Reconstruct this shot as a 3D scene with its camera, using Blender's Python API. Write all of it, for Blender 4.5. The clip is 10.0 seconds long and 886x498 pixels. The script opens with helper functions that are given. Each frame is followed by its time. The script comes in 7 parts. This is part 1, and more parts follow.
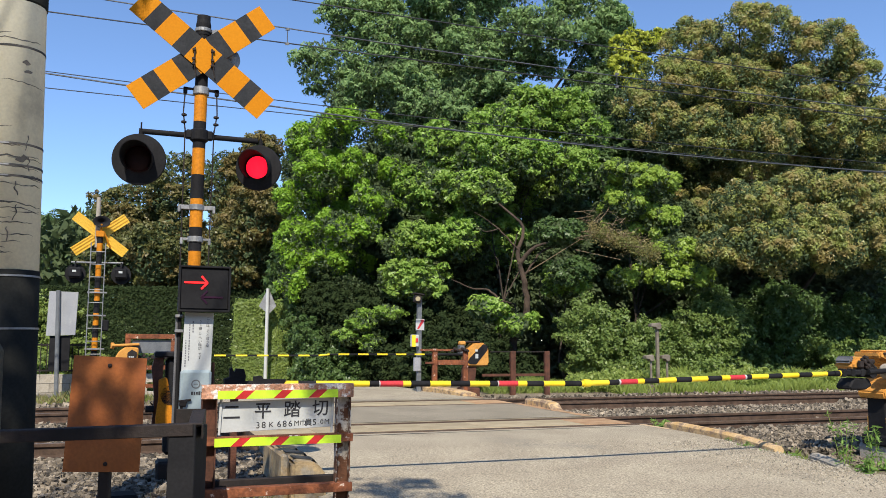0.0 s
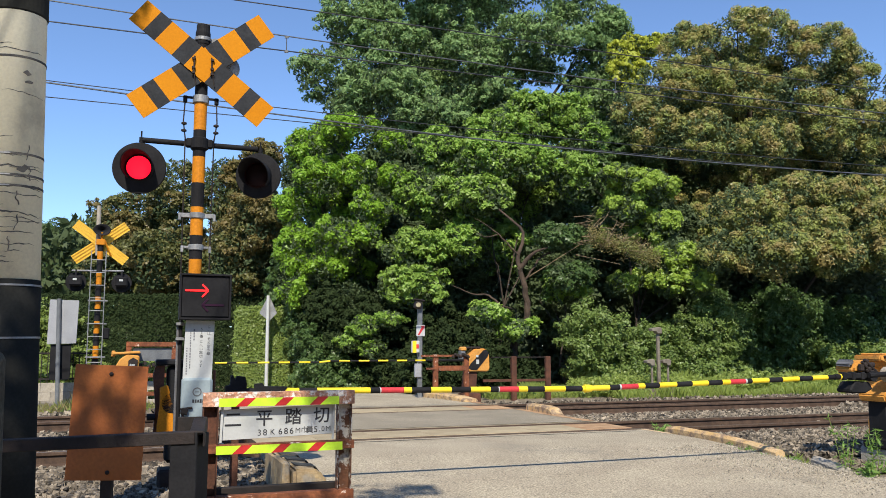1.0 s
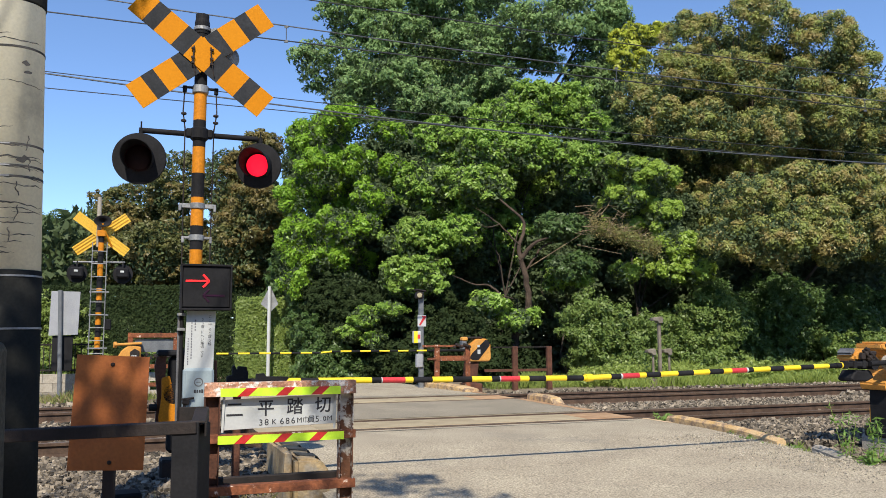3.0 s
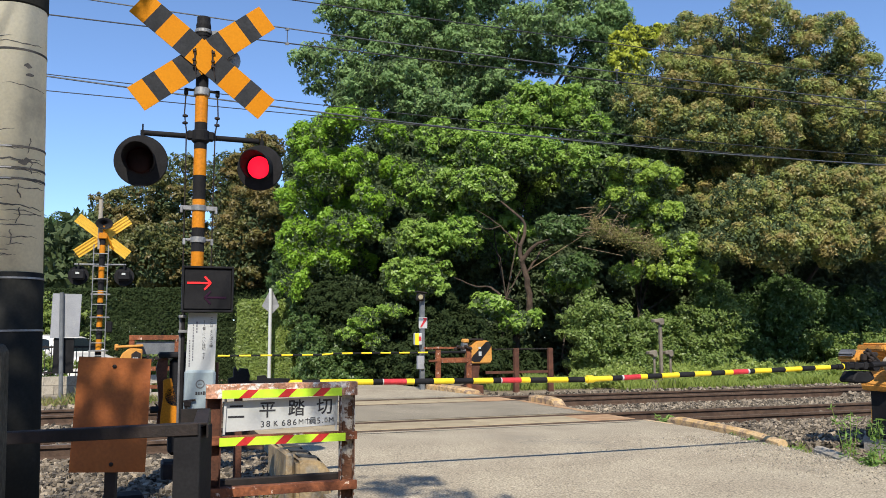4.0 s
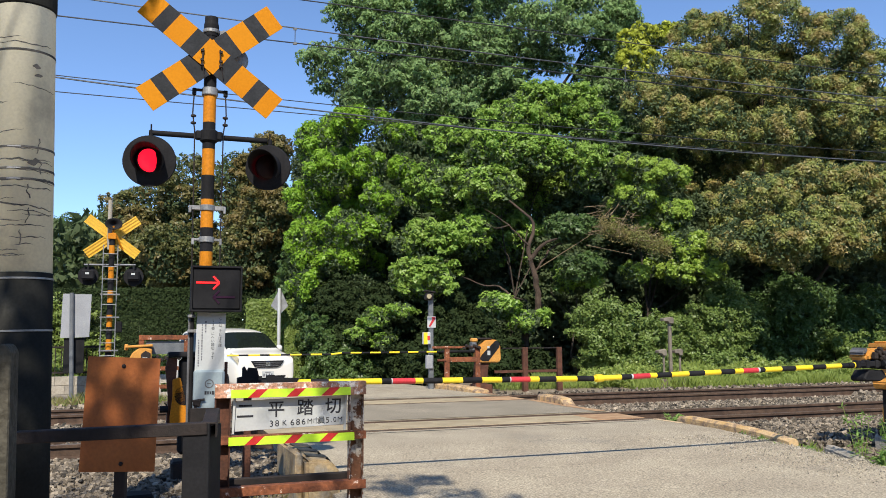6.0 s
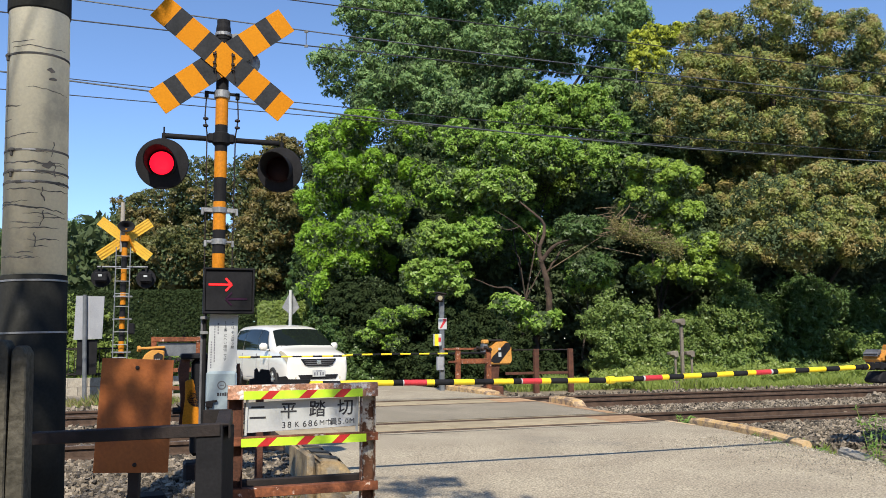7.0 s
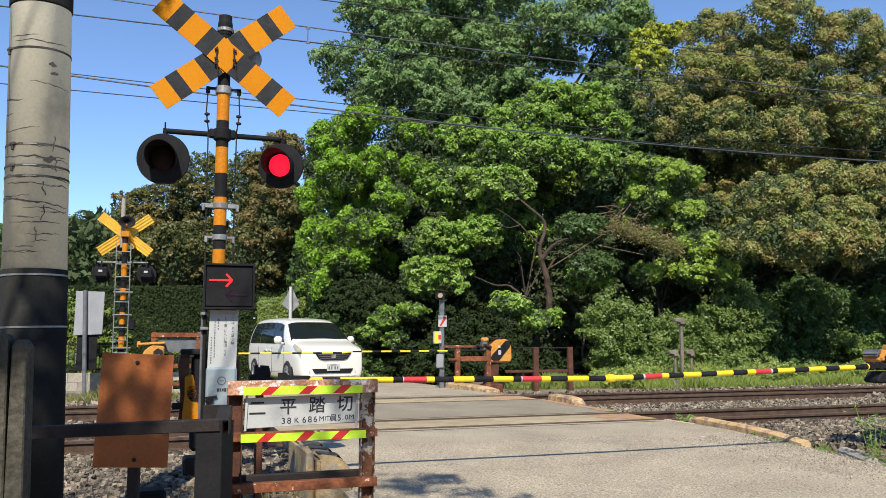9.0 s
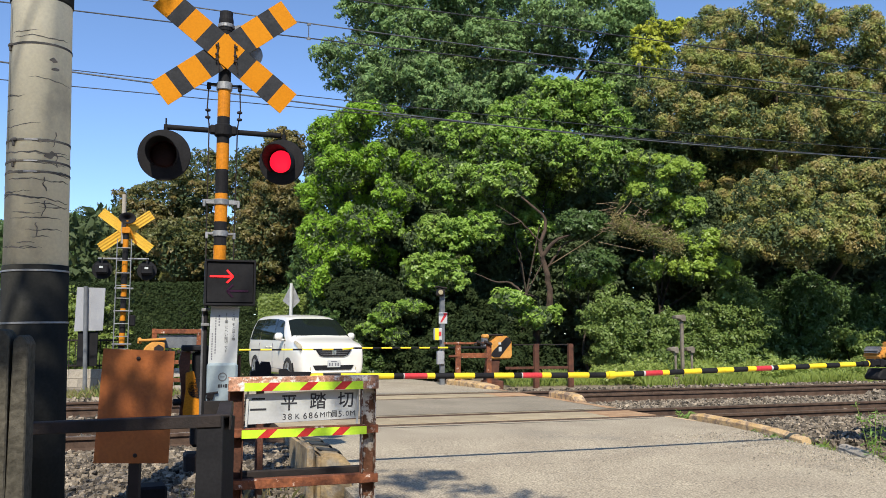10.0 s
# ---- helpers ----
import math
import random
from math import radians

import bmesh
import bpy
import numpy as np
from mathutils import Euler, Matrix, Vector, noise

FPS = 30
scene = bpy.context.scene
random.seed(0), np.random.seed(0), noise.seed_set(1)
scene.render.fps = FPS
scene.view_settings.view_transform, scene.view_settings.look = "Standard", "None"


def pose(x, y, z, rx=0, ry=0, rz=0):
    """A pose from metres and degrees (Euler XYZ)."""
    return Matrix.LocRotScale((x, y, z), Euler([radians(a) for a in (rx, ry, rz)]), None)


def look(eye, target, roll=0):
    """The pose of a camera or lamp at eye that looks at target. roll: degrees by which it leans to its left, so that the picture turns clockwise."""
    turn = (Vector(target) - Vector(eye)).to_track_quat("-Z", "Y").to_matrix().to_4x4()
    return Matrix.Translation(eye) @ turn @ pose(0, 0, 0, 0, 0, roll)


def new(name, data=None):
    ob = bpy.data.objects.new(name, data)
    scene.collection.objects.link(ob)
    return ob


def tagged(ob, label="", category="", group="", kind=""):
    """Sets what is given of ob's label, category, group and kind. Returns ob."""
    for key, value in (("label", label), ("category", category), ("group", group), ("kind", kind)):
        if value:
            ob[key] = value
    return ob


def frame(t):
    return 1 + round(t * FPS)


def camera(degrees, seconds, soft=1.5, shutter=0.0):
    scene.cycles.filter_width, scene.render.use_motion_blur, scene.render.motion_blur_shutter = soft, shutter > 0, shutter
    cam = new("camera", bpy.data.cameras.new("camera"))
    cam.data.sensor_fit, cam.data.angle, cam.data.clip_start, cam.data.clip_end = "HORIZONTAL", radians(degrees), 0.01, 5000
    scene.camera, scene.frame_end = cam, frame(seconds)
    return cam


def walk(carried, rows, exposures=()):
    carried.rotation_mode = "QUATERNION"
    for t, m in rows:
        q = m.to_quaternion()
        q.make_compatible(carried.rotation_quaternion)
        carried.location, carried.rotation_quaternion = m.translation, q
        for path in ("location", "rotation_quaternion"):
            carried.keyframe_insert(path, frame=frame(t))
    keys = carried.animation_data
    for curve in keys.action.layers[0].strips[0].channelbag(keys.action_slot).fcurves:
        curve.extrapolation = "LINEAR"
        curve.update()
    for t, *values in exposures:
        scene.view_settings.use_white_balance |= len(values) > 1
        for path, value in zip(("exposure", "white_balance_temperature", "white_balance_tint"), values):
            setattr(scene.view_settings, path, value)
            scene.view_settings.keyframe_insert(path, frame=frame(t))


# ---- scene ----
# ---------- camera and its walk ----------
cam = camera(56, 10.0, soft=0.7)
PATH = [
    (0, pose(0.005, 0.009, 1.132, 96.201, -0.412, -1.535)),
    (0.5, pose(0.010, -0.010, 1.136, 96.524, -0.208, -1.600)),
    (1, pose(0.007, -0.009, 1.136, 96.586, -0.037, -1.479)),
    (1.5, pose(0.010, -0.008, 1.132, 96.163, 0.084, -1.355)),
    (2, pose(0.011, -0.003, 1.131, 95.818, 0.154, -1.395)),
    (2.5, pose(0.010, 0.002, 1.131, 95.860, 0.137, -1.390)),
    (4, pose(0.007, -0.006, 1.127, 96.076, 0.219, -1.314)),
    (4.5, pose(0.008, -0.001, 1.128, 96.098, 0.341, -1.263)),
    (5, pose(0.008, -0.001, 1.128, 96.093, 0.436, -1.256)),
    (5.5, pose(0.010, 0.006, 1.126, 96.027, 0.379, -1.137)),
    (7, pose(0.002, -0.002, 1.125, 96.154, 0.357, 0.014)),
    (7.5, pose(0.005, -0.004, 1.121, 96.311, 0.395, -0.029)),
    (8, pose(0.002, 0.001, 1.125, 96.281, 0.158, 0.021)),
    (8.5, pose(-0.001, -0.007, 1.122, 96.254, 0.064, 0.031)),
    (9, pose(0.000, 0.000, 1.120, 96.000, 0.000, -0.000)),
    (9.5, pose(-0.000, 0.006, 1.117, 95.935, -0.038, 0.075)),
    (10, pose(-0.003, 0.001, 1.117, 95.782, -0.069, 0.024)),
]
walk(cam, PATH)

# ---------- world, sun, exposure ----------
SUN_TO = Vector((-0.03, -0.99, 1.0)).normalized()
world = bpy.data.worlds.new("daylight")
scene.world = world
world.use_nodes = True
wt = world.node_tree
sky = wt.nodes.new("ShaderNodeTexSky")
sky.sky_type = "NISHITA"
sky.sun_disc = False
sky.sun_elevation = math.asin(SUN_TO.z)
sky.sun_rotation = math.atan2(SUN_TO.x, SUN_TO.y)
sky.air_density = 0.9
sky.dust_density = 0.0
sky.altitude = 2200
sky.ozone_density = 4.6
wt.links.new(sky.outputs[0], wt.nodes["Background"].inputs[0])
wt.nodes["Background"].inputs[1].default_value = 0.15
sun = new("sun", bpy.data.lights.new("sun", "SUN"))
sun.data.energy = 4.2
sun.data.angle = radians(0.53)
sun.data.color = (1.0, 0.92, 0.79)
sun.matrix_world = look(SUN_TO * 60, (0, 0, 0))
scene.view_settings.exposure = 0.53

# ---------- helpers for meshes ----------
TURN = 19.0                                   # the line of the tracks
U = Vector((math.cos(radians(TURN)), math.sin(radians(TURN)), 0))
N = Vector((-U.y, U.x, 0))


def at(a, s, z=0.0):
    """World place: a metres along the tracks, s metres across them."""
    return U * a + N * s + Vector((0, 0, z))


def thing(name, m, label, category, group=""):
    ob = new(name)
    ob.empty_display_size = 0.1
    ob.matrix_world = m
    return tagged(ob, label, category, group)


def placed(a, s, z=0.0, turn=0.0):
    p = at(a, s, z)
    return pose(p.x, p.y, p.z, 0, 0, TURN + turn)


def finish(bm, name, material, smooth=False):
    bmesh.ops.recalc_face_normals(bm, faces=bm.faces)
    me = bpy.data.meshes.new(name)
    bm.to_mesh(me)
    bm.free()
    for m in material if isinstance(material, (list, tuple)) else (material,):
        me.materials.append(m)
    if smooth:
        for p in me.polygons:
            p.use_smooth = len(p.vertices) <= 4
    return me


def part(name, bm, material, parent, label="", smooth=False):
    ob = new(name, finish(bm, name, material, smooth))
    ob.parent = parent
    return tagged(ob, label)


def solid(name, bm, material, label, category, kind="", smooth=False):
    return tagged(new(name, finish(bm, name, material, smooth)), label, category, "", kind)


def box(bm, c, d, turn=(0, 0, 0), bevel=0.0, slot=0):
    """Box with centre c and full size d."""
    m = Matrix.LocRotScale(c, Euler([radians(k) for k in turn]), None) @ Matrix.Diagonal((*d, 1))
    made = bmesh.ops.create_cube(bm, size=1.0, matrix=m)
    faces = {f for v in made["verts"] for f in v.link_faces}
    for f in faces:
        f.material_index = slot
    if bevel:
        edges = list({e for v in made["verts"] for e in v.link_edges})
        r = bmesh.ops.bevel(bm, geom=edges, offset=bevel, segments=1, affect="EDGES", clamp_overlap=True)
        for f in r["faces"]:
            f.material_index = slot
    return bm


def rod(bm, p, q, r0, r1=None, seg=12, slot=0):
    """Round bar from p to q."""
    p, q = Vector(p), Vector(q)
    r1 = r0 if r1 is None else r1
    m = Matrix.Translation((p + q) / 2) @ (q - p).to_track_quat("Z", "Y").to_matrix().to_4x4()
    made = bmesh.ops.create_cone(bm, cap_ends=True, segments=seg, radius1=r0, radius2=r1, depth=(q - p).length, matrix=m)
    for f in {f for v in made["verts"] for f in v.link_faces}:
        f.material_index = slot
    return bm


def tube(bm, pts, r, slots, seg=18):
    """One continuous round bar through pts, with a paint slot for each stretch."""
    pts = [Vector(p) for p in pts]
    d = pts[-1] - pts[0]
    side = d.cross(Vector((0, 0, 1)) if abs(d.normalized().z) < 0.9 else Vector((0, 1, 0))).normalized()
    upv = side.cross(d).normalized()
    rows = [[bm.verts.new(p + side * r * math.cos(2 * math.pi * i / seg) + upv * r * math.sin(2 * math.pi * i / seg)) for i in range(seg)] for p in pts]
    for k, (lo, hi) in enumerate(zip(rows, rows[1:])):
        for i in range(seg):
            bm.faces.new((lo[i], lo[(i + 1) % seg], hi[(i + 1) % seg], hi[i])).material_index = slots[k]
    bm.faces.new(rows[0][::-1]).material_index = slots[0]
    bm.faces.new(rows[-1]).material_index = slots[-1]
    return bm


def prism(bm, outline, depth, m=None, slot=0):
    """Plate: outline in x, z; thickness depth along y from 0."""
    m = m or Matrix()
    k = len(outline)
    lo = [bm.verts.new(m @ Vector((x, 0, z))) for x, z in outline]
    hi = [bm.verts.new(m @ Vector((x, depth, z))) for x, z in outline]
    made = [bm.faces.new(lo), bm.faces.new(hi[::-1])]
    for i in range(k):
        made.append(bm.faces.new((lo[i], hi[i], hi[(i + 1) % k], lo[(i + 1) % k])))
    for f in made:
        f.material_index = slot
    return bm


def revolve(bm, rings, m=None, seg=20, slot=0, caps=True):
    """Turned shape: rings of (radius, height) round z."""
    m = m or Matrix()
    rows = []
    for r, z in rings:
        rows.append([bm.verts.new(m @ Vector((r * math.cos(2 * math.pi * i / seg), r * math.sin(2 * math.pi * i / seg), z))) for i in range(seg)])
    made = []
    for lo, hi in zip(rows, rows[1:]):
        for i in range(seg):
            made.append(bm.faces.new((lo[i], lo[(i + 1) % seg], hi[(i + 1) % seg], hi[i])))
    if caps:
        made += [bm.faces.new(rows[0][::-1]), bm.faces.new(rows[-1])]
    for f in made:
        f.material_index = slot
    return bm


def sheet(name, xs, ys, height, material, label, category, where=None):
    """Ground piece over a grid of a (along) and s (across), both real places; height(a, s)."""
    verts, faces, idx = [], [], {}
    for i, a in enumerate(xs):
        for j, s in enumerate(ys):
            idx[i, j] = len(verts)
            p = at(a, s)
            verts.append((p.x, p.y, height(a, s)))
    for i in range(len(xs) - 1):
        for j in range(len(ys) - 1):
            if where is None or where((xs[i] + xs[i + 1]) / 2, (ys[j] + ys[j + 1]) / 2):
                faces.append((idx[i, j], idx[i + 1, j], idx[i + 1, j + 1], idx[i, j + 1]))
    me = bpy.data.meshes.new(name)
    me.from_pydata(verts, [], faces)
    me.materials.append(material)
    for p in me.polygons:
        p.use_smooth = True
    return tagged(new(name, me), label, category, "", "structure")


# ---------- materials ----------
def mat(name, c1, c2, scale=6.0, rough=0.6, metal=0.0, bump=0.0, bscale=60.0, fine=0.15, obj=0.0, island=0.0,
        third=None, tscale=3.0, tlow=0.52, thigh=0.6, coat=0.0, spec=0.5):
    """Surface of two mixed colours, with fine grain, bump and, where third is given, patches of a third colour."""
    m = bpy.data.materials.new(name)
    m.use_nodes = True
    nt = m.node_tree
    nd, ln = nt.nodes.new, nt.links.new
    b = nt.nodes["Principled BSDF"]
    geo = nd("ShaderNodeNewGeometry")
    tex = nd("ShaderNodeTexCoord")
    src = tex.outputs["Object"]
    n1 = nd("ShaderNodeTexNoise")
    n1.inputs["Scale"].default_value, n1.inputs["Detail"].default_value = scale, 6
    ln(src, n1.inputs["Vector"])
    ramp = nd("ShaderNodeValToRGB")
    ramp.color_ramp.elements[0].position, ramp.color_ramp.elements[1].position = 0.35, 0.65
    ramp.color_ramp.elements[0].color, ramp.color_ramp.elements[1].color = (*c1, 1), (*c2, 1)
    ln(n1.outputs["Fac"], ramp.inputs["Fac"])
    col = ramp.outputs["Color"]
    if third:
        n3 = nd("ShaderNodeTexNoise")
        n3.inputs["Scale"].default_value, n3.inputs["Detail"].default_value = tscale, 8
        n3.inputs["Roughness"].default_value = 0.65
        ln(src, n3.inputs["Vector"])
        mr = nd("ShaderNodeMapRange")
        mr.inputs["From Min"].default_value, mr.inputs["From Max"].default_value = tlow, thigh
        ln(n3.outputs["Fac"], mr.inputs["Value"])
        mx = nd("ShaderNodeMix")
        mx.data_type = "RGBA"
        ln(mr.outputs["Result"], mx.inputs["Factor"])
        ln(col, mx.inputs["A"])
        mx.inputs["B"].default_value = (*third, 1)
        col = mx.outputs["Result"]
    n2 = nd("ShaderNodeTexNoise")
    n2.inputs["Scale"].default_value, n2.inputs["Detail"].default_value = bscale, 4
    ln(src, n2.inputs["Vector"])
    val = nd("ShaderNodeMapRange")
    val.inputs["From Min"].default_value, val.inputs["From Max"].default_value = 0.32, 0.68
    val.inputs["To Min"].default_value, val.inputs["To Max"].default_value = 1 - fine, 1 + fine
    ln(n2.outputs["Fac"], val.inputs["Value"])
    out = val.outputs["Result"]
    for amount, socket in ((obj, nd("ShaderNodeObjectInfo").outputs["Random"]), (island, geo.outputs["Random Per Island"])):
        if amount:
            r = nd("ShaderNodeMapRange")
            r.inputs["To Min"].default_value, r.inputs["To Max"].default_value = 1 - amount, 1 + amount
            ln(socket, r.inputs["Value"])
            mu = nd("ShaderNodeMath")
            mu.operation = "MULTIPLY"
            ln(out, mu.inputs[0])
            ln(r.outputs["Result"], mu.inputs[1])
            out = mu.outputs[0]
    hsv = nd("ShaderNodeHueSaturation")
    ln(col, hsv.inputs["Color"])
    ln(out, hsv.inputs["Value"])
    ln(hsv.outputs["Color"], b.inputs["Base Color"])
    b.inputs["Roughness"].default_value = rough
    b.inputs["Metallic"].default_value = metal
    b.inputs["Coat Weight"].default_value = coat
    b.inputs["Specular IOR Level"].default_value = spec
    if bump:
        bp = nd("ShaderNodeBump")
        bp.inputs["Strength"].default_value = bump
        bp.inputs["Distance"].default_value = 0.01
        ln(n2.outputs["Fac"], bp.inputs["Height"])
        ln(bp.outputs["Normal"], b.inputs["Normal"])
    return m


def leaf_mat(name, c1, c2, patch=None, pscale=0.5, through_light=0.36, rough=0.42, spec=0.4):
    """Leaves: colour varies leaf by leaf and, by patch, over the crown; some light passes through."""
    m = bpy.data.materials.new(name)
    m.use_nodes = True
    nt = m.node_tree
    nd, ln = nt.nodes.new, nt.links.new
    b = nt.nodes["Principled BSDF"]
    geo = nd("ShaderNodeNewGeometry")
    mx = nd("ShaderNodeMix")
    mx.data_type = "RGBA"
    ln(geo.outputs["Random Per Island"], mx.inputs["Factor"])
    mx.inputs["A"].default_value, mx.inputs["B"].default_value = (*c1, 1), (*c2, 1)
    col = mx.outputs["Result"]
    if patch:
        tex = nd("ShaderNodeTexCoord")
        n3 = nd("ShaderNodeTexNoise")
        n3.inputs["Scale"].default_value, n3.inputs["Detail"].default_value = pscale, 5
        ln(tex.outputs["Object"], n3.inputs["Vector"])
        mr = nd("ShaderNodeMapRange")
        mr.inputs["From Min"].default_value, mr.inputs["From Max"].default_value = 0.42, 0.62
        ln(n3.outputs["Fac"], mr.inputs["Value"])
        m2 = nd("ShaderNodeMix")
        m2.data_type = "RGBA"
        ln(mr.outputs["Result"], m2.inputs["Factor"])
        ln(col, m2.inputs["A"])
        m2.inputs["B"].default_value = (*patch, 1)
        col = m2.outputs["Result"]
    ln(col, b.inputs["Base Color"])
    b.inputs["Roughness"].default_value = rough
    b.inputs["Specular IOR Level"].default_value = spec
    tr = nd("ShaderNodeBsdfTranslucent")
    ln(col, tr.inputs["Color"])
    sh = nd("ShaderNodeMixShader")
    sh.inputs["Fac"].default_value = through_light
    ln(b.outputs[0], sh.inputs[1])
    ln(tr.outputs[0], sh.inputs[2])
    ln(sh.outputs[0], nt.nodes["Material Output"].inputs["Surface"])
    return m


M = dict(
    soil=mat("soil", (0.13, 0.10, 0.07), (0.22, 0.18, 0.12), 1.5, 0.95, bump=0.5, bscale=25),
    asphalt=mat("worn_asphalt", (0.33, 0.281, 0.206), (0.40, 0.346, 0.254), 1.6, 0.92, bump=0.8, bscale=62, fine=0.5,
                third=(0.23, 0.208, 0.168), tscale=0.6, tlow=0.55, thigh=0.75, spec=0.3),
    asphalt_dark=mat("patch_asphalt", (0.235, 0.203, 0.148), (0.30, 0.258, 0.19), 1.2, 0.9, bump=0.6, bscale=75, fine=0.6),
    rusty_dirt=mat("rusty_dirt", (0.055, 0.033, 0.02), (0.105, 0.065, 0.04), 9, 0.95, bump=0.5, bscale=50),
    rusty_panel=mat("rust_stained_panel", (0.33, 0.19, 0.095), (0.46, 0.30, 0.17), 5, 0.88, bump=0.3, bscale=70, obj=0.1),
    panel=mat("crossing_panel", (0.31, 0.25, 0.155), (0.41, 0.335, 0.215), 2.5, 0.85, bump=0.3, bscale=70, obj=0.08),
    tar=mat("tar", (0.03, 0.03, 0.03), (0.06, 0.06, 0.055), 9, 0.8),
    ballast=mat("ballast", (0.04, 0.033, 0.025), (0.085, 0.07, 0.053), 14, 0.95, bump=0.8, bscale=30, fine=0.3),
    stone=mat("ballast_stone", (0.115, 0.094, 0.069), (0.235, 0.195, 0.145), 5, 0.9, island=0.8, fine=0.15, bscale=90),
    rail_side=mat("rusty_rail", (0.06, 0.036, 0.024), (0.115, 0.072, 0.048), 8, 0.85, metal=0.2, bump=0.3),
    rail_top=mat("polished_rail", (0.17, 0.12, 0.085), (0.27, 0.205, 0.155), 5, 0.45, metal=0.6),
    kerb=mat("yellow_kerb", (0.52, 0.33, 0.13), (0.60, 0.43, 0.24), 6, 0.85, bump=0.5, third=(0.26, 0.18, 0.12), tscale=7, tlow=0.48, thigh=0.58),
    white_line=mat("worn_line", (0.56, 0.39, 0.21), (0.66, 0.50, 0.32), 8, 0.8, third=(0.25, 0.23, 0.2), tscale=6, tlow=0.55),
)
# ---------- ground, road and tracks ----------
def near_fall(s):
    """Height of the ground across the line: level at the tracks, lower before and behind them."""
    if s < 8.6:
        return -0.36 + 0.36 * max(0.0, min(1.0, (s - 1.0) / 7.6)) ** 1.0
    if s > 16.5:
        return -0.015 * min(4.5, s - 16.5) - 0.062 * max(0.0, min(7.0, s - 21.0))
    return 0.0


def wild_height(a, s):
    z = near_fall(s) - 0.16
    if 8.2 < s < 16.6:
        z = -0.205
    if s > 17.0 and a > 7.5:
        z += 0.25 * min(1.0, (s - 17.0) / 3.0)
    return z


ROAD_L, ROAD_R = 1.45, 6.62
steps_a = [-400, -120, -60, -40, -30] + [-24 + 0.8 * i for i in range(75)] + [40, 60, 120, 400]
steps_s = [-60, -30, -12, -6, -3] + [-1 + 0.5 * i for i in range(60)] + [32, 40, 60, 120, 400, 900]
sheet("ground", steps_a, steps_s, wild_height, M["soil"], "brown soil ground with dry grass along the railway", "ground")


def road_right(s):
    return ROAD_R + (0.0 if s > 6.6 else min(12.0, 0.55 * (6.6 - s) ** 1.5))


def strip(name, s0, s1, left, right, lift, material, label, category, n=24, rows=60):
    verts, faces = [], []
    for j in range(rows + 1):
        s = s0 + (s1 - s0) * j / rows
        a0, a1 = left(s), right(s)
        for i in range(n + 1):
            p = at(a0 + (a1 - a0) * i / n, s)
            verts.append((p.x, p.y, near_fall(s) + lift))
    for j in range(rows):
        for i in range(n):
            k = j * (n + 1) + i
            faces.append((k, k + 1, k + n + 2, k + n + 1))
    base = len(verts)
    rim = [j * (n + 1) for j in range(rows + 1)]
    far = [j * (n + 1) + n for j in range(rows + 1)]
    for edge in (rim, far):
        low = []
        for k in edge:
            x, y, z = verts[k]
            low.append(len(verts))
            verts.append((x, y, z - 0.3))
        for i in range(rows):
            faces.append((edge[i], edge[i + 1], low[i + 1], low[i]))
    me = bpy.data.meshes.new(name)
    me.from_pydata(verts, [], faces)
    me.materials.append(material)
    return tagged(new(name, me), label, category, "", "structure")


RAILS = (9.97, 11.04, 13.84, 14.91)
strip("road_near", -30, 9.86, lambda s: ROAD_L - max(0.0, 3.6 - s) * 1.5, road_right, 0.0, M["asphalt"],
      "pale worn asphalt road climbing to the level crossing", "road", rows=120)
for lo, hi in ((9.80, 11.20), (13.66, 15.10)):
    strip("groove_fill", lo, hi, lambda s: ROAD_L, lambda s: ROAD_R, -0.010, M["rusty_dirt"], "rusty dirt in the grooves beside the rails", "dirt", rows=4)
strip("road_middle", 11.18, 13.72, lambda s: ROAD_L, lambda s: ROAD_R, 0.0, M["asphalt_dark"],
      "dark asphalt between the two tracks", "road", rows=12)
strip("road_far", 15.05, 34, lambda s: ROAD_L - max(0.0, s - 20.0) * 7, lambda s: ROAD_R - 0.05 * (s - 15) - max(0.0, s - 22) * 0.35, 0.0, M["asphalt"],
      "pale worn asphalt road beyond the crossing, falling towards a junction", "road", rows=40)


def rail(name, s):
    bm = bmesh.new()
    prof = [(-0.064, -0.153), (0.064, -0.153), (0.064, -0.142), (0.010, -0.120), (0.009, -0.045), (0.033, -0.034), (0.033, -0.006), (0.026, 0.0),
            (-0.026, 0.0), (-0.033, -0.006), (-0.033, -0.034), (-0.009, -0.045), (-0.010, -0.120), (-0.064, -0.142)]
    for lo, hi in ((-60, 80),):
        a = [bm.verts.new(at(lo, s + y, z)) for y, z in prof]
        b = [bm.verts.new(at(hi, s + y, z)) for y, z in prof]
        k = len(prof)
        for i in range(k):
            f = bm.faces.new((a[i], a[(i + 1) % k], b[(i + 1) % k], b[i]))
            f.material_index = 1 if i == 7 else 0
    return solid(name, bm, (M["rail_side"], M["rail_top"]), "rusty brown steel rail with a worn running top", "rail", "structure")


for i, s in enumerate(RAILS):
    rail("rail_%d" % (i + 1), s)


def bed(name, s0, s1, a0, a1):
    xs = [a0 + (a1 - a0) * i / 120 for i in range(121)]
    ys = [s0 + (s1 - s0) * i / 24 for i in range(25)]
    return sheet(name, xs, ys, lambda a, s: wild_height(a, s) + 0.02, M["ballast"], "dark gravel bed under the railway ballast", "gravel")


bed("ballast_bed_west", 6.3, 17.0, -60, ROAD_L - 0.25)
bed("ballast_bed_east", 6.9, 17.0, ROAD_R + 0.1, 80)
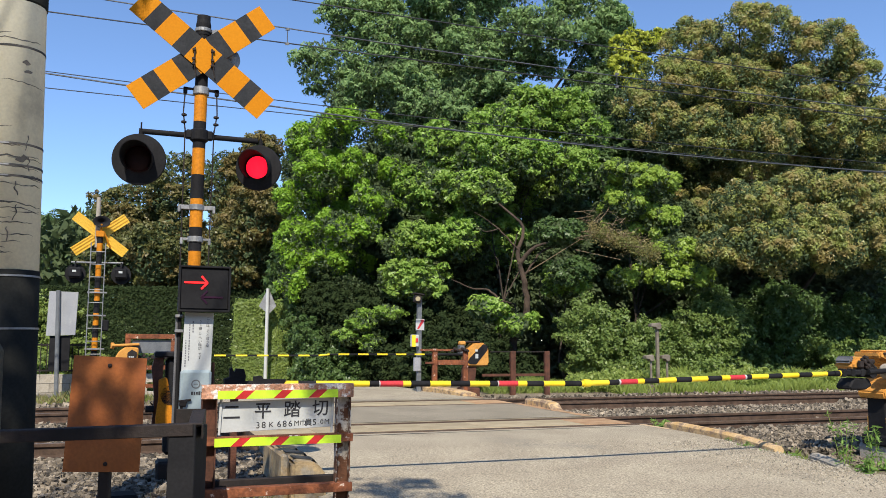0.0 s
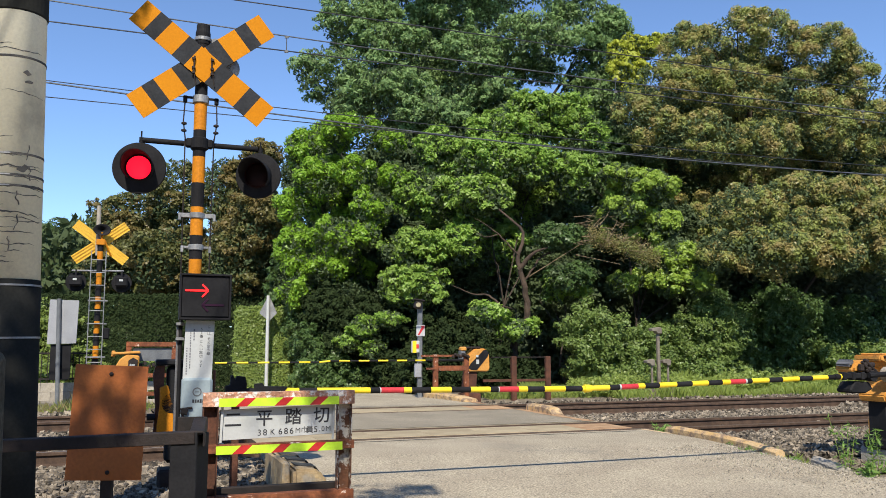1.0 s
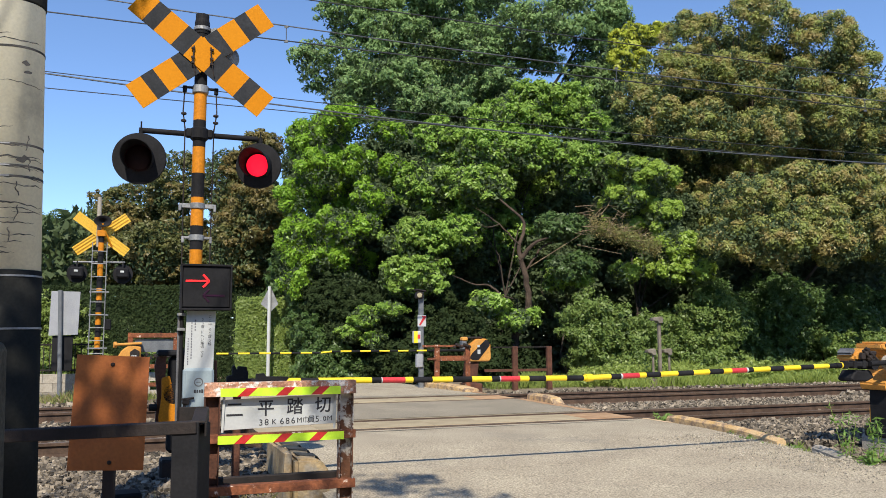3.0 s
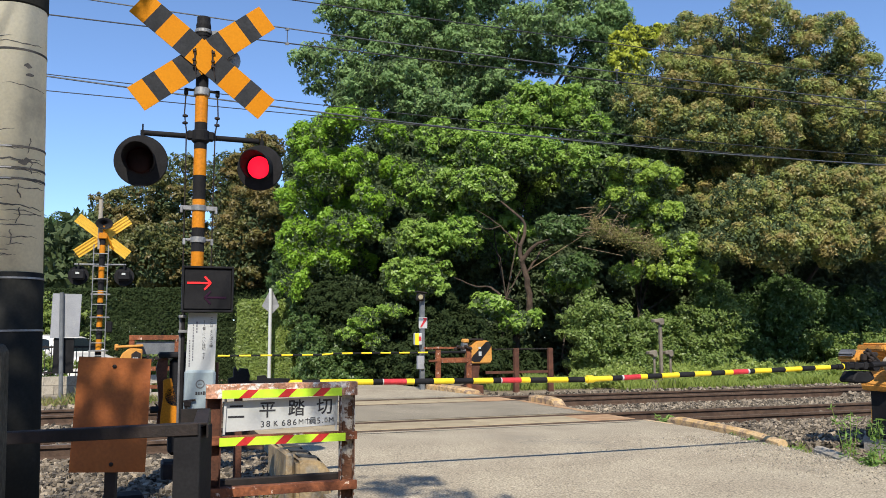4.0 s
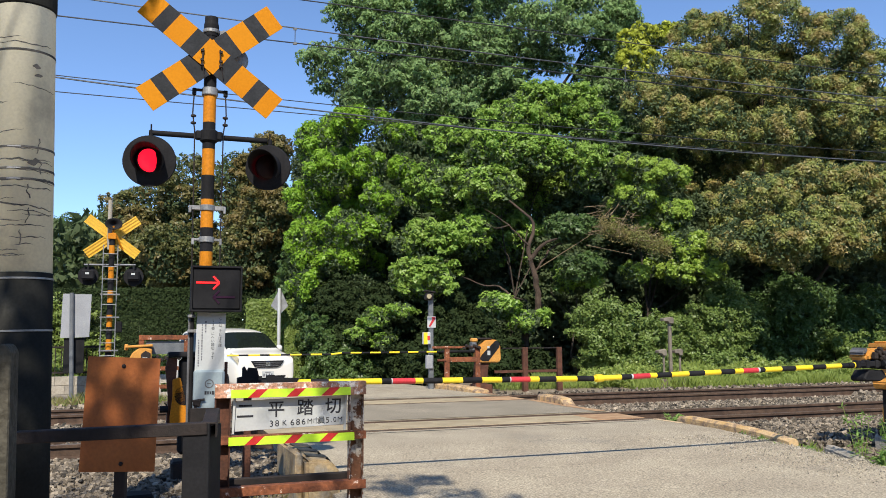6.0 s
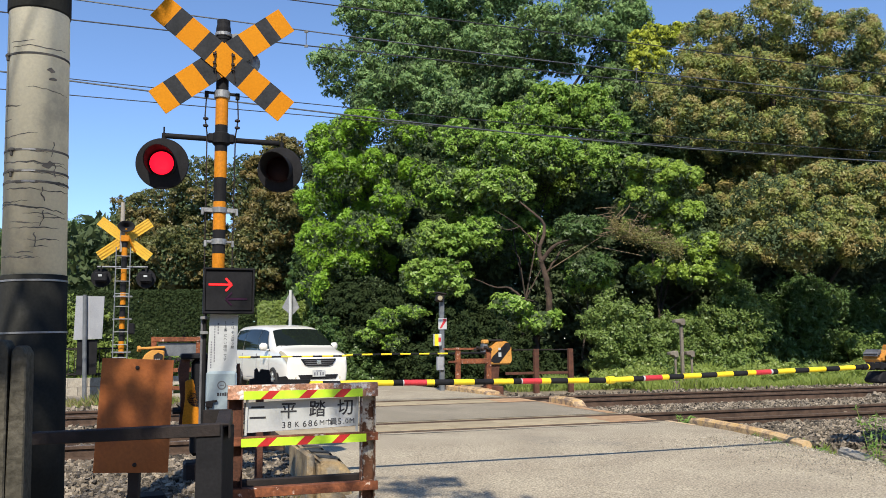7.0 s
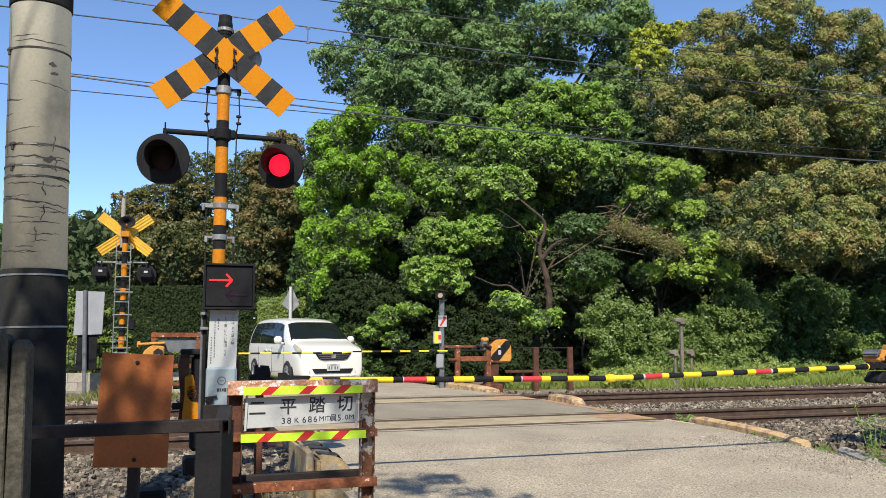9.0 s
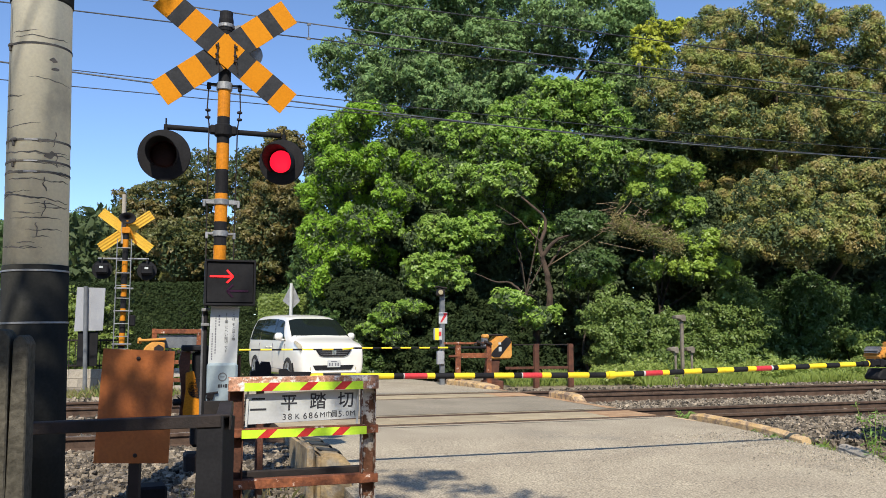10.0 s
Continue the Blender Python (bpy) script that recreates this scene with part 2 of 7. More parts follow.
# ---------- paints and metals ----------
M.update(
    black=mat("black_paint", (0.012, 0.012, 0.0135), (0.020, 0.020, 0.022), 5, 0.7, bump=0.05, spec=0.12),
    amber=mat("amber_paint", (0.50, 0.175, 0.005), (0.57, 0.21, 0.01), 4, 0.6, spec=0.25, third=(0.45, 0.2, 0.05), tscale=14, tlow=0.66, thigh=0.72),
    board_amber=mat("board_amber", (0.53, 0.19, 0.003), (0.57, 0.215, 0.005), 2.5, 0.7, fine=0.05, spec=0.15),
    board_black=mat("board_black", (0.016, 0.018, 0.021), (0.03, 0.032, 0.036), 6, 0.7, fine=0.2, spec=0.2),
    machine=mat("machine_amber", (0.52, 0.235, 0.045), (0.60, 0.29, 0.065), 4, 0.6, spec=0.3, third=(0.34, 0.17, 0.05), tscale=9, tlow=0.6, thigh=0.7),
    back_yellow=mat("back_yellow", (0.72, 0.43, 0.03), (0.78, 0.50, 0.05), 3, 0.5),
    galv=mat("galvanised_steel", (0.20, 0.205, 0.21), (0.31, 0.315, 0.32), 8, 0.55, metal=0.5, bump=0.1),
    pale=mat("pale_grey_paint", (0.27, 0.28, 0.30), (0.33, 0.34, 0.36), 3, 0.5, third=(0.42, 0.42, 0.40), tscale=7, tlow=0.6, thigh=0.75),
    cabinet=mat("blue_grey_cabinet", (0.25, 0.31, 0.335), (0.30, 0.36, 0.385), 3, 0.45, fine=0.05),
    white=mat("white_board", (0.44, 0.455, 0.445), (0.51, 0.525, 0.515), 2, 0.5, third=(0.42, 0.43, 0.41), tscale=5, tlow=0.5, thigh=0.9, fine=0.04),
    notice=mat("notice_board", (0.44, 0.455, 0.45), (0.49, 0.505, 0.50), 2, 0.5, fine=0.04),
    ink=mat("black_ink", (0.015, 0.015, 0.02), (0.03, 0.03, 0.035), 9, 0.6),
    grey_ink=mat("grey_ink", (0.12, 0.12, 0.14), (0.18, 0.18, 0.2), 9, 0.6),
    rust=mat("flaking_rust", (0.11, 0.034, 0.014), (0.25, 0.08, 0.03), 9, 0.85, bump=0.6, bscale=45, fine=0.3, third=(0.60, 0.50, 0.42), tscale=11, tlow=0.61, thigh=0.66),
    rust_top=mat("flaked_pink_rust", (0.40, 0.18, 0.10), (0.52, 0.28, 0.18), 14, 0.85, bump=0.7, bscale=60, fine=0.35, third=(0.78, 0.70, 0.62), tscale=16, tlow=0.5, thigh=0.56),
    rust_white=mat("white_over_rust", (0.42, 0.39, 0.34), (0.56, 0.53, 0.48), 6, 0.8, bump=0.6, bscale=45, fine=0.2, third=(0.12, 0.05, 0.024), tscale=11, tlow=0.45, thigh=0.50),
    rust_plain=mat("brown_rust", (0.06, 0.023, 0.013), (0.125, 0.046, 0.024), 6, 0.85, bump=0.4, fine=0.25),
    dark_steel=mat("dark_brown_steel", (0.012, 0.009, 0.008), (0.028, 0.019, 0.016), 6, 0.75, metal=0.2, bump=0.3, third=(0.06, 0.03, 0.019), tscale=8, tlow=0.62, thigh=0.75),
    plate=mat("rusted_plate", (0.29, 0.078, 0.014), (0.37, 0.112, 0.022), 3, 0.6, bump=0.2, bscale=50, fine=0.12, third=(0.24, 0.07, 0.02), tscale=2.2, tlow=0.5, thigh=0.7),
    lime=mat("lime_reflector", (0.50, 0.78, 0.03), (0.58, 0.85, 0.05), 8, 0.3, fine=0.06),
    red=mat("red_reflector", (0.42, 0.02, 0.02), (0.52, 0.03, 0.03), 8, 0.35, fine=0.1),
    yellow=mat("bar_yellow", (0.83, 0.60, 0.015), (0.88, 0.66, 0.03), 5, 0.4, fine=0.06),
    bar_red=mat("bar_red", (0.50, 0.03, 0.04), (0.58, 0.045, 0.05), 5, 0.4),
    concrete=mat("weathered_concrete", (0.30, 0.27, 0.225), (0.42, 0.375, 0.305), 4, 0.95, bump=0.5, bscale=60, obj=0.1, third=(0.17, 0.15, 0.12), tscale=2.5, tlow=0.56, thigh=0.7),
    faded=mat("faded_yellow_concrete", (0.24, 0.18, 0.11), (0.42, 0.31, 0.165), 6, 0.95, bump=0.6, bscale=50, third=(0.30, 0.26, 0.2), tscale=7, tlow=0.5, thigh=0.62),
    wood=mat("grey_weathered_wood", (0.05, 0.047, 0.037), (0.092, 0.084, 0.066), 3, 0.95, spec=0.1, bump=0.8, bscale=40, fine=0.3),
    black_wrap=mat("black_wrap", (0.012, 0.0125, 0.011), (0.024, 0.024, 0.021), 3, 0.9, spec=0.15, third=(0.04, 0.04, 0.036), tscale=3, tlow=0.6, thigh=0.75),
    cream_wrap=mat("cream_pole_wrap", (0.74, 0.70, 0.55), (0.82, 0.78, 0.62), 2.5, 0.6, fine=0.06, spec=0.3, third=(0.50, 0.475, 0.385), tscale=3, tlow=0.52, thigh=0.7),
    crack=mat("dark_crack", (0.03, 0.03, 0.03), (0.07, 0.065, 0.06), 9, 0.9),
    lens_dark=mat("unlit_lens", (0.012, 0.004, 0.005), (0.02, 0.006, 0.007), 8, 0.6, spec=0.2),
    dim=mat("unlit_arrow", (0.024, 0.005, 0.021), (0.03, 0.006, 0.025), 8, 0.3),
    paint_white=mat("white_car_paint", (0.72, 0.70, 0.645), (0.75, 0.73, 0.675), 1, 0.25, fine=0.01, coat=0.6),
    tyre=mat("tyre", (0.015, 0.015, 0.015), (0.03, 0.03, 0.03), 9, 0.85),
    chrome=mat("chrome", (0.7, 0.7, 0.7), (0.78, 0.78, 0.78), 5, 0.15, metal=1.0),
    alloy=mat("alloy", (0.45, 0.46, 0.47), (0.6, 0.6, 0.62), 5, 0.3, metal=0.9),
    lamp_glass=mat("headlight_glass", (0.36, 0.31, 0.19), (0.50, 0.44, 0.29), 6, 0.12, coat=0.8),
    wire=mat("dark_wire", (0.03, 0.03, 0.032), (0.06, 0.06, 0.06), 6, 0.5, metal=0.5),
    wire_pale=mat("pale_wire", (0.10, 0.10, 0.094), (0.16, 0.156, 0.15), 6, 0.4, metal=0.6),
)


def glow(name, colour, strength):
    m = bpy.data.materials.new(name)
    m.use_nodes = True
    b = m.node_tree.nodes["Principled BSDF"]
    b.inputs["Base Color"].default_value = (*colour, 1)
    b.inputs["Emission Color"].default_value = (*colour, 1)
    b.inputs["Emission Strength"].default_value = strength
    return m


M["glow_red"] = glow("lit_red_lens", (1.0, 0.008, 0.03), 1.15)
M["glow_arrow"] = glow("lit_red_arrow", (1.0, 0.012, 0.014), 1.0)


def glass(name, tint, rough=0.05):
    m = bpy.data.materials.new(name)
    m.use_nodes = True
    b = m.node_tree.nodes["Principled BSDF"]
    b.inputs["Base Color"].default_value = (*tint, 1)
    b.inputs["Roughness"].default_value = rough
    b.inputs["Coat Weight"].default_value = 0.0
    b.inputs["Specular IOR Level"].default_value = 0.12
    b.inputs["Transmission Weight"].default_value = 0.05
    return m


M["tint"] = glass("tinted_glass", (0.010, 0.014, 0.012))
M["slate_trim"] = mat("grey_trim", (0.10, 0.10, 0.105), (0.15, 0.15, 0.155), 5, 0.5)


def words(text, size, material, parent, m, name="lettering", label="", extrude=0.0006, bold=0.0):
    """Raised lettering standing upright in its parent's x-z plane, facing -y."""
    cu = bpy.data.curves.new(name, "FONT")
    cu.body = text
    cu.size = size
    cu.align_x, cu.align_y = "CENTER", "CENTER"
    cu.extrude = extrude
    cu.offset = bold
    tmp = bpy.data.objects.new(name, cu)
    scene.collection.objects.link(tmp)
    dg = bpy.context.evaluated_depsgraph_get()
    me = bpy.data.meshes.new_from_object(tmp.evaluated_get(dg))
    bpy.data.objects.remove(tmp)
    me.materials.clear()
    me.materials.append(material)
    me.transform(m @ Matrix.Rotation(radians(90), 4, "X"))
    ob = new(name, me)
    ob.parent = parent
    return tagged(ob, label)


def bars(bm, x, z, w, h, y, n, vertical=False):
    """Rows of small bars in place of unreadable writing."""
    rnd = random.Random(int(abs(x * 1e4)) + n)
    step = (h if vertical else w) / n
    for i in range(n):
        k = step * rnd.uniform(0.55, 0.85)
        if vertical:
            box(bm, (x, y, z + h / 2 - step * (i + 0.5)), (w * rnd.uniform(0.7, 1), 0.002, k))
        else:
            box(bm, (x - w / 2 + step * (i + 0.5), y, z), (k, 0.002, h * rnd.uniform(0.7, 1)))


def striped_board(parent, angle, marks, y, length, wide, mats, label, z=0.0):
    """One arm of a crossbuck: plate with painted bands, turned in its plane."""
    bm = bmesh.new()
    edges = sorted([-length / 2, length / 2] + marks + [-k for k in marks])
    m = Matrix.Translation((0, y, z)) @ Matrix.Rotation(radians(angle), 4, "Y")
    for i, (p, q) in enumerate(zip(edges, edges[1:])):
        mid = abs((p + q) / 2)
        k = sum(1 for e in marks if e < mid)
        prism(bm, [(p, -wide / 2), (q, -wide / 2), (q, wide / 2), (p, wide / 2)], 0.006, m, k % 2)
    bmesh.ops.remove_doubles(bm, verts=bm.verts, dist=0.0005)
    return part("crossbuck_board", bm, mats, parent, label)


def lamp_head(parent, x, y, z, r, rz, ry=0):
    """Flashing lamp: black back plate, hood and a lens that turns between lit and unlit faces."""
    holder = new("flashing_lamp")
    holder.parent = parent
    holder.matrix_basis = pose(x, y, z, 4, ry, rz)
    tagged(holder, "round black crossing lamp with a hood")
    turn = Matrix.Rotation(radians(90), 4, "X")
    bm = bmesh.new()
    revolve(bm, [(0.105, -0.02), (r, -0.012), (r + 0.004, -0.004), (r + 0.004, 0.006), (r * 0.6, 0.02), (0.12, 0.13), (0.06, 0.16)], Matrix.Rotation(radians(-90), 4, "X"), 40, caps=True)
    part("back_plate", bm, M["black"], holder, smooth=False)
    bm = bmesh.new()
    seg, rows = 36, []
    for rr, depth in ((0.106, 0.0), (0.112, 1.0), (0.106, 1.0), (0.0965, 0.0)):
        row = []
        for i in range(seg + 1):
            ang = radians(-48 + 276 * i / seg)
            reach = 0.05 + 0.20 * (0.5 + 0.5 * math.sin(ang)) ** 0.8
            row.append(bm.verts.new((rr * math.cos(ang), 0.0 - reach * depth, rr * math.sin(ang))))
        rows.append(row)
    for a, b in zip(rows, rows[1:] + rows[:1]):
        for i in range(seg):
            bm.faces.new((a[i], a[i + 1], b[i + 1], b[i]))
    part("hood", bm, M["black"], holder)
    bm = bmesh.new()
    revolve(bm, [(0.0935, 0.002), (0.0935, -0.006), (0.080, -0.014), (0.04, -0.022), (0.005, -0.024)], turn @ Matrix.Rotation(math.pi, 4, "X") @ Matrix.Rotation(math.pi, 4, "X"), 32, 1)
    revolve(bm, [(0.086, 0.004), (0.078, 0.014), (0.04, 0.022), (0.005, 0.024)], turn, 32, 0)
    lens = part("lens", bm, (M["glow_red"], M["lens_dark"]), holder, "round red lamp lens", smooth=True)
    bm = bmesh.new()
    rod(bm, (0, 0.06, r * 0.9), (0, 0.06, r + 0.05), 0.016)
    rod(bm, (0, 0.06, r + 0.02), (0, 0.06, r + 0.10), 0.006)
    part("hanger", bm, M["black"], holder)
    return lens


def banded_pole(parent, edges, r, label, first=1):
    bm = bmesh.new()
    tube(bm, [(0, 0, z) for z in edges], r, [(i + first) % 2 for i in range(len(edges) - 1)], 24)
    return part("pole", bm, (M["amber"], M["black"]), parent, label, smooth=False)


# ---------- the near crossing signal ----------
sig = thing("crossing_signal", placed(0.437, 6.44), "amber and black crossing signal with red flashing lamps", "railway signal", "crossing signals")
banded_pole(sig, [-0.35, 0.2, 0.42, 0.63, 0.85, 1.07, 1.30, 1.50, 1.771, 1.951, 2.166, 2.349, 2.55, 2.756, 2.965, 3.40], 0.047, "amber pole with black bands")
bm = bmesh.new()
revolve(bm, [(0.052, 3.36), (0.052, 3.43), (0.056, 3.43), (0.056, 3.52), (0.05, 3.55), (0.05, 3.585)], None, 20)
part("pole_cap", bm, M["black"], sig)
bm = bmesh.new()
revolve(bm, [(0.06, 3.455), (0.064, 3.46), (0.064, 3.48), (0.06, 3.485)], None, 20)
box(bm, (0.11, 0.02, 3.46), (0.06, 0.05, 0.075), bevel=0.008)
box(bm, (0.07, 0.0, 3.47), (0.05, 0.02, 0.03))
part("bracket", bm, M["galv"], sig)
MARKS = [0.096, 0.21, 0.368, 0.474]
striped_board(sig, 37.5, MARKS, -0.085, 1.2, 0.205, (M["board_amber"], M["board_black"]), "amber plate with black bands", 3.25)
striped_board(sig, -38.5, MARKS, -0.075, 1.2, 0.205, (M["board_amber"], M["board_black"]), "amber plate with black bands", 3.25)
for sx in (-0.068, 0.068):
    bm = bmesh.new()
    rod(bm, (sx, -0.096, 3.165), (sx * 0.9, -0.096, 3.305), 0.006, None, 8)
    for dz in (3.175, 3.215, 3.285):
        box(bm, (sx, -0.098, dz), (0.026, 0.016, 0.018), bevel=0.003)
    rod(bm, (sx, -0.097, 3.2), (sx + 0.02, -0.097, 3.08), 0.004, None, 6)
    part("clamp_bolt", bm, M["dark_steel"], sig)
bm = bmesh.new()
revolve(bm, [(0.02, -0.05), (0.05, -0.045), (0.08, -0.025), (0.098, 0.015), (0.094, 0.024), (0.02, 0.024)], Matrix.Translation((0.19, 0.06, 3.285)) @ Matrix.Rotation(radians(90), 4, "X"), 28)
part("bell", bm, M["galv"], sig, "round grey warning bell", smooth=True)
bm = bmesh.new()
revolve(bm, [(0.03, 0.0), (0.04, 0.05), (0.09, 0.13), (0.095, 0.135), (0.08, 0.13), (0.02, 0.06)], Matrix.Translation((0.1, 0.05, 3.40)) @ Matrix.Rotation(radians(70), 4, "Y"), 24)
part("horn", bm, M["black"], sig)
bm = bmesh.new()
rod(bm, (-0.43, 0.03, 2.655), (0.44, 0.03, 2.655), 0.021, None, 14)
revolve(bm, [(0.05, 2.60), (0.066, 2.615), (0.066, 2.69), (0.05, 2.70)], None, 20)
box(bm, (-0.075, 0.0, 2.655), (0.05, 0.05, 0.07), bevel=0.01)
box(bm, (0.075, 0.0, 2.655), (0.05, 0.05, 0.07), bevel=0.01)
part("crossarm", bm, M["black"], sig)
LENSES = [lamp_head(sig, -0.42, -0.02, 2.43, 0.186, -8), lamp_head(sig, 0.445, -0.02, 2.435, 0.172, -22)]
bm = bmesh.new()
revolve(bm, [(0.056, 2.965), (0.06, 2.97), (0.06, 3.02), (0.056, 3.025)], None, 20)
part("collar", bm, M["galv"], sig)
bm = bmesh.new()
box(bm, (0, -0.01, 3.005), (0.25, 0.03, 0.012))
for sx in (-1, 1):
    box(bm, (sx * 0.115, -0.01, 2.99), (0.03, 0.03, 0.05), bevel=0.004)
part("strut_holder", bm, M["black"], sig)
for sx in (-0.105, 0.105):
    bm = bmesh.new()
    rod(bm, (sx + math.copysign(0.01, sx), -0.01, 2.98), (sx + math.copysign(0.018, sx), -0.01, 2.82), 0.005, None, 8)
    rod(bm, (sx + math.copysign(0.018, sx), -0.01, 2.82), (sx, -0.01, 2.68), 0.005, None, 8)
    rod(bm, (sx, 0.0, 2.70), (sx * 0.95, 0.0, 1.62), 0.005, None, 8)
    for z in (2.80, 2.745):
        revolve(bm, [(0.006, z - 0.012), (0.02, z - 0.006), (0.02, z + 0.006), (0.006, z + 0.012)], Matrix.Translation((sx + math.copysign(0.012, sx), -0.01, 0)), 12)
    part("stay_rod", bm, M["dark_steel"], sig)
for z, w in ((2.10, 0.27), (1.86, 0.22)):
    bm = bmesh.new()
    box(bm, (0, -0.005, z), (w, 0.02, 0.035 if z > 2 else 0.02), bevel=0.004)
    revolve(bm, [(0.053, z - 0.022), (0.057, z - 0.018), (0.057, z + 0.018), (0.053, z + 0.022)], None, 20)
    for sx in (-1, 1):
        box(bm, (sx * (w / 2 - 0.01), -0.015, z - 0.015), (0.02, 0.02, 0.05), bevel=0.003)
    part("clamp", bm, M["galv"], sig)
# arrow box
bm = bmesh.new()
box(bm, (0.07, -0.09, 1.487), (0.35, 0.13, 0.31), bevel=0.012)
indicator = part("arrow_box", bm, M["black"], sig, "black box with a lit red arrow")
bm = bmesh.new()
for z in (1.645, 1.325):
    box(bm, (0.07, -0.12, z), (0.36, 0.10, 0.016), bevel=0.003)
box(bm, (-0.105, -0.12, 1.487), (0.014, 0.10, 0.33), bevel=0.003)
box(bm, (0.245, -0.12, 1.487), (0.014, 0.10, 0.33), bevel=0.003)
part("box_hood", bm, M["black"], indicator)


def arrow(bm, x0, x1, z, y, thick=0.016, headed=0.055):
    box(bm, ((x0 + x1) / 2, y, z), (abs(x1 - x0), 0.004, thick))
    d = 1 if x1 > x0 else -1
    for up in (1, -1):
        box(bm, (x1 - d * headed * 0.33, y, z + up * headed * 0.42), (headed * 1.15, 0.004, thick), (0, up * d * 47, 0))


bm = bmesh.new()
arrow(bm, -0.075, 0.085, 1.530, -0.158, 0.013)
part("lit_arrow", bm, M["glow_arrow"], indicator, "lit red arrow")
bm = bmesh.new()
arrow(bm, 0.20, 0.05, 1.425, -0.158, 0.013)
part("unlit_arrow", bm, M["dim"], indicator, "unlit dull red arrow")
# notice and cabinet
bm = bmesh.new()
box(bm, (0.04, -0.085, 1.10), (0.205, 0.006, 0.43), (0, 1.2, 0), bevel=0.002)
notice = part("notice", bm, M["notice"], sig, "white notice sheet with vertical black writing")
for k, (txt, x, z, size) in enumerate((("ここは そとぼう線", 0.108, 1.132, 0.0255), ("53番 にへい踏切 です", 0.056, 1.112, 0.0255))):
    rest = z + 0.14
    for ch in txt:
        if ch != " ":
            words(ch, size, M["ink"], notice, Matrix.Translation((x, -0.0885, rest)), "letter")
        rest -= size * (1.05 if ch != " " else 0.5)
bm = bmesh.new()
bars(bm, 0.004, 1.21, 0.013, 0.09, -0.0885, 4, True)
bars(bm, -0.020, 1.10, 0.009, 0.27, -0.0885, 14, True)
bars(bm, -0.043, 1.02, 0.009, 0.20, -0.0885, 11, True)
part("small_print", bm, M["grey_ink"], notice)
bm = bmesh.new()
box(bm, (0.036, -0.06, 0.65), (0.215, 0.13, 0.50), bevel=0.018)
cab = part("cabinet", bm, M["cabinet"], sig, "blue-grey steel cabinet with a round mark")
bm = bmesh.new()
revolve(bm, [(0.024, 0), (0.032, 0), (0.032, 0.002), (0.024, 0.002)], Matrix.Translation((0.035, -0.1255, 0.80)) @ Matrix.Rotation(radians(90), 4, "X"), 24, caps=False)
box(bm, (0.035, -0.126, 0.80), (0.03, 0.002, 0.006))
part("mark", bm, M["slate_trim"], cab)
bm = bmesh.new()
bars(bm, 0.045, 0.735, 0.085, 0.026, -0.126, 5)
part("lettering_bar", bm, M["ink"], cab)
bm = bmesh.new()
box(bm, (-0.05, -0.14, 0.665), (0.05, 0.03, 0.045), (0, 10, 0), bevel=0.006)
rod(bm, (-0.08, -0.14, 0.68), (0.005, -0.14, 0.69), 0.008, None, 8)
rod(bm, (-0.06, -0.14, 0.65), (-0.055, -0.14, 0.57), 0.010, None, 8)
part("padlock", bm, M["dark_steel"], cab)
for x, z0, z1, r, k in ((-0.105, 0.2, 1.30, 0.010, "slate_trim"), (-0.085, 0.1, 1.32, 0.014, "black"), (0.165, 0.2, 0.95, 0.012, "rust_plain")):
    bm = bmesh.new()
    rod(bm, (x, 0.03, z0), (x, 0.03, z1), r, None, 10)
    part("conduit", bm, M[k], sig)
for z in (1.29, 1.18):
    bm = bmesh.new()
    box(bm, (-0.09, 0.0, z), (0.06, 0.03, 0.022), bevel=0.003)
    part("conduit_clip", bm, M["galv"], sig)

# ---------- name board on its rusty guard frame ----------
guard = thing("guard_frame", placed(0.90, 5.3, 0.018), "rusty steel guard frame with reflective tape and a crossing name board", "guard rail")
for x in (-0.42, 0.41):
    bm = bmesh.new()
    box(bm, (x, 0.03, 0.26), (0.092, 0.006, 1.04), bevel=0.002)
    for k in (-1, 1):
        box(bm, (x + k * 0.043, 0.0, 0.26), (0.006, 0.058, 1.04), bevel=0.002)
    part("post", bm, M["rust_white" if x > 0 else "rust_plain"], guard, "channel post with flaking paint and rust")
for z, h, tint in ((0.788, 0.085, "rust_top"), (0.492, 0.05, "rust"), (0.185, 0.055, "rust")):
    bm = bmesh.new()
    box(bm, (0, -0.034, z), (0.94, 0.006, h), bevel=0.002)
    box(bm, (0, 0.0, z + h / 2 - 0.003), (0.94, 0.07, 0.006), bevel=0.002)
    box(bm, (0, 0.0, z - h / 2 + 0.003), (0.94, 0.07, 0.006), bevel=0.002)
    part("beam", bm, M[tint], guard, "rusty flaking steel beam")


# rear beam, its dark colour also drawing the shadow behind the bottom beam
bm = bmesh.new()
box(bm, (0.0, 0.10, 0.222), (0.86, 0.05, 0.05), bevel=0.006)
part("rear_beam", bm, M["dark_steel"], guard, "rusty rear beam, darkened as shadow behind the bottom beam")


def tape(x0, x1, z, h, reds, lean=0.027, half=0.034):
    """Reflective tape: red bars at the places named, lime between and at the ends."""
    bm = bmesh.new()
    cuts = [(x0, 0.0)]
    for r in reds:
        cuts += [(r - half, lean), (r + half, lean)]
    cuts.append((x1, 0.0))
    for i, ((p, pl), (q, ql)) in enumerate(zip(cuts, cuts[1:])):
        prism(bm, [(p - pl, z - h / 2), (q - ql, z - h / 2), (q + ql, z + h / 2), (p + pl, z + h / 2)], 0.002, Matrix.Translation((0, -0.0405, 0)), i % 2)
    bmesh.ops.remove_doubles(bm, verts=bm.verts, dist=0.0003)
    return part("reflective_tape", bm, (M["lime"], M["red"]), guard, "lime and red striped reflective tape")


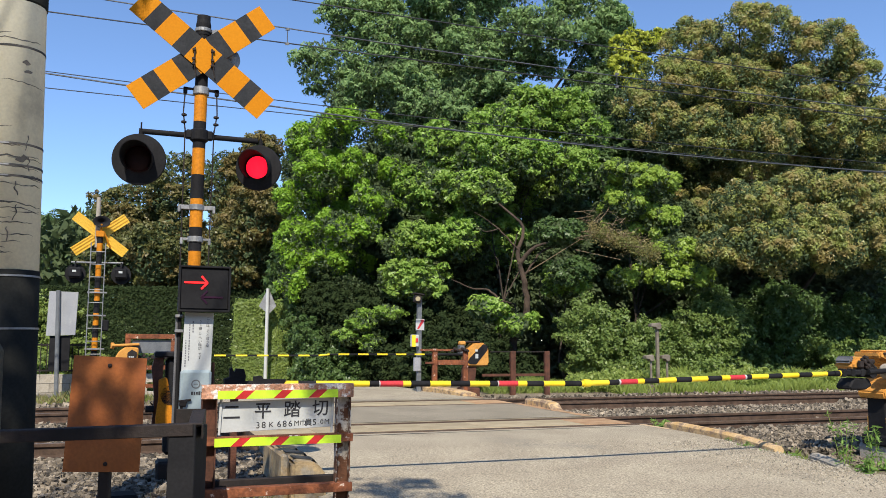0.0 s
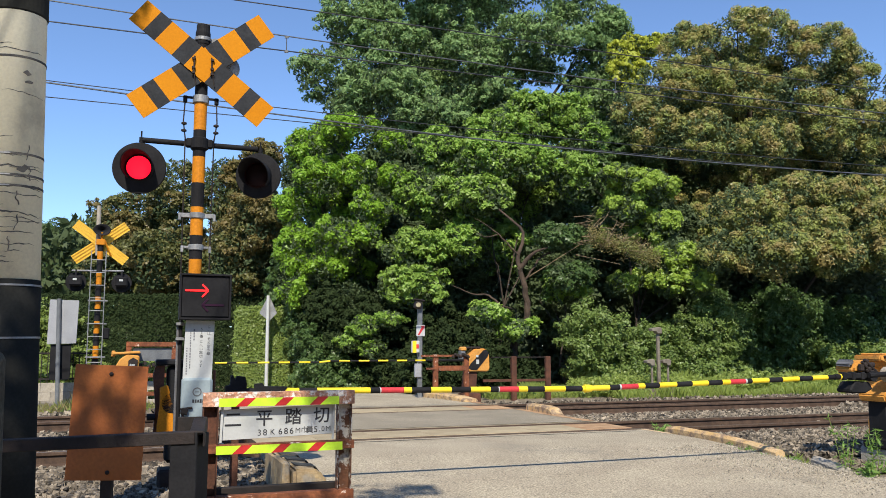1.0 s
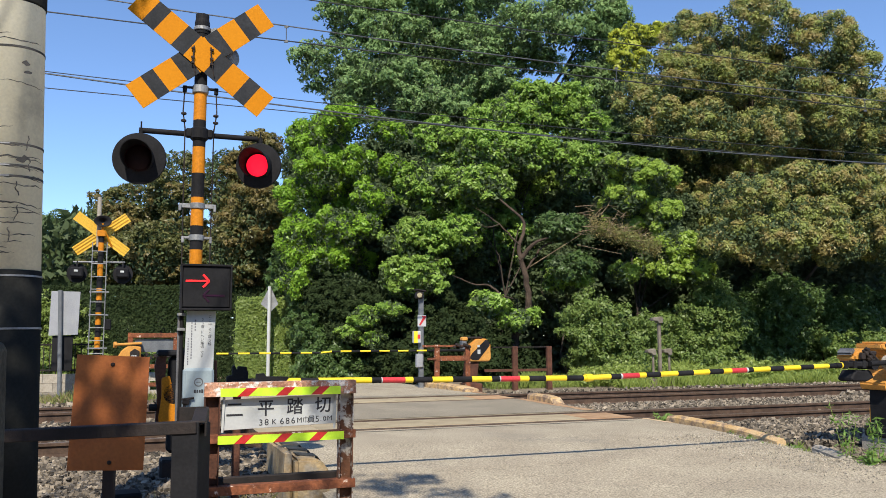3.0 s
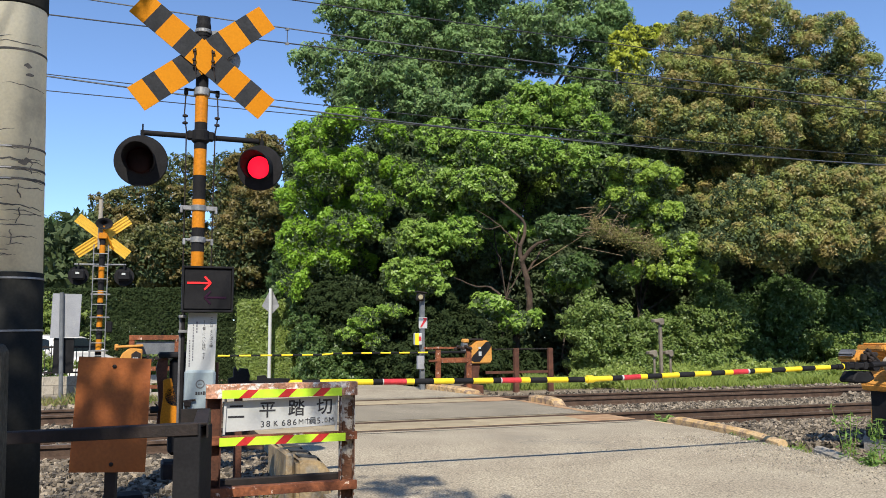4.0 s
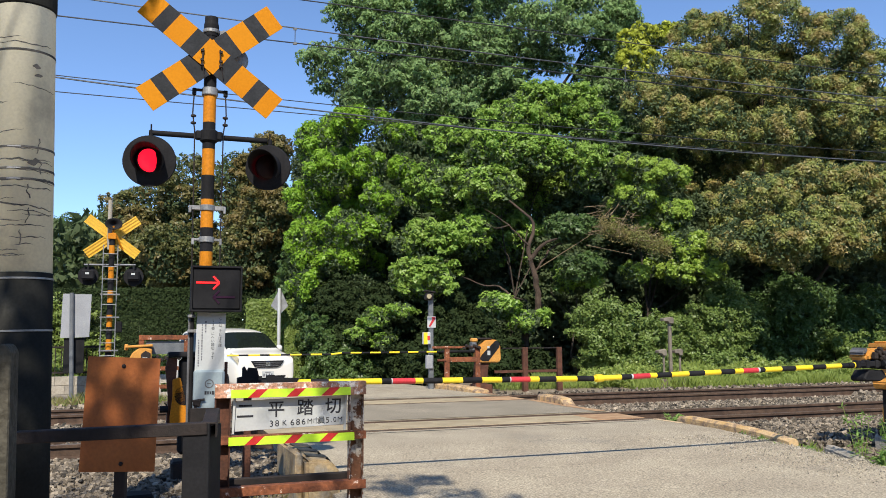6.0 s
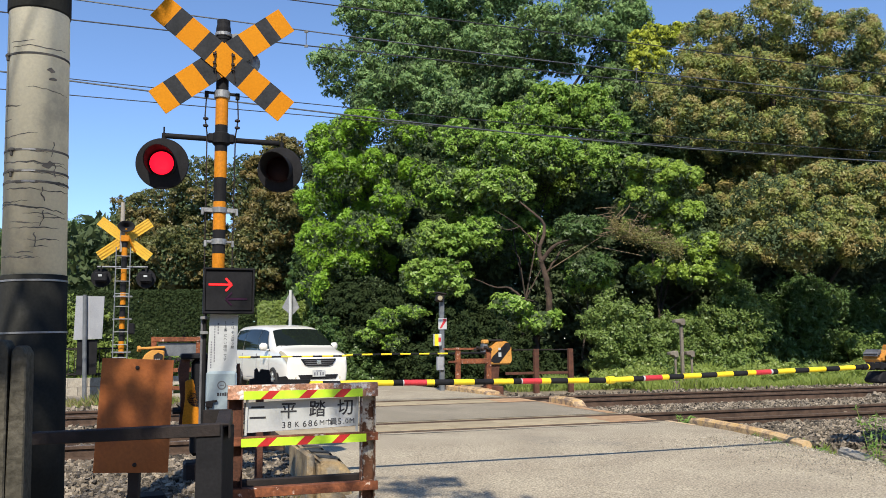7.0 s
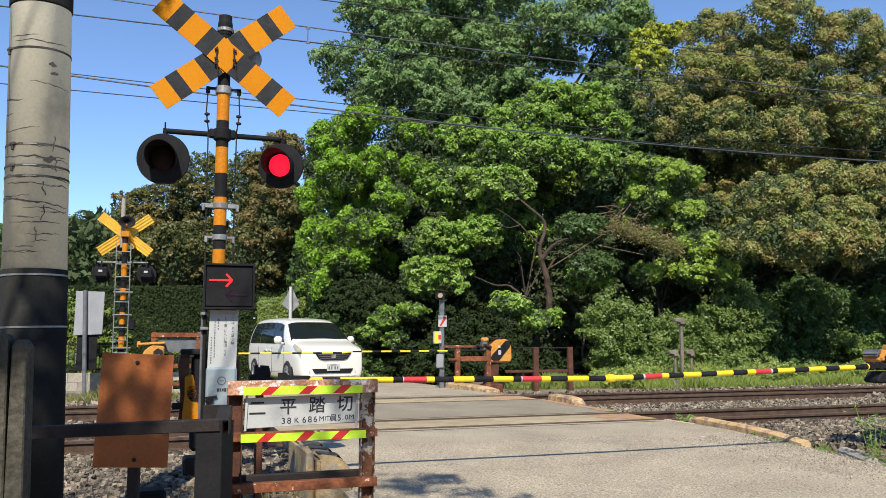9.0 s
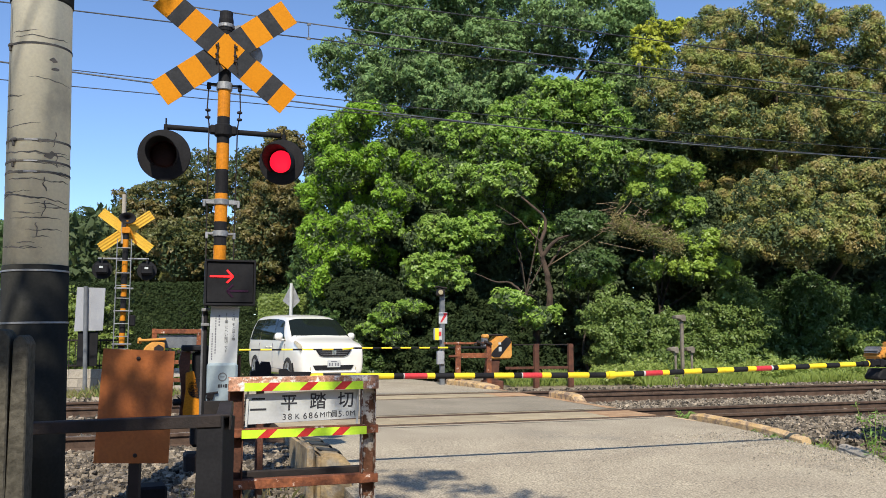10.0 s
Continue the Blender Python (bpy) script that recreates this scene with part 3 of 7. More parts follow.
tape(-0.375, 0.367, 0.770, 0.050, (-0.215, 0.020, 0.238))
tape(-0.385, 0.392, 0.486, 0.05, (-0.23, 0.008, 0.228))
bm = bmesh.new()
box(bm, (-0.008, 0.02, 0.640), (0.71, 0.004, 0.185), (0, -1.6, 0), bevel=0.0015)
name_board = part("name_board", bm, M["white"], guard, "white name board with large black characters")
for ch, x in zip("二平踏切", (-0.283, -0.093, 0.088, 0.268)):
    words(ch, 0.108, M["ink"], name_board, Matrix.Translation((x, 0.0165, 0.663 + 0.028 * x)), "letter", bold=0.0013)
for ch, x, k in zip("38K686M巾員5.0M", (-0.122, -0.087, -0.041, 0.008, 0.043, 0.078, 0.118, 0.158, 0.193, 0.231, 0.255, 0.278, 0.311), (1, 1, 0.85, 1, 1, 1, 0.85, 0.8, 0.9, 1, 0.8, 0.8, 0.85)):
    words(ch, 0.054 * k, M["ink"], name_board, Matrix.Translation((x, 0.0165, 0.580 + 0.028 * x)), "letter")
for x in (-0.352, 0.343):
    bm = bmesh.new()
    box(bm, (x, 0.006, 0.645), (0.015, 0.004, 0.24), (0, 2, 0), bevel=0.001)
    part("strap", bm, M["white"], guard)

# ---------- dark steel rail, plate and posts beside the guard ----------
fence = thing("steel_guard_rail", pose(-1.15, 4.2, 0), "dark rusty steel guard rail with an open box post", "guard rail")
bm = bmesh.new()
box(bm, (-0.44, -0.02, 0.664), (0.98, 0.012, 0.058), (0, -2.4, 0), bevel=0.003)
box(bm, (-0.44, 0.02, 0.69), (0.98, 0.07, 0.008), (0, -2.4, 0), bevel=0.002)
part("cross_rail", bm, M["dark_steel"], fence)
bm = bmesh.new()
box(bm, (-0.005, -0.01, 0.14), (0.13, 0.012, 1.14), bevel=0.003)
box(bm, (0.055, 0.10, 0.14), (0.012, 0.22, 1.10), bevel=0.003)
box(bm, (-0.065, 0.06, 0.14), (0.012, 0.14, 1.10), bevel=0.003)
part("box_post", bm, M["black"], fence, "dark open steel post")
bm = bmesh.new()
box(bm, (-0.01, 0.28, 0.72), (0.07, 0.60, 0.012), (2, 0, 13), bevel=0.003)
box(bm, (0.025, 0.28, 0.685), (0.01, 0.60, 0.07), (2, 0, 13), bevel=0.003)
box(bm, (-0.12, 0.53, 0.66), (0.14, 0.02, 0.16), (0, 0, 13), bevel=0.003)
part("side_rail", bm, M["dark_steel"], fence)
wp = thing("wooden_post", pose(-1.835, 3.6, -0.4, 0, 0, 14), "grey weathered split wooden post", "post")
bm = bmesh.new()
for i, (w, dx, top) in enumerate(((0.085, -0.045, 1.53), (0.07, 0.035, 1.505))):
    prism(bm, [(dx - w / 2, -0.1), (dx + w / 2 + 0.02, -0.1), (dx + w / 2 - 0.012, top - 0.03), (dx + w / 2 - 0.03, top), (dx - w / 2 + 0.02, top + 0.004), (dx - w / 2, top - 0.02)], 0.15, Matrix.Translation((0, -0.07 + 0.006 * i, 0)))
bmesh.ops.bevel(bm, geom=list(bm.edges), offset=0.006, segments=1, affect="EDGES")
part("shaft", bm, M["wood"], wp)

bp = thing("rusty_plate_sign", pose(-1.775, 4.9, -0.3), "blank orange-brown rusted steel plate on a post", "sign")
bm = bmesh.new()
prism(bm, [(-0.228, 0.676), (0.20, 0.676), (0.217, 1.312), (-0.196, 1.328)], 0.005, Matrix.Translation((0, -0.04, 0)))
part("plate", bm, M["plate"], bp, "blank rusted plate")
bm = bmesh.new()
box(bm, (0.0, -0.008, 0.62), (0.062, 0.05, 1.3), bevel=0.006)
part("post", bm, M["dark_steel"], bp)
for z in (1.27, 0.72):
    bm = bmesh.new()
    revolve(bm, [(0.012, 0), (0.012, 0.006), (0.006, 0.012)], Matrix.Translation((0.01, -0.04, z)) @ Matrix.Rotation(radians(90), 4, "X"), 10)
    part("bolt", bm, M["dark_steel"], bp)

# ---------- concrete pole ----------
up = thing("utility_pole", pose(-2.41, 5.0, -0.4, 0, -1.4, 0), "cream concrete utility pole with cracked wrap and black base", "utility pole")
bm = bmesh.new()
rod(bm, (0, 0, 1.9), (0, 0, 9.0), 0.1795, 0.15, 48)
part("shaft", bm, M["cream_wrap"], up, "cream wrap with dark horizontal cracks", smooth=True)
bm = bmesh.new()
rod(bm, (0, 0, -0.1), (0, 0, 1.915), 0.186, 0.184, 48)
part("base_wrap", bm, M["black_wrap"], up, "black protective wrap", smooth=True)
for z in (1.575, 1.88):
    bm = bmesh.new()
    revolve(bm, [(0.186, z - 0.006), (0.1885, z - 0.005), (0.1885, z + 0.005), (0.186, z + 0.006)], None, 40)
    part("steel_band", bm, M["galv"], up)
bm = bmesh.new()
revolve(bm, [(0.172, 3.53), (0.180, 3.54), (0.180, 3.72), (0.172, 3.73)], None, 40)
part("top_band", bm, M["black_wrap"], up, "black band over the cream wrap")
for z in (3.245, 2.655, 2.527, 2.463):
    r = 0.1797 - 0.00415 * (z - 1.9)
    bm = bmesh.new()
    revolve(bm, [(r - 0.002, z - 0.007), (r + 0.003, z - 0.006), (r + 0.003, z + 0.006), (r - 0.002, z + 0.007)], None, 40)
    strap = part("strap", bm, M["crack"], up, "dark thin strap round the pole")
    if z != 2.463:
        bm = bmesh.new()
        ang = radians(228 if z > 3 else 248)
        box(bm, ((r + 0.006) * math.cos(ang), (r + 0.006) * math.sin(ang), z), (0.045, 0.02, 0.022), (0, 0, math.degrees(ang) - 90), bevel=0.006)
        box(bm, ((r + 0.006) * math.cos(ang), (r + 0.006) * math.sin(ang), z - 0.012), (0.016, 0.018, 0.05), (0, 0, math.degrees(ang) - 90), bevel=0.005)
        part("buckle", bm, M["crack"], strap)
    # pale strip on the strap front, painted as its white highlight
    bm = bmesh.new()
    for i in range(6):
        a0, a1 = radians(270 + 4 * i), radians(274 + 4 * i)
        q = r + 0.0045
        bm.faces.new([bm.verts.new((q * math.cos(t), q * math.sin(t), z + dz)) for t, dz in ((a0, -0.004), (a1, -0.004), (a1, 0.004), (a0, 0.004))])
    bmesh.ops.remove_doubles(bm, verts=bm.verts, dist=0.0005)
    if z < 3:
        part("strap_end", bm, M["galv"], strap)
    else:
        bm.free()


def crack_strip(bm, rnd, z, a0, a1, width):
    """Thin, ragged, open split running round the pole."""
    n = max(4, int(abs(a1 - a0) / 6))
    lo, hi = [], []
    zz = z
    for i in range(n + 1):
        ang = radians(a0 + (a1 - a0) * i / n)
        zz += rnd.uniform(-0.006, 0.006)
        w = width * (0.25 + math.sin(math.pi * i / n)) * rnd.uniform(0.5, 1.2)
        r = 0.1797 - 0.0044 * (z - 1.9) + 0.0015
        lo.append(bm.verts.new((r * math.cos(ang), r * math.sin(ang), zz - w / 2)))
        hi.append(bm.verts.new((r * math.cos(ang), r * math.sin(ang), zz + w / 2)))
    for i in range(n):
        bm.faces.new((lo[i], lo[i + 1], hi[i + 1], hi[i]))


bm = bmesh.new()
rnd = random.Random(5)
for z in (2.02, 2.06, 2.12, 2.17, 2.22, 2.27, 2.33, 2.42, 2.455, 2.53, 2.56, 2.66, 2.74, 2.85, 2.93, 3.02, 3.28, 3.305):
    for k in range(rnd.choice((1, 2, 2))):
        a0 = rnd.uniform(190, 310)
        crack_strip(bm, rnd, z + rnd.uniform(-0.012, 0.012), a0, min(a0 + rnd.uniform(30, 110), 365), 0.0055)
for z in (2.46, 2.6, 2.33):
    crack_strip(bm, rnd, z, 180, 365, 0.008)
for z, ang, w in ((2.57, 318, 0.02), (2.56, 312, 0.016), (3.15, 318, 0.024), (3.09, 322, 0.02), (2.46, 196, 0.03), (2.60, 190, 0.02), (2.38, 200, 0.016)):
    crack_strip(bm, rnd, z, ang - 7, ang + 9, w * 1.5)
for z in (2.35, 2.20, 2.62, 2.08, 2.5):
    # short forks that climb from one split to the next
    ang, zz = rnd.uniform(290, 345), z
    for i in range(5):
        nxt, up_z = ang + rnd.uniform(-4, 6), zz + rnd.uniform(0.01, 0.025)
        q = 0.1815 - 0.0042 * (zz - 1.9)
        w = 0.0035
        bm.faces.new([bm.verts.new((q * math.cos(radians(t)), q * math.sin(radians(t)), h)) for t, h in ((ang - 1, zz - w), (ang + 1, zz), (nxt + 1, up_z + w), (nxt - 1, up_z))])
        ang, zz = nxt, up_z
lo = None
for i in range(25):
    # upright seam of the wrap
    z = 2.52 + 0.04 * i
    q, t = 0.1797 - 0.0042 * (z - 1.9) + 0.0012, 228 + 0.9 * math.sin(i * 0.7)
    hi = [bm.verts.new((q * math.cos(radians(t + d)), q * math.sin(radians(t + d)), z)) for d in (-0.5, 0.5)]
    if lo:
        bm.faces.new((lo[0], lo[1], hi[1], hi[0]))
    lo = hi
tagged(part("split", bm, M["crack"], up), kind="stuff")

# ---------- barrier machine, near side ----------
ARM = [1.703, 1.924, 2.009, 2.019, 2.222, 2.293, 2.469, 2.659, 2.841, 3.031, 3.109, 3.12, 3.309, 3.399, 3.57, 3.785, 3.962, 4.021, 4.063, 4.256, 4.366, 4.385, 4.571,
       4.646, 4.81, 5.009, 5.191, 5.383, 5.551, 5.652, 5.837, 5.858, 5.92, 6.131, 6.308, 6.525, 6.7, 6.908, 7.006]
TONE = "YKWRYKYKYKWRYKYKYKYKWRYKYKYKYRWKYKYKYK"


MA = 7.65


def arm_z(a):
    return 0.734 + max(0, 3.99 - a) * 0.0105 + max(0, a - 3.99) * 0.0228


mach = thing("barrier_machine", placed(MA, 6.95), "amber crossing barrier machine with a lowered striped bar", "barrier", "crossing barriers")
paints = (M["yellow"], M["black"], M["white"], M["bar_red"])
bm = bmesh.new()
extra = [0.85, 1.08, 1.32, 1.47]
stops, tones = extra + ARM, "KYKY" + TONE
tube(bm, [(p - MA, -0.05, arm_z(p)) for p in stops], 0.0255, ["YKWR".index(c) for c in tones], 14)
bar = part("barrier_bar", bm, paints, mach, "round bar striped yellow, black and red")
bm = bmesh.new()
rod(bm, (3.99 - MA, -0.05, arm_z(3.98)), (4.06 - MA, -0.05, arm_z(4.05)), 0.038, 0.034, 14)
part("bar_joint", bm, M["yellow"], bar)
bm = bmesh.new()
rod(bm, (-0.64, -0.05, 0.803), (-0.53, -0.05, 0.806), 0.030, None, 14)
box(bm, (-0.38, -0.05, 0.812), (0.36, 0.06, 0.062), bevel=0.012)
for x in (-0.52, -0.40, -0.27):
    box(bm, (x, -0.05, 0.812), (0.045, 0.085, 0.085), bevel=0.008)
rod(bm, (-0.16, -0.12, 0.81), (-0.16, 0.1, 0.81), 0.055, None, 16)
rod(bm, (-0.22, -0.11, 0.82), (0.05, -0.11, 0.83), 0.028, None, 10)
part("bar_socket", bm, M["black"], mach)
bm = bmesh.new()
revolve(bm, [(0.0275, -0.008), (0.033, -0.006), (0.033, 0.006), (0.0275, 0.008)], Matrix.Translation((-0.565, -0.05, 0.805)) @ Matrix.Rotation(radians(90), 4, "Y"), 16)
part("ring", bm, M["yellow"], bar)
bm = bmesh.new()
prism(bm, [(-0.32, 1.03), (0.32, 1.03), (0.32, 0.52), (-0.27, 0.52), (-0.29, 0.59), (-0.18, 0.69), (-0.16, 0.74), (-0.06, 0.76), (-0.06, 0.86), (-0.14, 0.90), (-0.16, 0.95), (-0.32, 0.97)], 0.36, Matrix.Translation((0, -0.02, 0)))
bmesh.ops.bevel(bm, geom=list(bm.edges), offset=0.015, segments=2, affect="EDGES")
part("housing", bm, M["machine"], mach, "amber cast housing").location.x = 0.37
bm = bmesh.new()
prism(bm, [(-0.585, 0.91), (-0.51, 0.975), (-0.335, 0.98), (-0.325, 0.885), (-0.43, 0.84), (-0.585, 0.84)], 0.26, Matrix.Translation((0, -0.03, 0)))
bmesh.ops.bevel(bm, geom=list(bm.edges), offset=0.028, segments=2, affect="EDGES")
part("counterweight", bm, M["machine"], mach).location.x = 0.23
bm = bmesh.new()
prism(bm, [(-0.60, 0.915), (-0.575, 0.905), (-0.53, 0.945), (-0.53, 0.985), (-0.55, 0.985), (-0.585, 0.965)], 0.22, Matrix.Translation((0, -0.02, 0)))
bmesh.ops.bevel(bm, geom=list(bm.edges), offset=0.02, segments=2, affect="EDGES")
part("bumper", bm, M["slate_trim"], mach).location.x = 0.22
bm = bmesh.new()
prism(bm, [(-0.58, 0.66), (-0.51, 0.75), (-0.30, 0.75), (-0.25, 0.67), (-0.36, 0.625), (-0.56, 0.63)], 0.2, Matrix.Translation((0, -0.06, 0)))
bmesh.ops.bevel(bm, geom=list(bm.edges), offset=0.015, segments=1, affect="EDGES")
part("weight_guard", bm, M["black"], mach).location.x = 0.14
bm = bmesh.new()
for i, (x, z) in enumerate(((-0.36, 0.90), (-0.30, 0.95), (-0.27, 0.88), (-0.22, 0.93), (-0.19, 0.86))):
    box(bm, (x, -0.07, z), (0.05, 0.06, 0.08), (0, 30 * i, 0), bevel=0.012)
rod(bm, (-0.37, -0.09, 0.96), (-0.24, -0.09, 0.85), 0.016, None, 10)
rod(bm, (-0.33, -0.09, 0.985), (-0.19, -0.09, 0.87), 0.016, None, 10)
part("linkage", bm, M["dark_steel"], mach).location.x = 0.08
bm = bmesh.new()
rod(bm, (-0.02, -0.13, 0.82), (-0.02, 0.0, 0.82), 0.085, None, 22)
rod(bm, (-0.02, -0.15, 0.82), (-0.02, -0.1, 0.82), 0.045, None, 14)
part("hub", bm, M["concrete"], mach, "dull grey pivot hub").location.x = 0.16
for x, z in ((-0.24, 1.01), (0.15, 0.62), (0.22, 0.98), (-0.2, 0.56), (-0.12, 0.30)):
    bm = bmesh.new()
    rod(bm, (x, -0.045, z), (x, -0.015, z), 0.016, None, 8)
    part("bolt", bm, M["dark_steel"], mach).location.x = 0.36
bm = bmesh.new()
box(bm, (0.06, -0.02, 1.005), (0.42, 0.03, 0.045), bevel=0.006)
box(bm, (0.06, 0.02, 0.95), (0.26, 0.05, 0.09), bevel=0.01)
part("cover_rail", bm, M["dark_steel"], mach).location.x = 0.36
bm = bmesh.new()
box(bm, (-0.1, 0.16, 1.04), (0.30, 0.3, 0.02), bevel=0.008)
part("lid", bm, M["machine"], mach).location.x = 0.37
bm = bmesh.new()
box(bm, (-0.05, 0.16, 0.31), (0.30, 0.26, 0.46), bevel=0.02)
part("neck", bm, M["black"], mach).location.x = 0.36
bm = bmesh.new()
prism(bm, [(-0.195, 0.12), (0.14, 0.12), (0.14, 0.44), (0.04, 0.44), (-0.08, 0.33), (-0.195, 0.32)], 0.3, Matrix.Translation((0, 0.0, 0)))
box(bm, (-0.17, -0.01, 0.305), (0.09, 0.05, 0.05), bevel=0.008)
bmesh.ops.bevel(bm, geom=[e for e in bm.edges if e.calc_length() > 0.1], offset=0.012, segments=1, affect="EDGES")
part("foot", bm, M["machine"], mach).location.x = 0.36
bm = bmesh.new()
box(bm, (-0.03, 0.16, 0.06), (0.44, 0.40, 0.12), bevel=0.02)
part("base_plate", bm, M["black"], mach).location.x = 0.38
bm = bmesh.new()
box(bm, (-0.02, 0.16, -0.12), (0.56, 0.54, 0.24), bevel=0.02)
part("plinth", bm, M["concrete"], mach).location.x = 0.46

# ---------- bar rest behind the guard ----------
rest_post = thing("bar_rest", placed(1.02, 6.95), "black bracket on a post that catches the barrier bar", "bar rest")
bm = bmesh.new()
box(bm, (0.15, -0.04, 0.735), (0.95, 0.09, 0.035), bevel=0.008)
prism(bm, [(-0.29, 0.74), (-0.13, 0.74), (-0.125, 0.83), (-0.14, 0.885), (-0.20, 0.89), (-0.215, 0.86), (-0.235, 0.90), (-0.25, 0.885), (-0.25, 0.82), (-0.29, 0.81)], 0.07, Matrix.Translation((0, -0.09, 0)))
prism(bm, [(-0.06, 0.745), (0.17, 0.745), (0.20, 0.80), (0.02, 0.805), (0.0, 0.83), (-0.06, 0.825)], 0.05, Matrix.Translation((0, -0.08, 0)))
part("bracket", bm, M["black"], rest_post)
bm = bmesh.new()
box(bm, (-0.20, 0.0, 0.22), (0.06, 0.06, 1.02), bevel=0.006)
part("post", bm, M["rust_plain"], rest_post)

# ---------- second near machine, beside the signal ----------
side = thing("barrier_motor", placed(0.36, 8.0), "amber and black barrier motor with a steel cover beside the signal", "barrier")
bm = bmesh.new()
box(bm, (0.02, 0.05, 0.98), (0.30, 0.30, 0.05), bevel=0.012)
part("lid", bm, M["black"], side)
bm = bmesh.new()
prism(bm, [(-0.20, 0.95), (-0.12, 0.95), (-0.13, 0.62), (-0.15, 0.36), (-0.20, 0.36), (-0.19, 0.6), (-0.22, 0.86)], 0.16, Matrix.Translation((0.07, -0.05, 0)))
part("bracket", bm, M["rust_plain"], side)
bm = bmesh.new()
prism(bm, [(-0.09, 0.76), (-0.02, 0.78), (0.02, 0.62), (0.05, 0.40), (0.03, 0.31), (-0.10, 0.33), (-0.105, 0.42), (-0.085, 0.60)], 0.12, Matrix.Translation((0.0, -0.10, 0)))
bmesh.ops.bevel(bm, geom=list(bm.edges), offset=0.01, segments=1, affect="EDGES")
part("weight", bm, M["amber"], side)
bm = bmesh.new()
box(bm, (0.07, 0.06, 0.52), (0.20, 0.22, 0.86), bevel=0.03)
rod(bm, (0.02, -0.10, 0.62), (0.02, 0.0, 0.62), 0.09, None, 20)
rod(bm, (-0.19, -0.06, 0.50), (-0.12, -0.06, 0.50), 0.03, None, 10)
part("motor", bm, M["black"], side)
bm = bmesh.new()
box(bm, (0.05, 0.10, -0.12), (0.26, 0.26, 0.3), bevel=0.02)
part("plinth", bm, M["dark_steel"], side)
M["dull"] = mat("dull_zinc", (0.20, 0.205, 0.21), (0.28, 0.285, 0.29), 6, 0.6, metal=0.3)
M["slate"] = mat("slate_grey_paint", (0.10, 0.11, 0.12), (0.16, 0.17, 0.18), 5, 0.6)
# ---------- far side of the crossing ----------
far = thing("crossing_signal", placed(-0.62, 17.76), "amber and black crossing signal with a ladder, seen from behind", "railway signal", "crossing signals")
banded_pole(far, [-0.4, 0.35, 0.62, 0.87, 1.12, 1.36, 1.6, 1.84, 2.08, 2.32, 2.56, 2.8, 2.98, 3.22], 0.055, "amber pole with black bands")
bm = bmesh.new()
rod(bm, (-0.05, 0.04, 2.9), (-0.06, 0.04, 3.9), 0.045, 0.04, 12)
part("top_post", bm, M["concrete"], far)
for ang in (37, -37):
    bm = bmesh.new()
    m = Matrix.Translation((0, 0.07 if ang > 0 else 0.085, 3.16)) @ Matrix.Rotation(radians(ang), 4, "Y")
    prism(bm, [(-0.6, -0.1), (0.6, -0.1), (0.6, 0.1), (-0.6, 0.1)], 0.006, m)
    for k in (-0.085, -0.03, 0.03, 0.085):
        prism(bm, [(-0.6, k - 0.011), (0.6, k - 0.011), (0.6, k + 0.011), (-0.6, k + 0.011)], 0.02, m @ Matrix.Translation((0, -0.02, 0)))
    part("crossbuck_board", bm, M["back_yellow"], far, "ribbed yellow back of a crossbuck plate")
bm = bmesh.new()
revolve(bm, [(0.03, 0.16), (0.05, 0.06), (0.15, 0.0), (0.165, 0.0), (0.16, 0.012), (0.06, 0.07), (0.02, 0.10)], Matrix.Translation((0.02, -0.12, 3.40)) @ Matrix.Rotation(radians(-90), 4, "X") @ Matrix.Diagonal((1, 0.7, 1, 1)), 26)
part("horn", bm, M["black"], far, smooth=True)
bm = bmesh.new()
box(bm, (0, -0.05, 3.16), (0.16, 0.07, 0.12), bevel=0.01)
rod(bm, (0.02, -0.05, 3.18), (0.02, -0.08, 3.36), 0.02, None, 8)
rod(bm, (0.07, -0.06, 3.2), (0.20, 0.02, 2.9), 0.018, None, 8)
part("bracket", bm, M["amber"], far)
bm = bmesh.new()
rod(bm, (-0.5, 0.0, 2.585), (0.45, 0.0, 2.60), 0.018, None, 10)
part("crossarm", bm, M["galv"], far)
for x in (-0.42, 0.42):
    bm = bmesh.new()
    box(bm, (x, -0.06, 2.38), (0.24, 0.18, 0.20), bevel=0.03)
    rod(bm, (x, -0.02, 2.47), (x, 0.0, 2.60), 0.02, None, 8)
    lamp_back = part("lamp_housing", bm, M["black"], far, "black back of a crossing lamp")
    bm = bmesh.new()
    revolve(bm, [(0.19, 0.0), (0.19, 0.012), (0.1, 0.03)], Matrix.Translation((x, 0.05, 2.37)) @ Matrix.Rotation(radians(-90), 4, "X"), 28)
    part("back_plate", bm, M["black"], lamp_back)
    bm = bmesh.new()
    box(bm, (x - 0.01, -0.153, 2.405), (0.07, 0.006, 0.04), bevel=0.002)
    part("label_plate", bm, M["white"], lamp_back)
bm = bmesh.new()
for x in (-0.15, 0.115):
    bm = bmesh.new()
    rod(bm, (x, -0.12, 0.05), (x, -0.12, 2.98), 0.010, None, 8)
    part("ladder_rail", bm, M["dull"], far)
for i in range(11):
    bm = bmesh.new()
    rod(bm, (-0.15, -0.12, 0.30 + 0.25 * i), (0.115, -0.12, 0.30 + 0.25 * i), 0.009, None, 8)
    part("ladder_rung", bm, M["dull"], far)
for z in (0.9, 1.55, 2.0):
    bm = bmesh.new()
    box(bm, (0.0, -0.06, z), (0.36, 0.10, 0.03), bevel=0.004)
    part("clamp", bm, M["galv"], far)
bm = bmesh.new()
box(bm, (0.17, -0.02, 1.36), (0.14, 0.16, 0.22), bevel=0.02)
part("arrow_box", bm, M["black"], far)

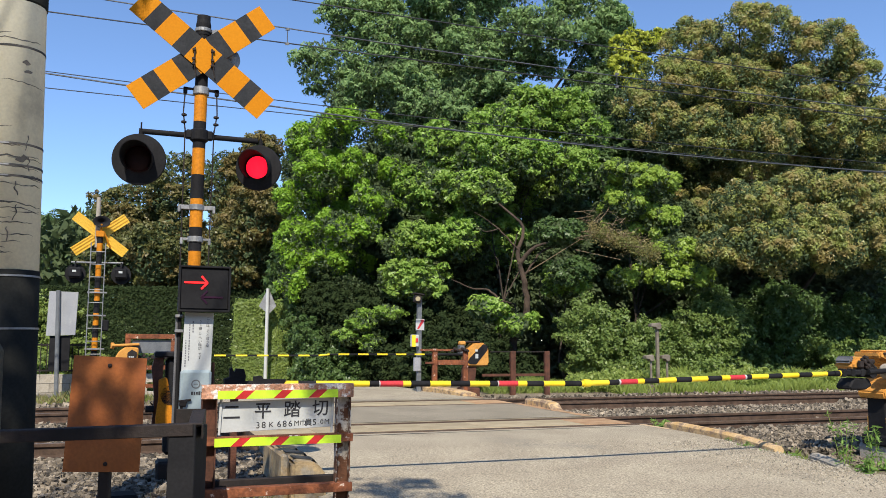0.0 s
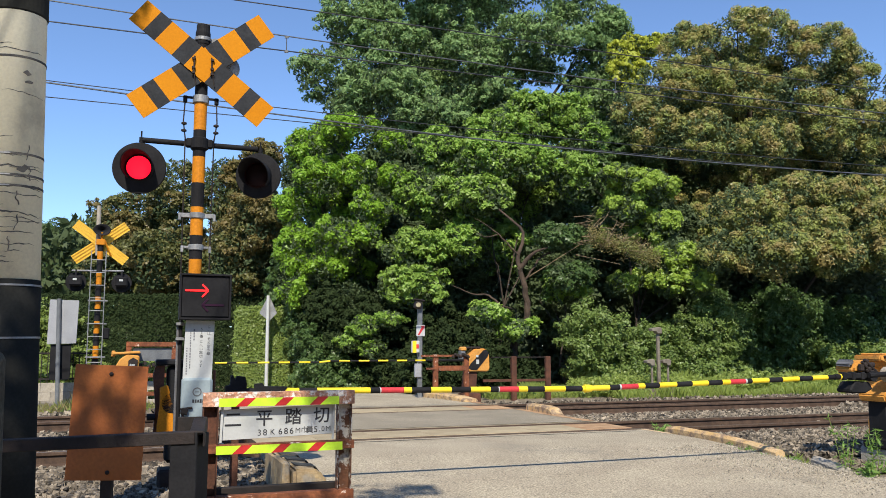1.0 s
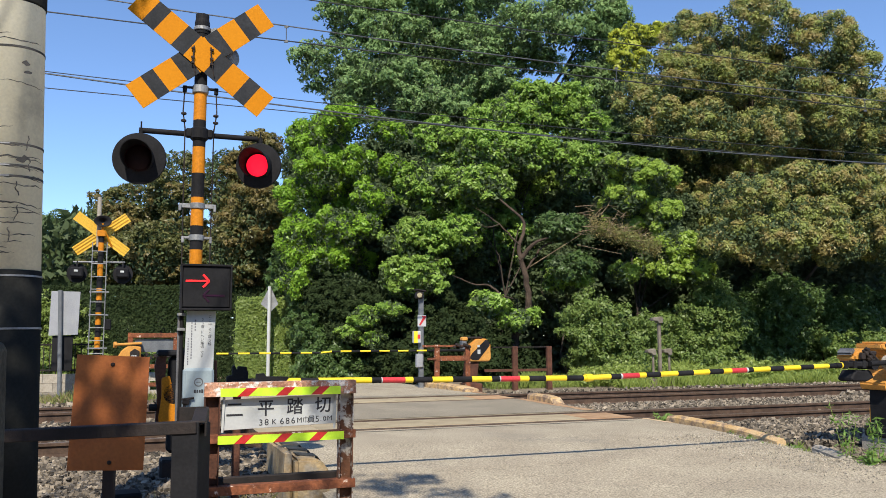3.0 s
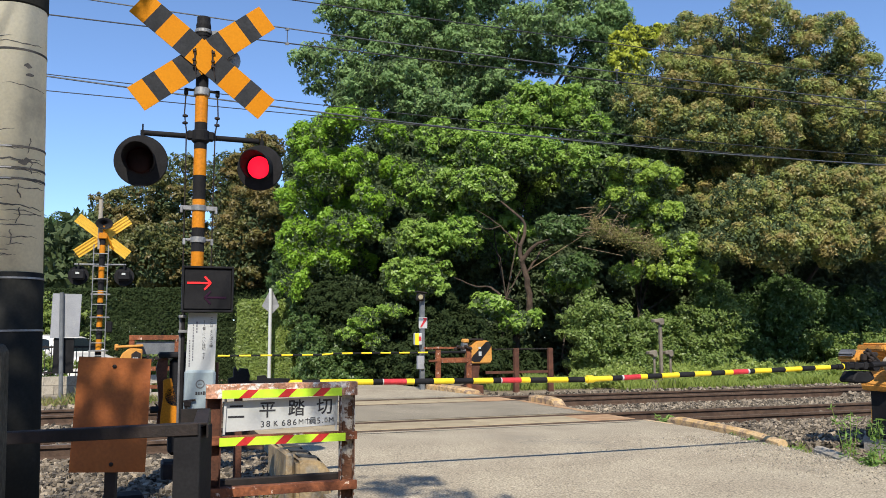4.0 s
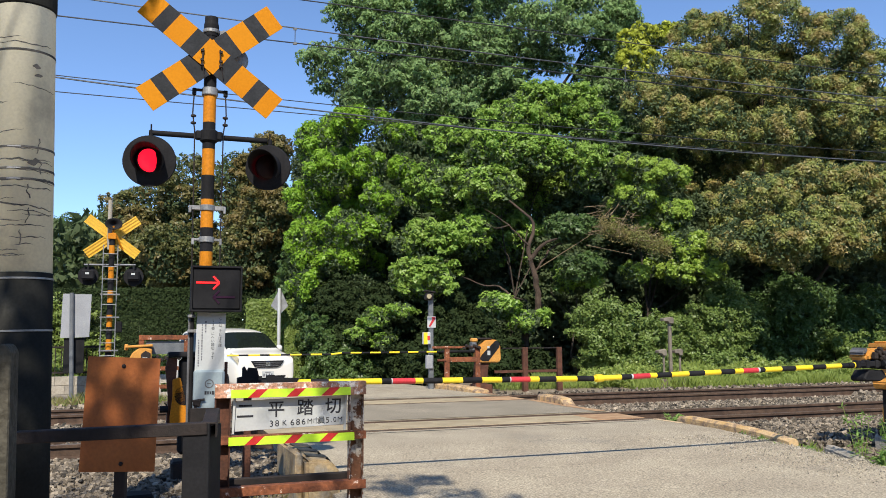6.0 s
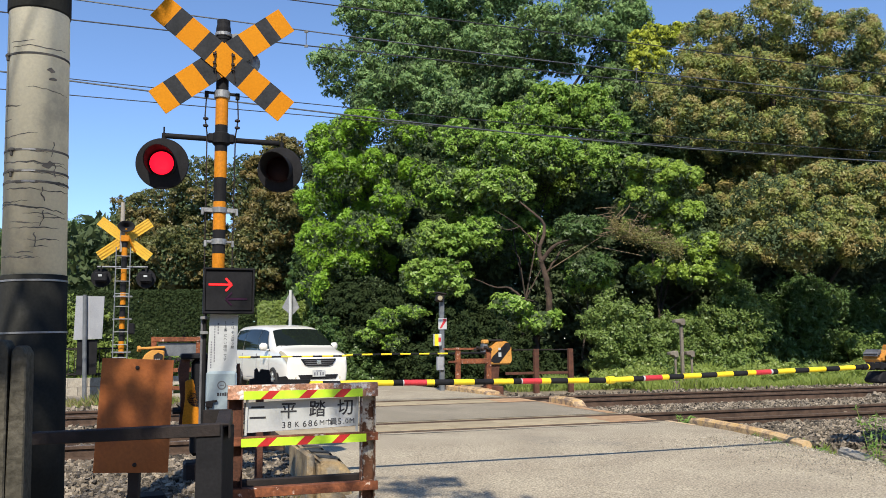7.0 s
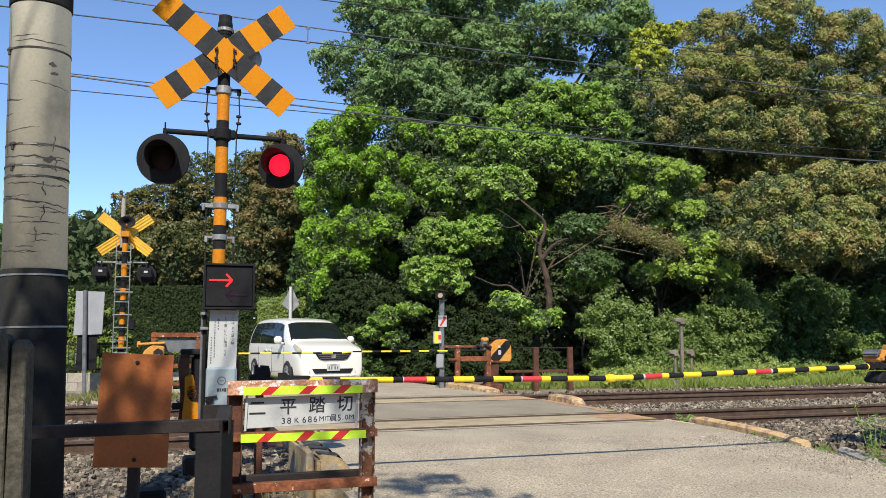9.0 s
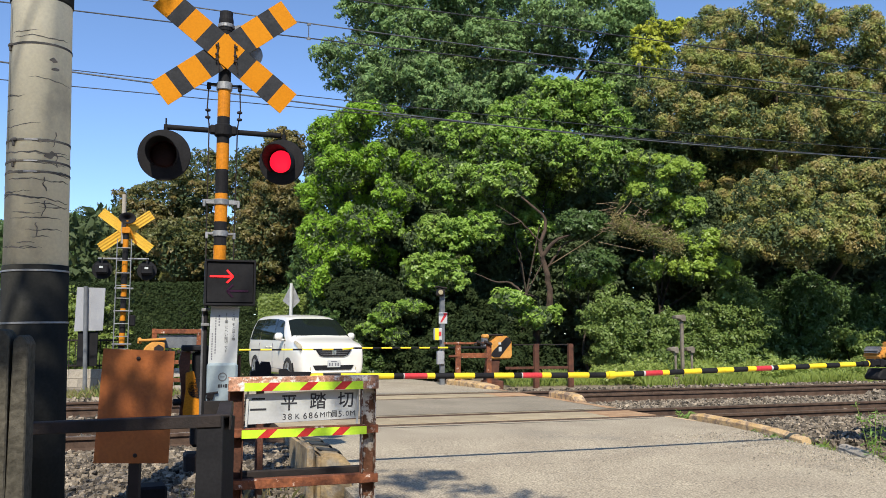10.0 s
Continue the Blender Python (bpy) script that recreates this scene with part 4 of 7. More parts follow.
sign = thing("road_sign", pose(-7.38, 17.3, -0.35, 0, 0, 6), "grey back of a rectangular sign on a slim post", "sign")
bm = bmesh.new()
prism(bm, [(-0.26, 1.50), (0.31, 1.52), (0.33, 2.40), (-0.24, 2.415)], 0.02, Matrix.Translation((0, 0.05, 0)))
part("panel", bm, M["pale"], sign, "unpainted grey sign back")
bm = bmesh.new()
rod(bm, (0.03, 0.0, -0.05), (-0.05, 0.0, 2.43), 0.045, 0.042, 12)
part("post", bm, M["slate"], sign)
bm = bmesh.new()
prism(bm, [(-0.20, 0.78), (0.20, 0.79), (0.20, 1.50), (-0.20, 1.50)], 0.03, Matrix.Translation((0, 0.10, 0)))
part("lower_panel", bm, M["black"], sign, "dark lower panel")

# left machine and its rusty frame on the far side
fm = thing("barrier_machine", placed(-0.03, 17.0), "amber barrier machine with a plate on the far side", "barrier", "crossing barriers")
bm = bmesh.new()
prism(bm, [(-0.20, 0.55), (0.20, 0.55), (0.22, 0.93), (0.0, 0.97), (-0.14, 0.86), (-0.2, 0.74)], 0.3)
bmesh.ops.bevel(bm, geom=list(bm.edges), offset=0.02, segments=1, affect="EDGES")
part("housing", bm, M["machine"], fm)
bm = bmesh.new()
box(bm, (-0.02, 0.13, 0.985), (0.50, 0.30, 0.05), (0, -3, 0), bevel=0.015)
box(bm, (-0.25, 0.1, 0.97), (0.07, 0.10, 0.12), bevel=0.015)
part("lid", bm, M["machine"], fm)
bm = bmesh.new()
prism(bm, [(0.02, 0.68), (0.17, 0.68), (0.19, 0.85), (0.10, 0.9), (0.02, 0.84)], 0.012, Matrix.Translation((0, -0.03, 0)))
part("side_plate", bm, M["dark_steel"], fm)
bm = bmesh.new()
bars(bm, 0.09, 0.76, 0.10, 0.045, -0.034, 3)
part("number_mark", bm, M["white"], fm)
bm = bmesh.new()
box(bm, (0, 0.15, 0.16), (0.26, 0.26, 0.9), bevel=0.02)
part("foot", bm, M["black"], fm)

ff = thing("guard_frame", placed(0.41, 17.3), "rusty steel frame with a grey panel on the far side", "guard rail")
for x in (-0.42, 0.42):
    bm = bmesh.new()
    box(bm, (x, 0, 0.40), (0.10, 0.08, 1.60), bevel=0.006)
    part("post", bm, M["rust"], ff)
for z, h in ((1.15, 0.09), (0.55, 0.08), (0.2, 0.08)):
    bm = bmesh.new()
    box(bm, (0, -0.045, z), (0.94, 0.02, h), bevel=0.004)
    part("beam", bm, M["rust"], ff)
bm = bmesh.new()
box(bm, (0.02, 0.01, 0.95), (0.72, 0.01, 0.25), bevel=0.002)
part("panel", bm, M["slate"], ff, "grey panel back")
bm = bmesh.new()
for i in range(9):
    box(bm, (-0.28 + 0.08 * i, -0.08, 0.72 + 0.03 * ((i * 7) % 3)), (0.07, 0.08, 0.07), (0, 20 * i, 0), bevel=0.01)
part("gear", bm, M["dark_steel"], ff)

# right machine and bar on the far side
FARM = 7.42
rm = thing("barrier_machine", placed(FARM, 17.7), "amber and black barrier machine with a slim striped bar", "barrier", "crossing barriers")
bm = bmesh.new()
prism(bm, [(-0.26, 0.62), (-0.2, 0.53), (0.30, 0.53), (0.34, 0.58), (0.33, 0.95), (0.24, 1.06), (-0.02, 1.07), (-0.2, 0.9)], 0.3, Matrix.Translation((0, -0.02, 0)))
bmesh.ops.bevel(bm, geom=list(bm.edges), offset=0.03, segments=2, affect="EDGES")
hs = part("housing", bm, M["machine"], rm)
bm = bmesh.new()
prism(bm, [(-0.20, 0.62), (-0.12, 0.575), (0.02, 0.575), (0.30, 0.90), (0.30, 0.97), (0.25, 1.03), (0.19, 1.03), (-0.14, 0.72)], 0.006, Matrix.Translation((0, -0.027, 0)))
part("warning_stripe", bm, M["black"], hs)
for c, d in (((0.02, -0.032, 0.89), (0.06, 0.006, 0.05)), ((0.03, -0.032, 0.76), (0.07, 0.006, 0.10))):
    bm = bmesh.new()
    box(bm, c, d)
    part("label_plate", bm, M["white"], hs)
bm = bmesh.new()
box(bm, (-0.10, 0.1, 1.08), (0.46, 0.22, 0.05), bevel=0.02)
part("lid", bm, M["dark_steel"], rm)
bm = bmesh.new()
box(bm, (-0.31, 0.08, 0.90), (0.12, 0.2, 0.26), bevel=0.03)
part("motor", bm, M["slate"], rm)
bm = bmesh.new()
box(bm, (-0.30, 0.06, 1.05), (0.14, 0.2, 0.10), bevel=0.03)
part("counterweight", bm, M["machine"], rm)
bm = bmesh.new()
prism(bm, [(-0.28, 0.0), (0.0, 0.0), (0.06, 0.54), (-0.22, 0.54)], 0.2, Matrix.Translation((0, 0.05, 0)))
box(bm, (-0.1, 0.15, -0.1), (0.42, 0.4, 0.3), bevel=0.02)
part("foot", bm, M["rust_plain"], rm)
bm = bmesh.new()
a = 1.64
pts, tones = [(a - FARM, -0.06, 0.775)], []
while a < 6.35:
    a += 0.235 if len(tones) % 2 == 0 else 0.195
    pts.append((a - FARM, -0.06, 0.775 if a < 3.9 else 0.80))
    tones.append(len(tones) % 2)
tube(bm, pts, 0.019, tones, 10)
rod(bm, (6.3 - FARM, -0.06, 0.80), (-0.3, -0.02, 0.80), 0.03, None, 10, 1)
part("barrier_bar", bm, (M["yellow"], M["black"]), rm, "slim yellow and black striped bar")

fr = thing("guard_frame", placed(6.70, 17.4), "rusty steel guard frame before the barrier machine", "guard rail")
for x in (-0.37, 0.36):
    bm = bmesh.new()
    box(bm, (x, 0, 0.33), (0.11, 0.08, 1.20), bevel=0.006)
    part("post", bm, M["rust"], fr)
for x0, x1, z, h in ((-0.72, 0.30, 0.90, 0.05), (-0.32, 0.32, 0.63, 0.11), (-0.6, -0.4, 0.62, 0.05)):
    bm = bmesh.new()
    box(bm, ((x0 + x1) / 2, -0.045, z), (x1 - x0, 0.03, h), bevel=0.005)
    part("beam", bm, M["rust"], fr)
bm = bmesh.new()
for i in range(7):
    box(bm, (0.02 + 0.06 * i, -0.06, 0.88 + 0.025 * ((i * 5) % 3)), (0.06, 0.08, 0.06), (0, 25 * i, 0), bevel=0.01)
part("gear", bm, M["dark_steel"], fr)

lp = thing("emergency_post", placed(6.08, 17.75), "grey post with lamp, red-white notice and yellow button box", "post")
bm = bmesh.new()
box(bm, (0, 0, 0.9), (0.10, 0.10, 2.5), bevel=0.01)
part("post", bm, M["slate"], lp)
bm = bmesh.new()
box(bm, (-0.07, -0.07, 2.03), (0.16, 0.16, 0.16), (0, 8, 0), bevel=0.02)
box(bm, (-0.05, -0.06, 2.14), (0.24, 0.2, 0.03), (0, 8, 0), bevel=0.008)
part("lamp", bm, M["dark_steel"], lp)
bm = bmesh.new()
rod(bm, (-0.09, -0.14, 2.03), (-0.09, -0.17, 2.03), 0.055, None, 16)
part("lamp_glass", bm, M["lamp_glass"], lp)
bm = bmesh.new()
box(bm, (0.0, -0.06, 1.46), (0.20, 0.006, 0.25), bevel=0.001)
pl = part("notice", bm, M["white"], lp, "white notice with a red arrow")
bm = bmesh.new()
prism(bm, [(-0.07, 1.36), (-0.03, 1.36), (0.09, 1.53), (0.09, 1.57), (0.0, 1.57), (0.02, 1.53)], 0.003, Matrix.Translation((0, -0.067, 0)))
part("red_mark", bm, M["bar_red"], pl)
bm = bmesh.new()
box(bm, (-0.13, -0.08, 1.10), (0.17, 0.12, 0.27), bevel=0.015)
bx = part("button_box", bm, M["white"], lp)
bm = bmesh.new()
box(bm, (-0.17, -0.144, 1.10), (0.09, 0.006, 0.26))
part("yellow_face", bm, M["yellow"], bx)
bm = bmesh.new()
box(bm, (-0.1, -0.147, 1.11), (0.06, 0.006, 0.09))
part("red_button", bm, M["bar_red"], bx)
bm = bmesh.new()
box(bm, (-0.06, -0.05, 0.58), (0.15, 0.10, 0.30), bevel=0.01)
part("junction_box", bm, M["pale"], lp)

bf = thing("fence", placed(8.76, 17.6), "brown rusty steel fence with two posts", "fence")
for x in (-0.44, 0.44):
    bm = bmesh.new()
    box(bm, (x, 0, 0.33), (0.12, 0.10, 1.10), bevel=0.008)
    part("post", bm, M["rust_plain"], bf)
for z, x0, h in ((0.86, -1.0, 0.025), (0.33, -1.2, 0.06)):
    bm = bmesh.new()
    box(bm, ((x0 + 0.44) / 2, 0.02, z), (0.44 - x0, 0.04, h), bevel=0.004)
    part("rail", bm, M["rust_plain" if h > 0.05 else "dark_steel"], bf)

M["drab"] = mat("drab_weathered_zinc", (0.15, 0.125, 0.095), (0.25, 0.215, 0.165), 5, 0.7, metal=0.2, bump=0.2)
det = thing("track_detector", placed(12.2, 17.5), "grey obstacle detector post with three sensor heads", "sensor")
bm = bmesh.new()
box(bm, (0, 0, 0.60), (0.075, 0.08, 1.7), bevel=0.012)
part("post", bm, M["drab"], det)
bm = bmesh.new()
box(bm, (0, 0, -0.06), (0.7, 0.3, 0.28), bevel=0.02)
part("base", bm, M["drab"], det)
for x, y, z, k in ((-0.03, -0.02, 1.50, 1.0), (-0.26, -0.05, 0.72, 0.8), (0.24, 0.0, 0.72, 0.8)):
    bm = bmesh.new()
    prism(bm, [(x - 0.20 * k, z + 0.05), (x + 0.06 * k, z + 0.085), (x + 0.10 * k, z + 0.03), (x + 0.09 * k, z - 0.08), (x - 0.03 * k, z - 0.08), (x - 0.06 * k, z - 0.01), (x - 0.19 * k, z - 0.02)], 0.16, Matrix.Translation((0, y - 0.08, 0)))
    bmesh.ops.bevel(bm, geom=list(bm.edges), offset=0.01, segments=1, affect="EDGES")
    head = part("sensor_head", bm, M["drab"], det)
    if z < 1:
        bm = bmesh.new()
        rod(bm, (x + 0.03, y, 0.0), (x + 0.03, y, z), 0.03, None, 10)
        part("stem", bm, M["drab"], head)

# slim pole with a triangular sign, seen from behind, by the hedge
tri = thing("triangular_sign", pose(-4.64, 25.4, -0.45), "white pole with the grey back of a triangular sign", "sign")
bm = bmesh.new()
rod(bm, (0, 0, -0.2), (0, 0, 3.08), 0.055, 0.05, 12)
part("post", bm, M["white"], tri)
bm = bmesh.new()
prism(bm, [(-0.27, 2.55), (0.03, 2.30), (0.26, 2.55), (0.03, 3.06), (-0.02, 3.06)], 0.02, Matrix.Translation((0, 0.06, 0)))
part("panel", bm, M["dull"], tri)

# ---------- block wall and fence at the far left ----------
wall = tagged(new("wall_block"), "low grey concrete block wall below a thin fence", "wall", "", "structure")
wall.matrix_world = placed(-4.9, 19.6, -0.42)
bm = bmesh.new()
box(bm, (0, 0, 0.0), (11.2, 0.11, 0.5))
part("footing", bm, M["concrete"], wall)
bm = bmesh.new()
box(bm, (0, 0, 0), (0.386, 0.12, 0.186), bevel=0.004)
block = finish(bm, "block", M["concrete"])
for row in range(4):
    for i in range(28):
        ob = new("block", block)
        ob.parent = wall
        ob.location = (-5.4 + 0.39 * i + (0.195 if row % 2 else 0), 0.002 * ((i * 3 + row) % 3), 0.095 + 0.19 * row)
fen = thing("fence", placed(-6.2, 19.6, 0.34), "thin dark brown metal fence on a block wall", "fence")
for z in (0.08, 0.62):
    bm = bmesh.new()
    box(bm, (0, 0, z), (11.0, 0.03, 0.035))
    part("rail", bm, M["dark_steel"], fen)
for i in range(90):
    bm = bmesh.new()
    box(bm, (-5.45 + 0.1225 * i, 0, 0.33), (0.016, 0.016, 0.66))
    part("bar", bm, M["dark_steel"], fen)

# ---------- overhead wires ----------
def cable(name, s, z, r, material, label, sag=0.0, tilt=0.0, lo=-40, hi=60):
    """Wire along the line: height z at eight metres along, rising by sag (per square metre) and tilt (per metre) from there."""
    bm = bmesh.new()
    n = 100
    steps = [lo + (hi - lo) * i / n for i in range(n + 1)]
    pts = [at(a, s, z + (min(0.6, sag * (a - 8) ** 2) + tilt * (a - 8))) for a in steps]
    for p, q in zip(pts, pts[1:]):
        rod(bm, p, q, r, None, 6)
    return solid(name, bm, material, label, "wire", "structure")


cable("contact_wire_near", 10.5, 4.948, 0.0085, M["wire"], "dark overhead contact wire above the near track", 0.0005, 0.0057, -30, 40)
cable("messenger_wire_near", 10.5, 5.09, 0.0085, M["wire_pale"], "pale overhead carrier wire above the near track", 0.0017, 0.004)
cable("contact_wire_far", 14.4, 5.064, 0.008, M["wire"], "dark overhead contact wire above the far track", 0.0003)
cable("messenger_wire_far", 14.4, 5.041, 0.0135, M["wire_pale"], "thick overhead carrier wire above the far track", 0.0022, -0.0097)
cable("feeder_wire", 14.4, 5.2455, 0.008, M["wire"], "thin dark wire above the far track", 0.0012, -0.001)
cable("upper_wire", 10.3, 5.44, 0.008, M["wire"], "thin dark wire above the near track")
hang = []
for a in (-3.2, 1.755, 6.7, 11.6):
    bm = bmesh.new()
    rod(bm, at(a, 10.5, 4.915), at(a, 10.5, 5.13), 0.006, None, 6)
    box(bm, at(a, 10.5, 5.12), (0.05, 0.02, 0.03))
    box(bm, at(a, 10.5, 4.925), (0.05, 0.02, 0.03))
    hang.append(solid("wire_dropper", bm, M["wire_pale"], "short steel dropper between the overhead wires", "wire", ""))

# ---------- kerbs, lines, seams ----------
def kerb(points, w, h, label, material="kerb", name="kerb"):
    """Kerb stones along points (a, s, top z)."""
    bm = bmesh.new()
    ring = []
    for i, (a, s, z) in enumerate(points):
        p, q = points[max(0, i - 1)], points[min(len(points) - 1, i + 1)]
        d = Vector((q[0] - p[0], q[1] - p[1])).normalized()
        nx, ny = d.y, -d.x
        prof = [(-w / 2, -h), (-w / 2, -0.03), (-w / 2 + 0.03, 0), (w / 2 - 0.03, 0), (w / 2, -0.03), (w / 2, -h)]
        ring.append([bm.verts.new(at(a + nx * k, s + ny * k, z + dz)) for k, dz in prof])
    for p, q in zip(ring, ring[1:]):
        for i in range(6):
            bm.faces.new((p[i], p[(i + 1) % 6], q[(i + 1) % 6], q[i]))
    bm.faces.new(ring[0][::-1])
    bm.faces.new(ring[-1])
    return solid(name, bm, M[material], label, "kerb", "structure")


kerb([(6.78, 9.55, 0.06), (6.76, 9.3, 0.085), (6.76, 8.4, 0.065), (6.75, 7.9, 0.04), (6.70, 7.4, 0.0)], 0.12, 0.4, "worn yellow-painted concrete kerb beside the road", "kerb", "kerb_near")
kerb([(6.62, 12.3, 0.02), (6.66, 12.5, 0.10), (6.70, 12.8, 0.12), (6.72, 13.5, 0.11)], 0.2, 0.4, "worn yellow-painted kerb between the tracks", "kerb", "kerb_middle")
kerb([(6.50, 15.75, 0.06), (6.44, 16.2, 0.10), (6.42, 17.0, 0.10), (6.36, 17.9, 0.10)], 0.3, 0.4, "worn yellow-painted kerb beyond the tracks", "kerb", "kerb_far")
kerb([(6.86, 7.05, -0.03), (6.80, 6.8, -0.05), (6.70, 6.5, -0.07)], 0.13, 0.3, "low grey concrete edge stone", "concrete", "kerb_edge")
blk = bmesh.new()
prism(blk, [(-0.12, -0.4), (0.15, -0.4), (0.16, 0.06), (0.08, 0.16), (-0.08, 0.18), (-0.12, 0.17)], 1.5, Matrix.LocRotScale(at(1.36, 6.62), Euler((0, 0, radians(TURN))), None))
bmesh.ops.bevel(blk, geom=list(blk.edges), offset=0.025, segments=2, affect="EDGES")
for k in (0.16, 0.52, 0.90):
    prism(blk, [(-0.08, 0.182), (0.082, 0.163), (0.163, 0.062), (0.157, -0.15), (0.161, -0.15), (0.167, 0.064), (0.084, 0.168), (-0.08, 0.187)], 0.17,
          Matrix.LocRotScale(at(1.36, 6.62 + k) - Vector((0, 0, 0)), Euler((0, 0, radians(TURN))), None), 1)
solid("concrete_block", blk, (M["faded"], M["tar"]), "weathered concrete kerb block with faded dark bands by the road", "concrete block")
slabm = bmesh.new()
prism(slabm, [(0.03, -0.4), (0.105, -0.4), (0.10, 0.20), (0.085, 0.22), (0.04, 0.22)], 0.5, Matrix.LocRotScale(at(1.13, 6.7), Euler((0, 0, radians(TURN))), None))
bmesh.ops.bevel(slabm, geom=list(slabm.edges), offset=0.015, segments=1, affect="EDGES")
solid("concrete_slab", slabm, M["faded"], "upright tan concrete slab beside the kerb block", "concrete block")
box_bm = bmesh.new()
box(box_bm, at(-0.02, 5.9, -0.02), (0.24, 0.2, 0.3), (0, 0, 24), bevel=0.015)
solid("junction_box", box_bm, M["black"], "small black steel junction box on the ballast", "junction box")
hose = bmesh.new()
hp = [at(0.05 + 0.035 * i, 5.75 + 0.02 * i, -0.12 + 0.02 * i + 0.09 * math.sin(i * 0.55)) for i in range(12)]
for p, q in zip(hp, hp[1:]):
    rod(hose, p, q, 0.016, None, 8)
solid("cable_hose", hose, M["black"], "black cable hose lying beside the signal", "cable")


def line_strip(name, pts, w, material, label):
    bm = bmesh.new()
    row = []
    rnd = random.Random(len(pts))
    for i, (a, s) in enumerate(pts):
        p, q = pts[max(0, i - 1)], pts[min(len(pts) - 1, i + 1)]
        d = Vector((q[0] - p[0], q[1] - p[1])).normalized()
        k = w * rnd.uniform(0.6, 1.1) / 2
        row.append([bm.verts.new(at(a + d.y * e * k, s - d.x * e * k, near_fall(s) + 0.004)) for e in (-1, 1)])
    for p, q in zip(row, row[1:]):
        bm.faces.new((p[0], p[1], q[1], q[0]))
    return solid(name, bm, M[material], label, "road mark", "structure")


rnd = random.Random(3)
line_strip("panel_seam", [(ROAD_L + 0.26 * i, 9.70 + rnd.uniform(-0.01, 0.01)) for i in range(20)], 0.03, "tar", "dark seam before the rail")
line_strip("edge_line", [(6.60, 9.88 - 0.05 * i) for i in range(14)], 0.10, "white_line", "worn pale edge line")
line_strip("edge_line_middle", [(6.55, 13.7 - 0.1 * i) for i in range(26)], 0.19, "rusty_panel", "rust-stained concrete edge between the tracks")
line_strip("edge_line_far", [(6.5, 15.9 - 0.06 * i) for i in range(14)], 0.19, "rusty_panel", "rust-stained concrete edge beyond the tracks")

# concrete panels between and beside the rails on the crossing
pan = tagged(new("crossing_panels"), "tan concrete panels between the rails of the crossing", "paving", "", "structure")
bm = bmesh.new()
box(bm, (0, 0, -0.075), (0.735, 0.74, 0.15), bevel=0.008)
panel_mesh = finish(bm, "panel", M["panel"])
rusty_mesh = panel_mesh.copy()
rusty_mesh.materials[0] = M["rusty_panel"]
bm = bmesh.new()
box(bm, (0, 0, -0.075), (0.735, 0.085, 0.15), bevel=0.006)
edge_mesh = finish(bm, "panel", M["panel"])
for s0 in (10.505, 14.375):
    for i in range(7):
        for mesh, s in ((panel_mesh, s0), (edge_mesh, s0 - 0.645 if s0 < 12 else s0 - 0.625), (edge_mesh, s0 + 0.63)):
            ob = new("panel", rusty_mesh if i == 6 and mesh == panel_mesh else mesh)
            ob.parent = pan
            ob.matrix_basis = placed(ROAD_L + 0.37 + 0.7385 * i, s, -0.004)
# ---------- the white van ----------
VX = [2.30, 2.27, 2.18, 2.02, 1.75, 1.45, 1.1, 0.75, 0.4, 0.0, -0.6, -1.2, -1.8, -2.1, -2.25, -2.3]
VT = [0.80, 0.88, 0.955, 1.01, 1.07, 1.12, 1.37, 1.60, 1.67, 1.70, 1.715, 1.71, 1.69, 1.65, 1.56, 1.36]
VW = [0.72, 0.775, 0.815, 0.837, 0.845, 0.848, 0.848, 0.848, 0.848, 0.848, 0.848, 0.848, 0.846, 0.835, 0.80, 0.74]
VR = [0.62, 0.68, 0.73, 0.765, 0.785, 0.79, 0.73, 0.66, 0.62, 0.62, 0.62, 0.62, 0.62, 0.61, 0.58, 0.54]
VB = [0.26, 0.21, 0.19, 0.18, 0.18, 0.18, 0.18, 0.18, 0.18, 0.18, 0.18, 0.18, 0.18, 0.2, 0.26, 0.34]


def van_at(x):
    xs = VX[::-1]
    return tuple(float(np.interp(x, xs, k[::-1])) for k in (VT, VW, VR, VB))


def van_belt(x):
    return min(van_at(x)[0] - 0.07, 1.0)


def van_side(x, v, out=0.0):
    """Point on the side glass line: v from 0 at the belt to 1 at the roof rail."""
    zt, w, r, _ = van_at(x)
    zb = van_belt(x)
    y = w * 0.97 + (r - w * 0.97) * (0.22 * v + 0.78 * v * v)
    return Vector((x, y + out, zb + (zt - 0.06 - zb) * v))


def van_half(x):
    zt, w, r, zb = van_at(x)
    belt = van_belt(x)
    pts = [(0.0, zb), (w * 0.86, zb), (w * 0.97, zb + 0.05), (w, (zb + belt) * 0.5 - 0.05), (w * 0.998, belt - 0.16), (w * 0.985, belt - 0.05)]
    pts += [van_side(x, v).yz for v in (0.0, 0.33, 0.66, 1.0)]
    pts += [(r * 0.90, zt - 0.018), (r * 0.5, zt - 0.002), (0.0, zt)]
    return pts


def skin(points, flip=False):
    """Grid of points to a bmesh."""
    bm = bmesh.new()
    rows = [[bm.verts.new(p) for p in row] for row in points]
    for a, b in zip(rows, rows[1:]):
        for i in range(len(a) - 1):
            bm.faces.new((a[i], a[i + 1], b[i + 1], b[i]))
    return bm


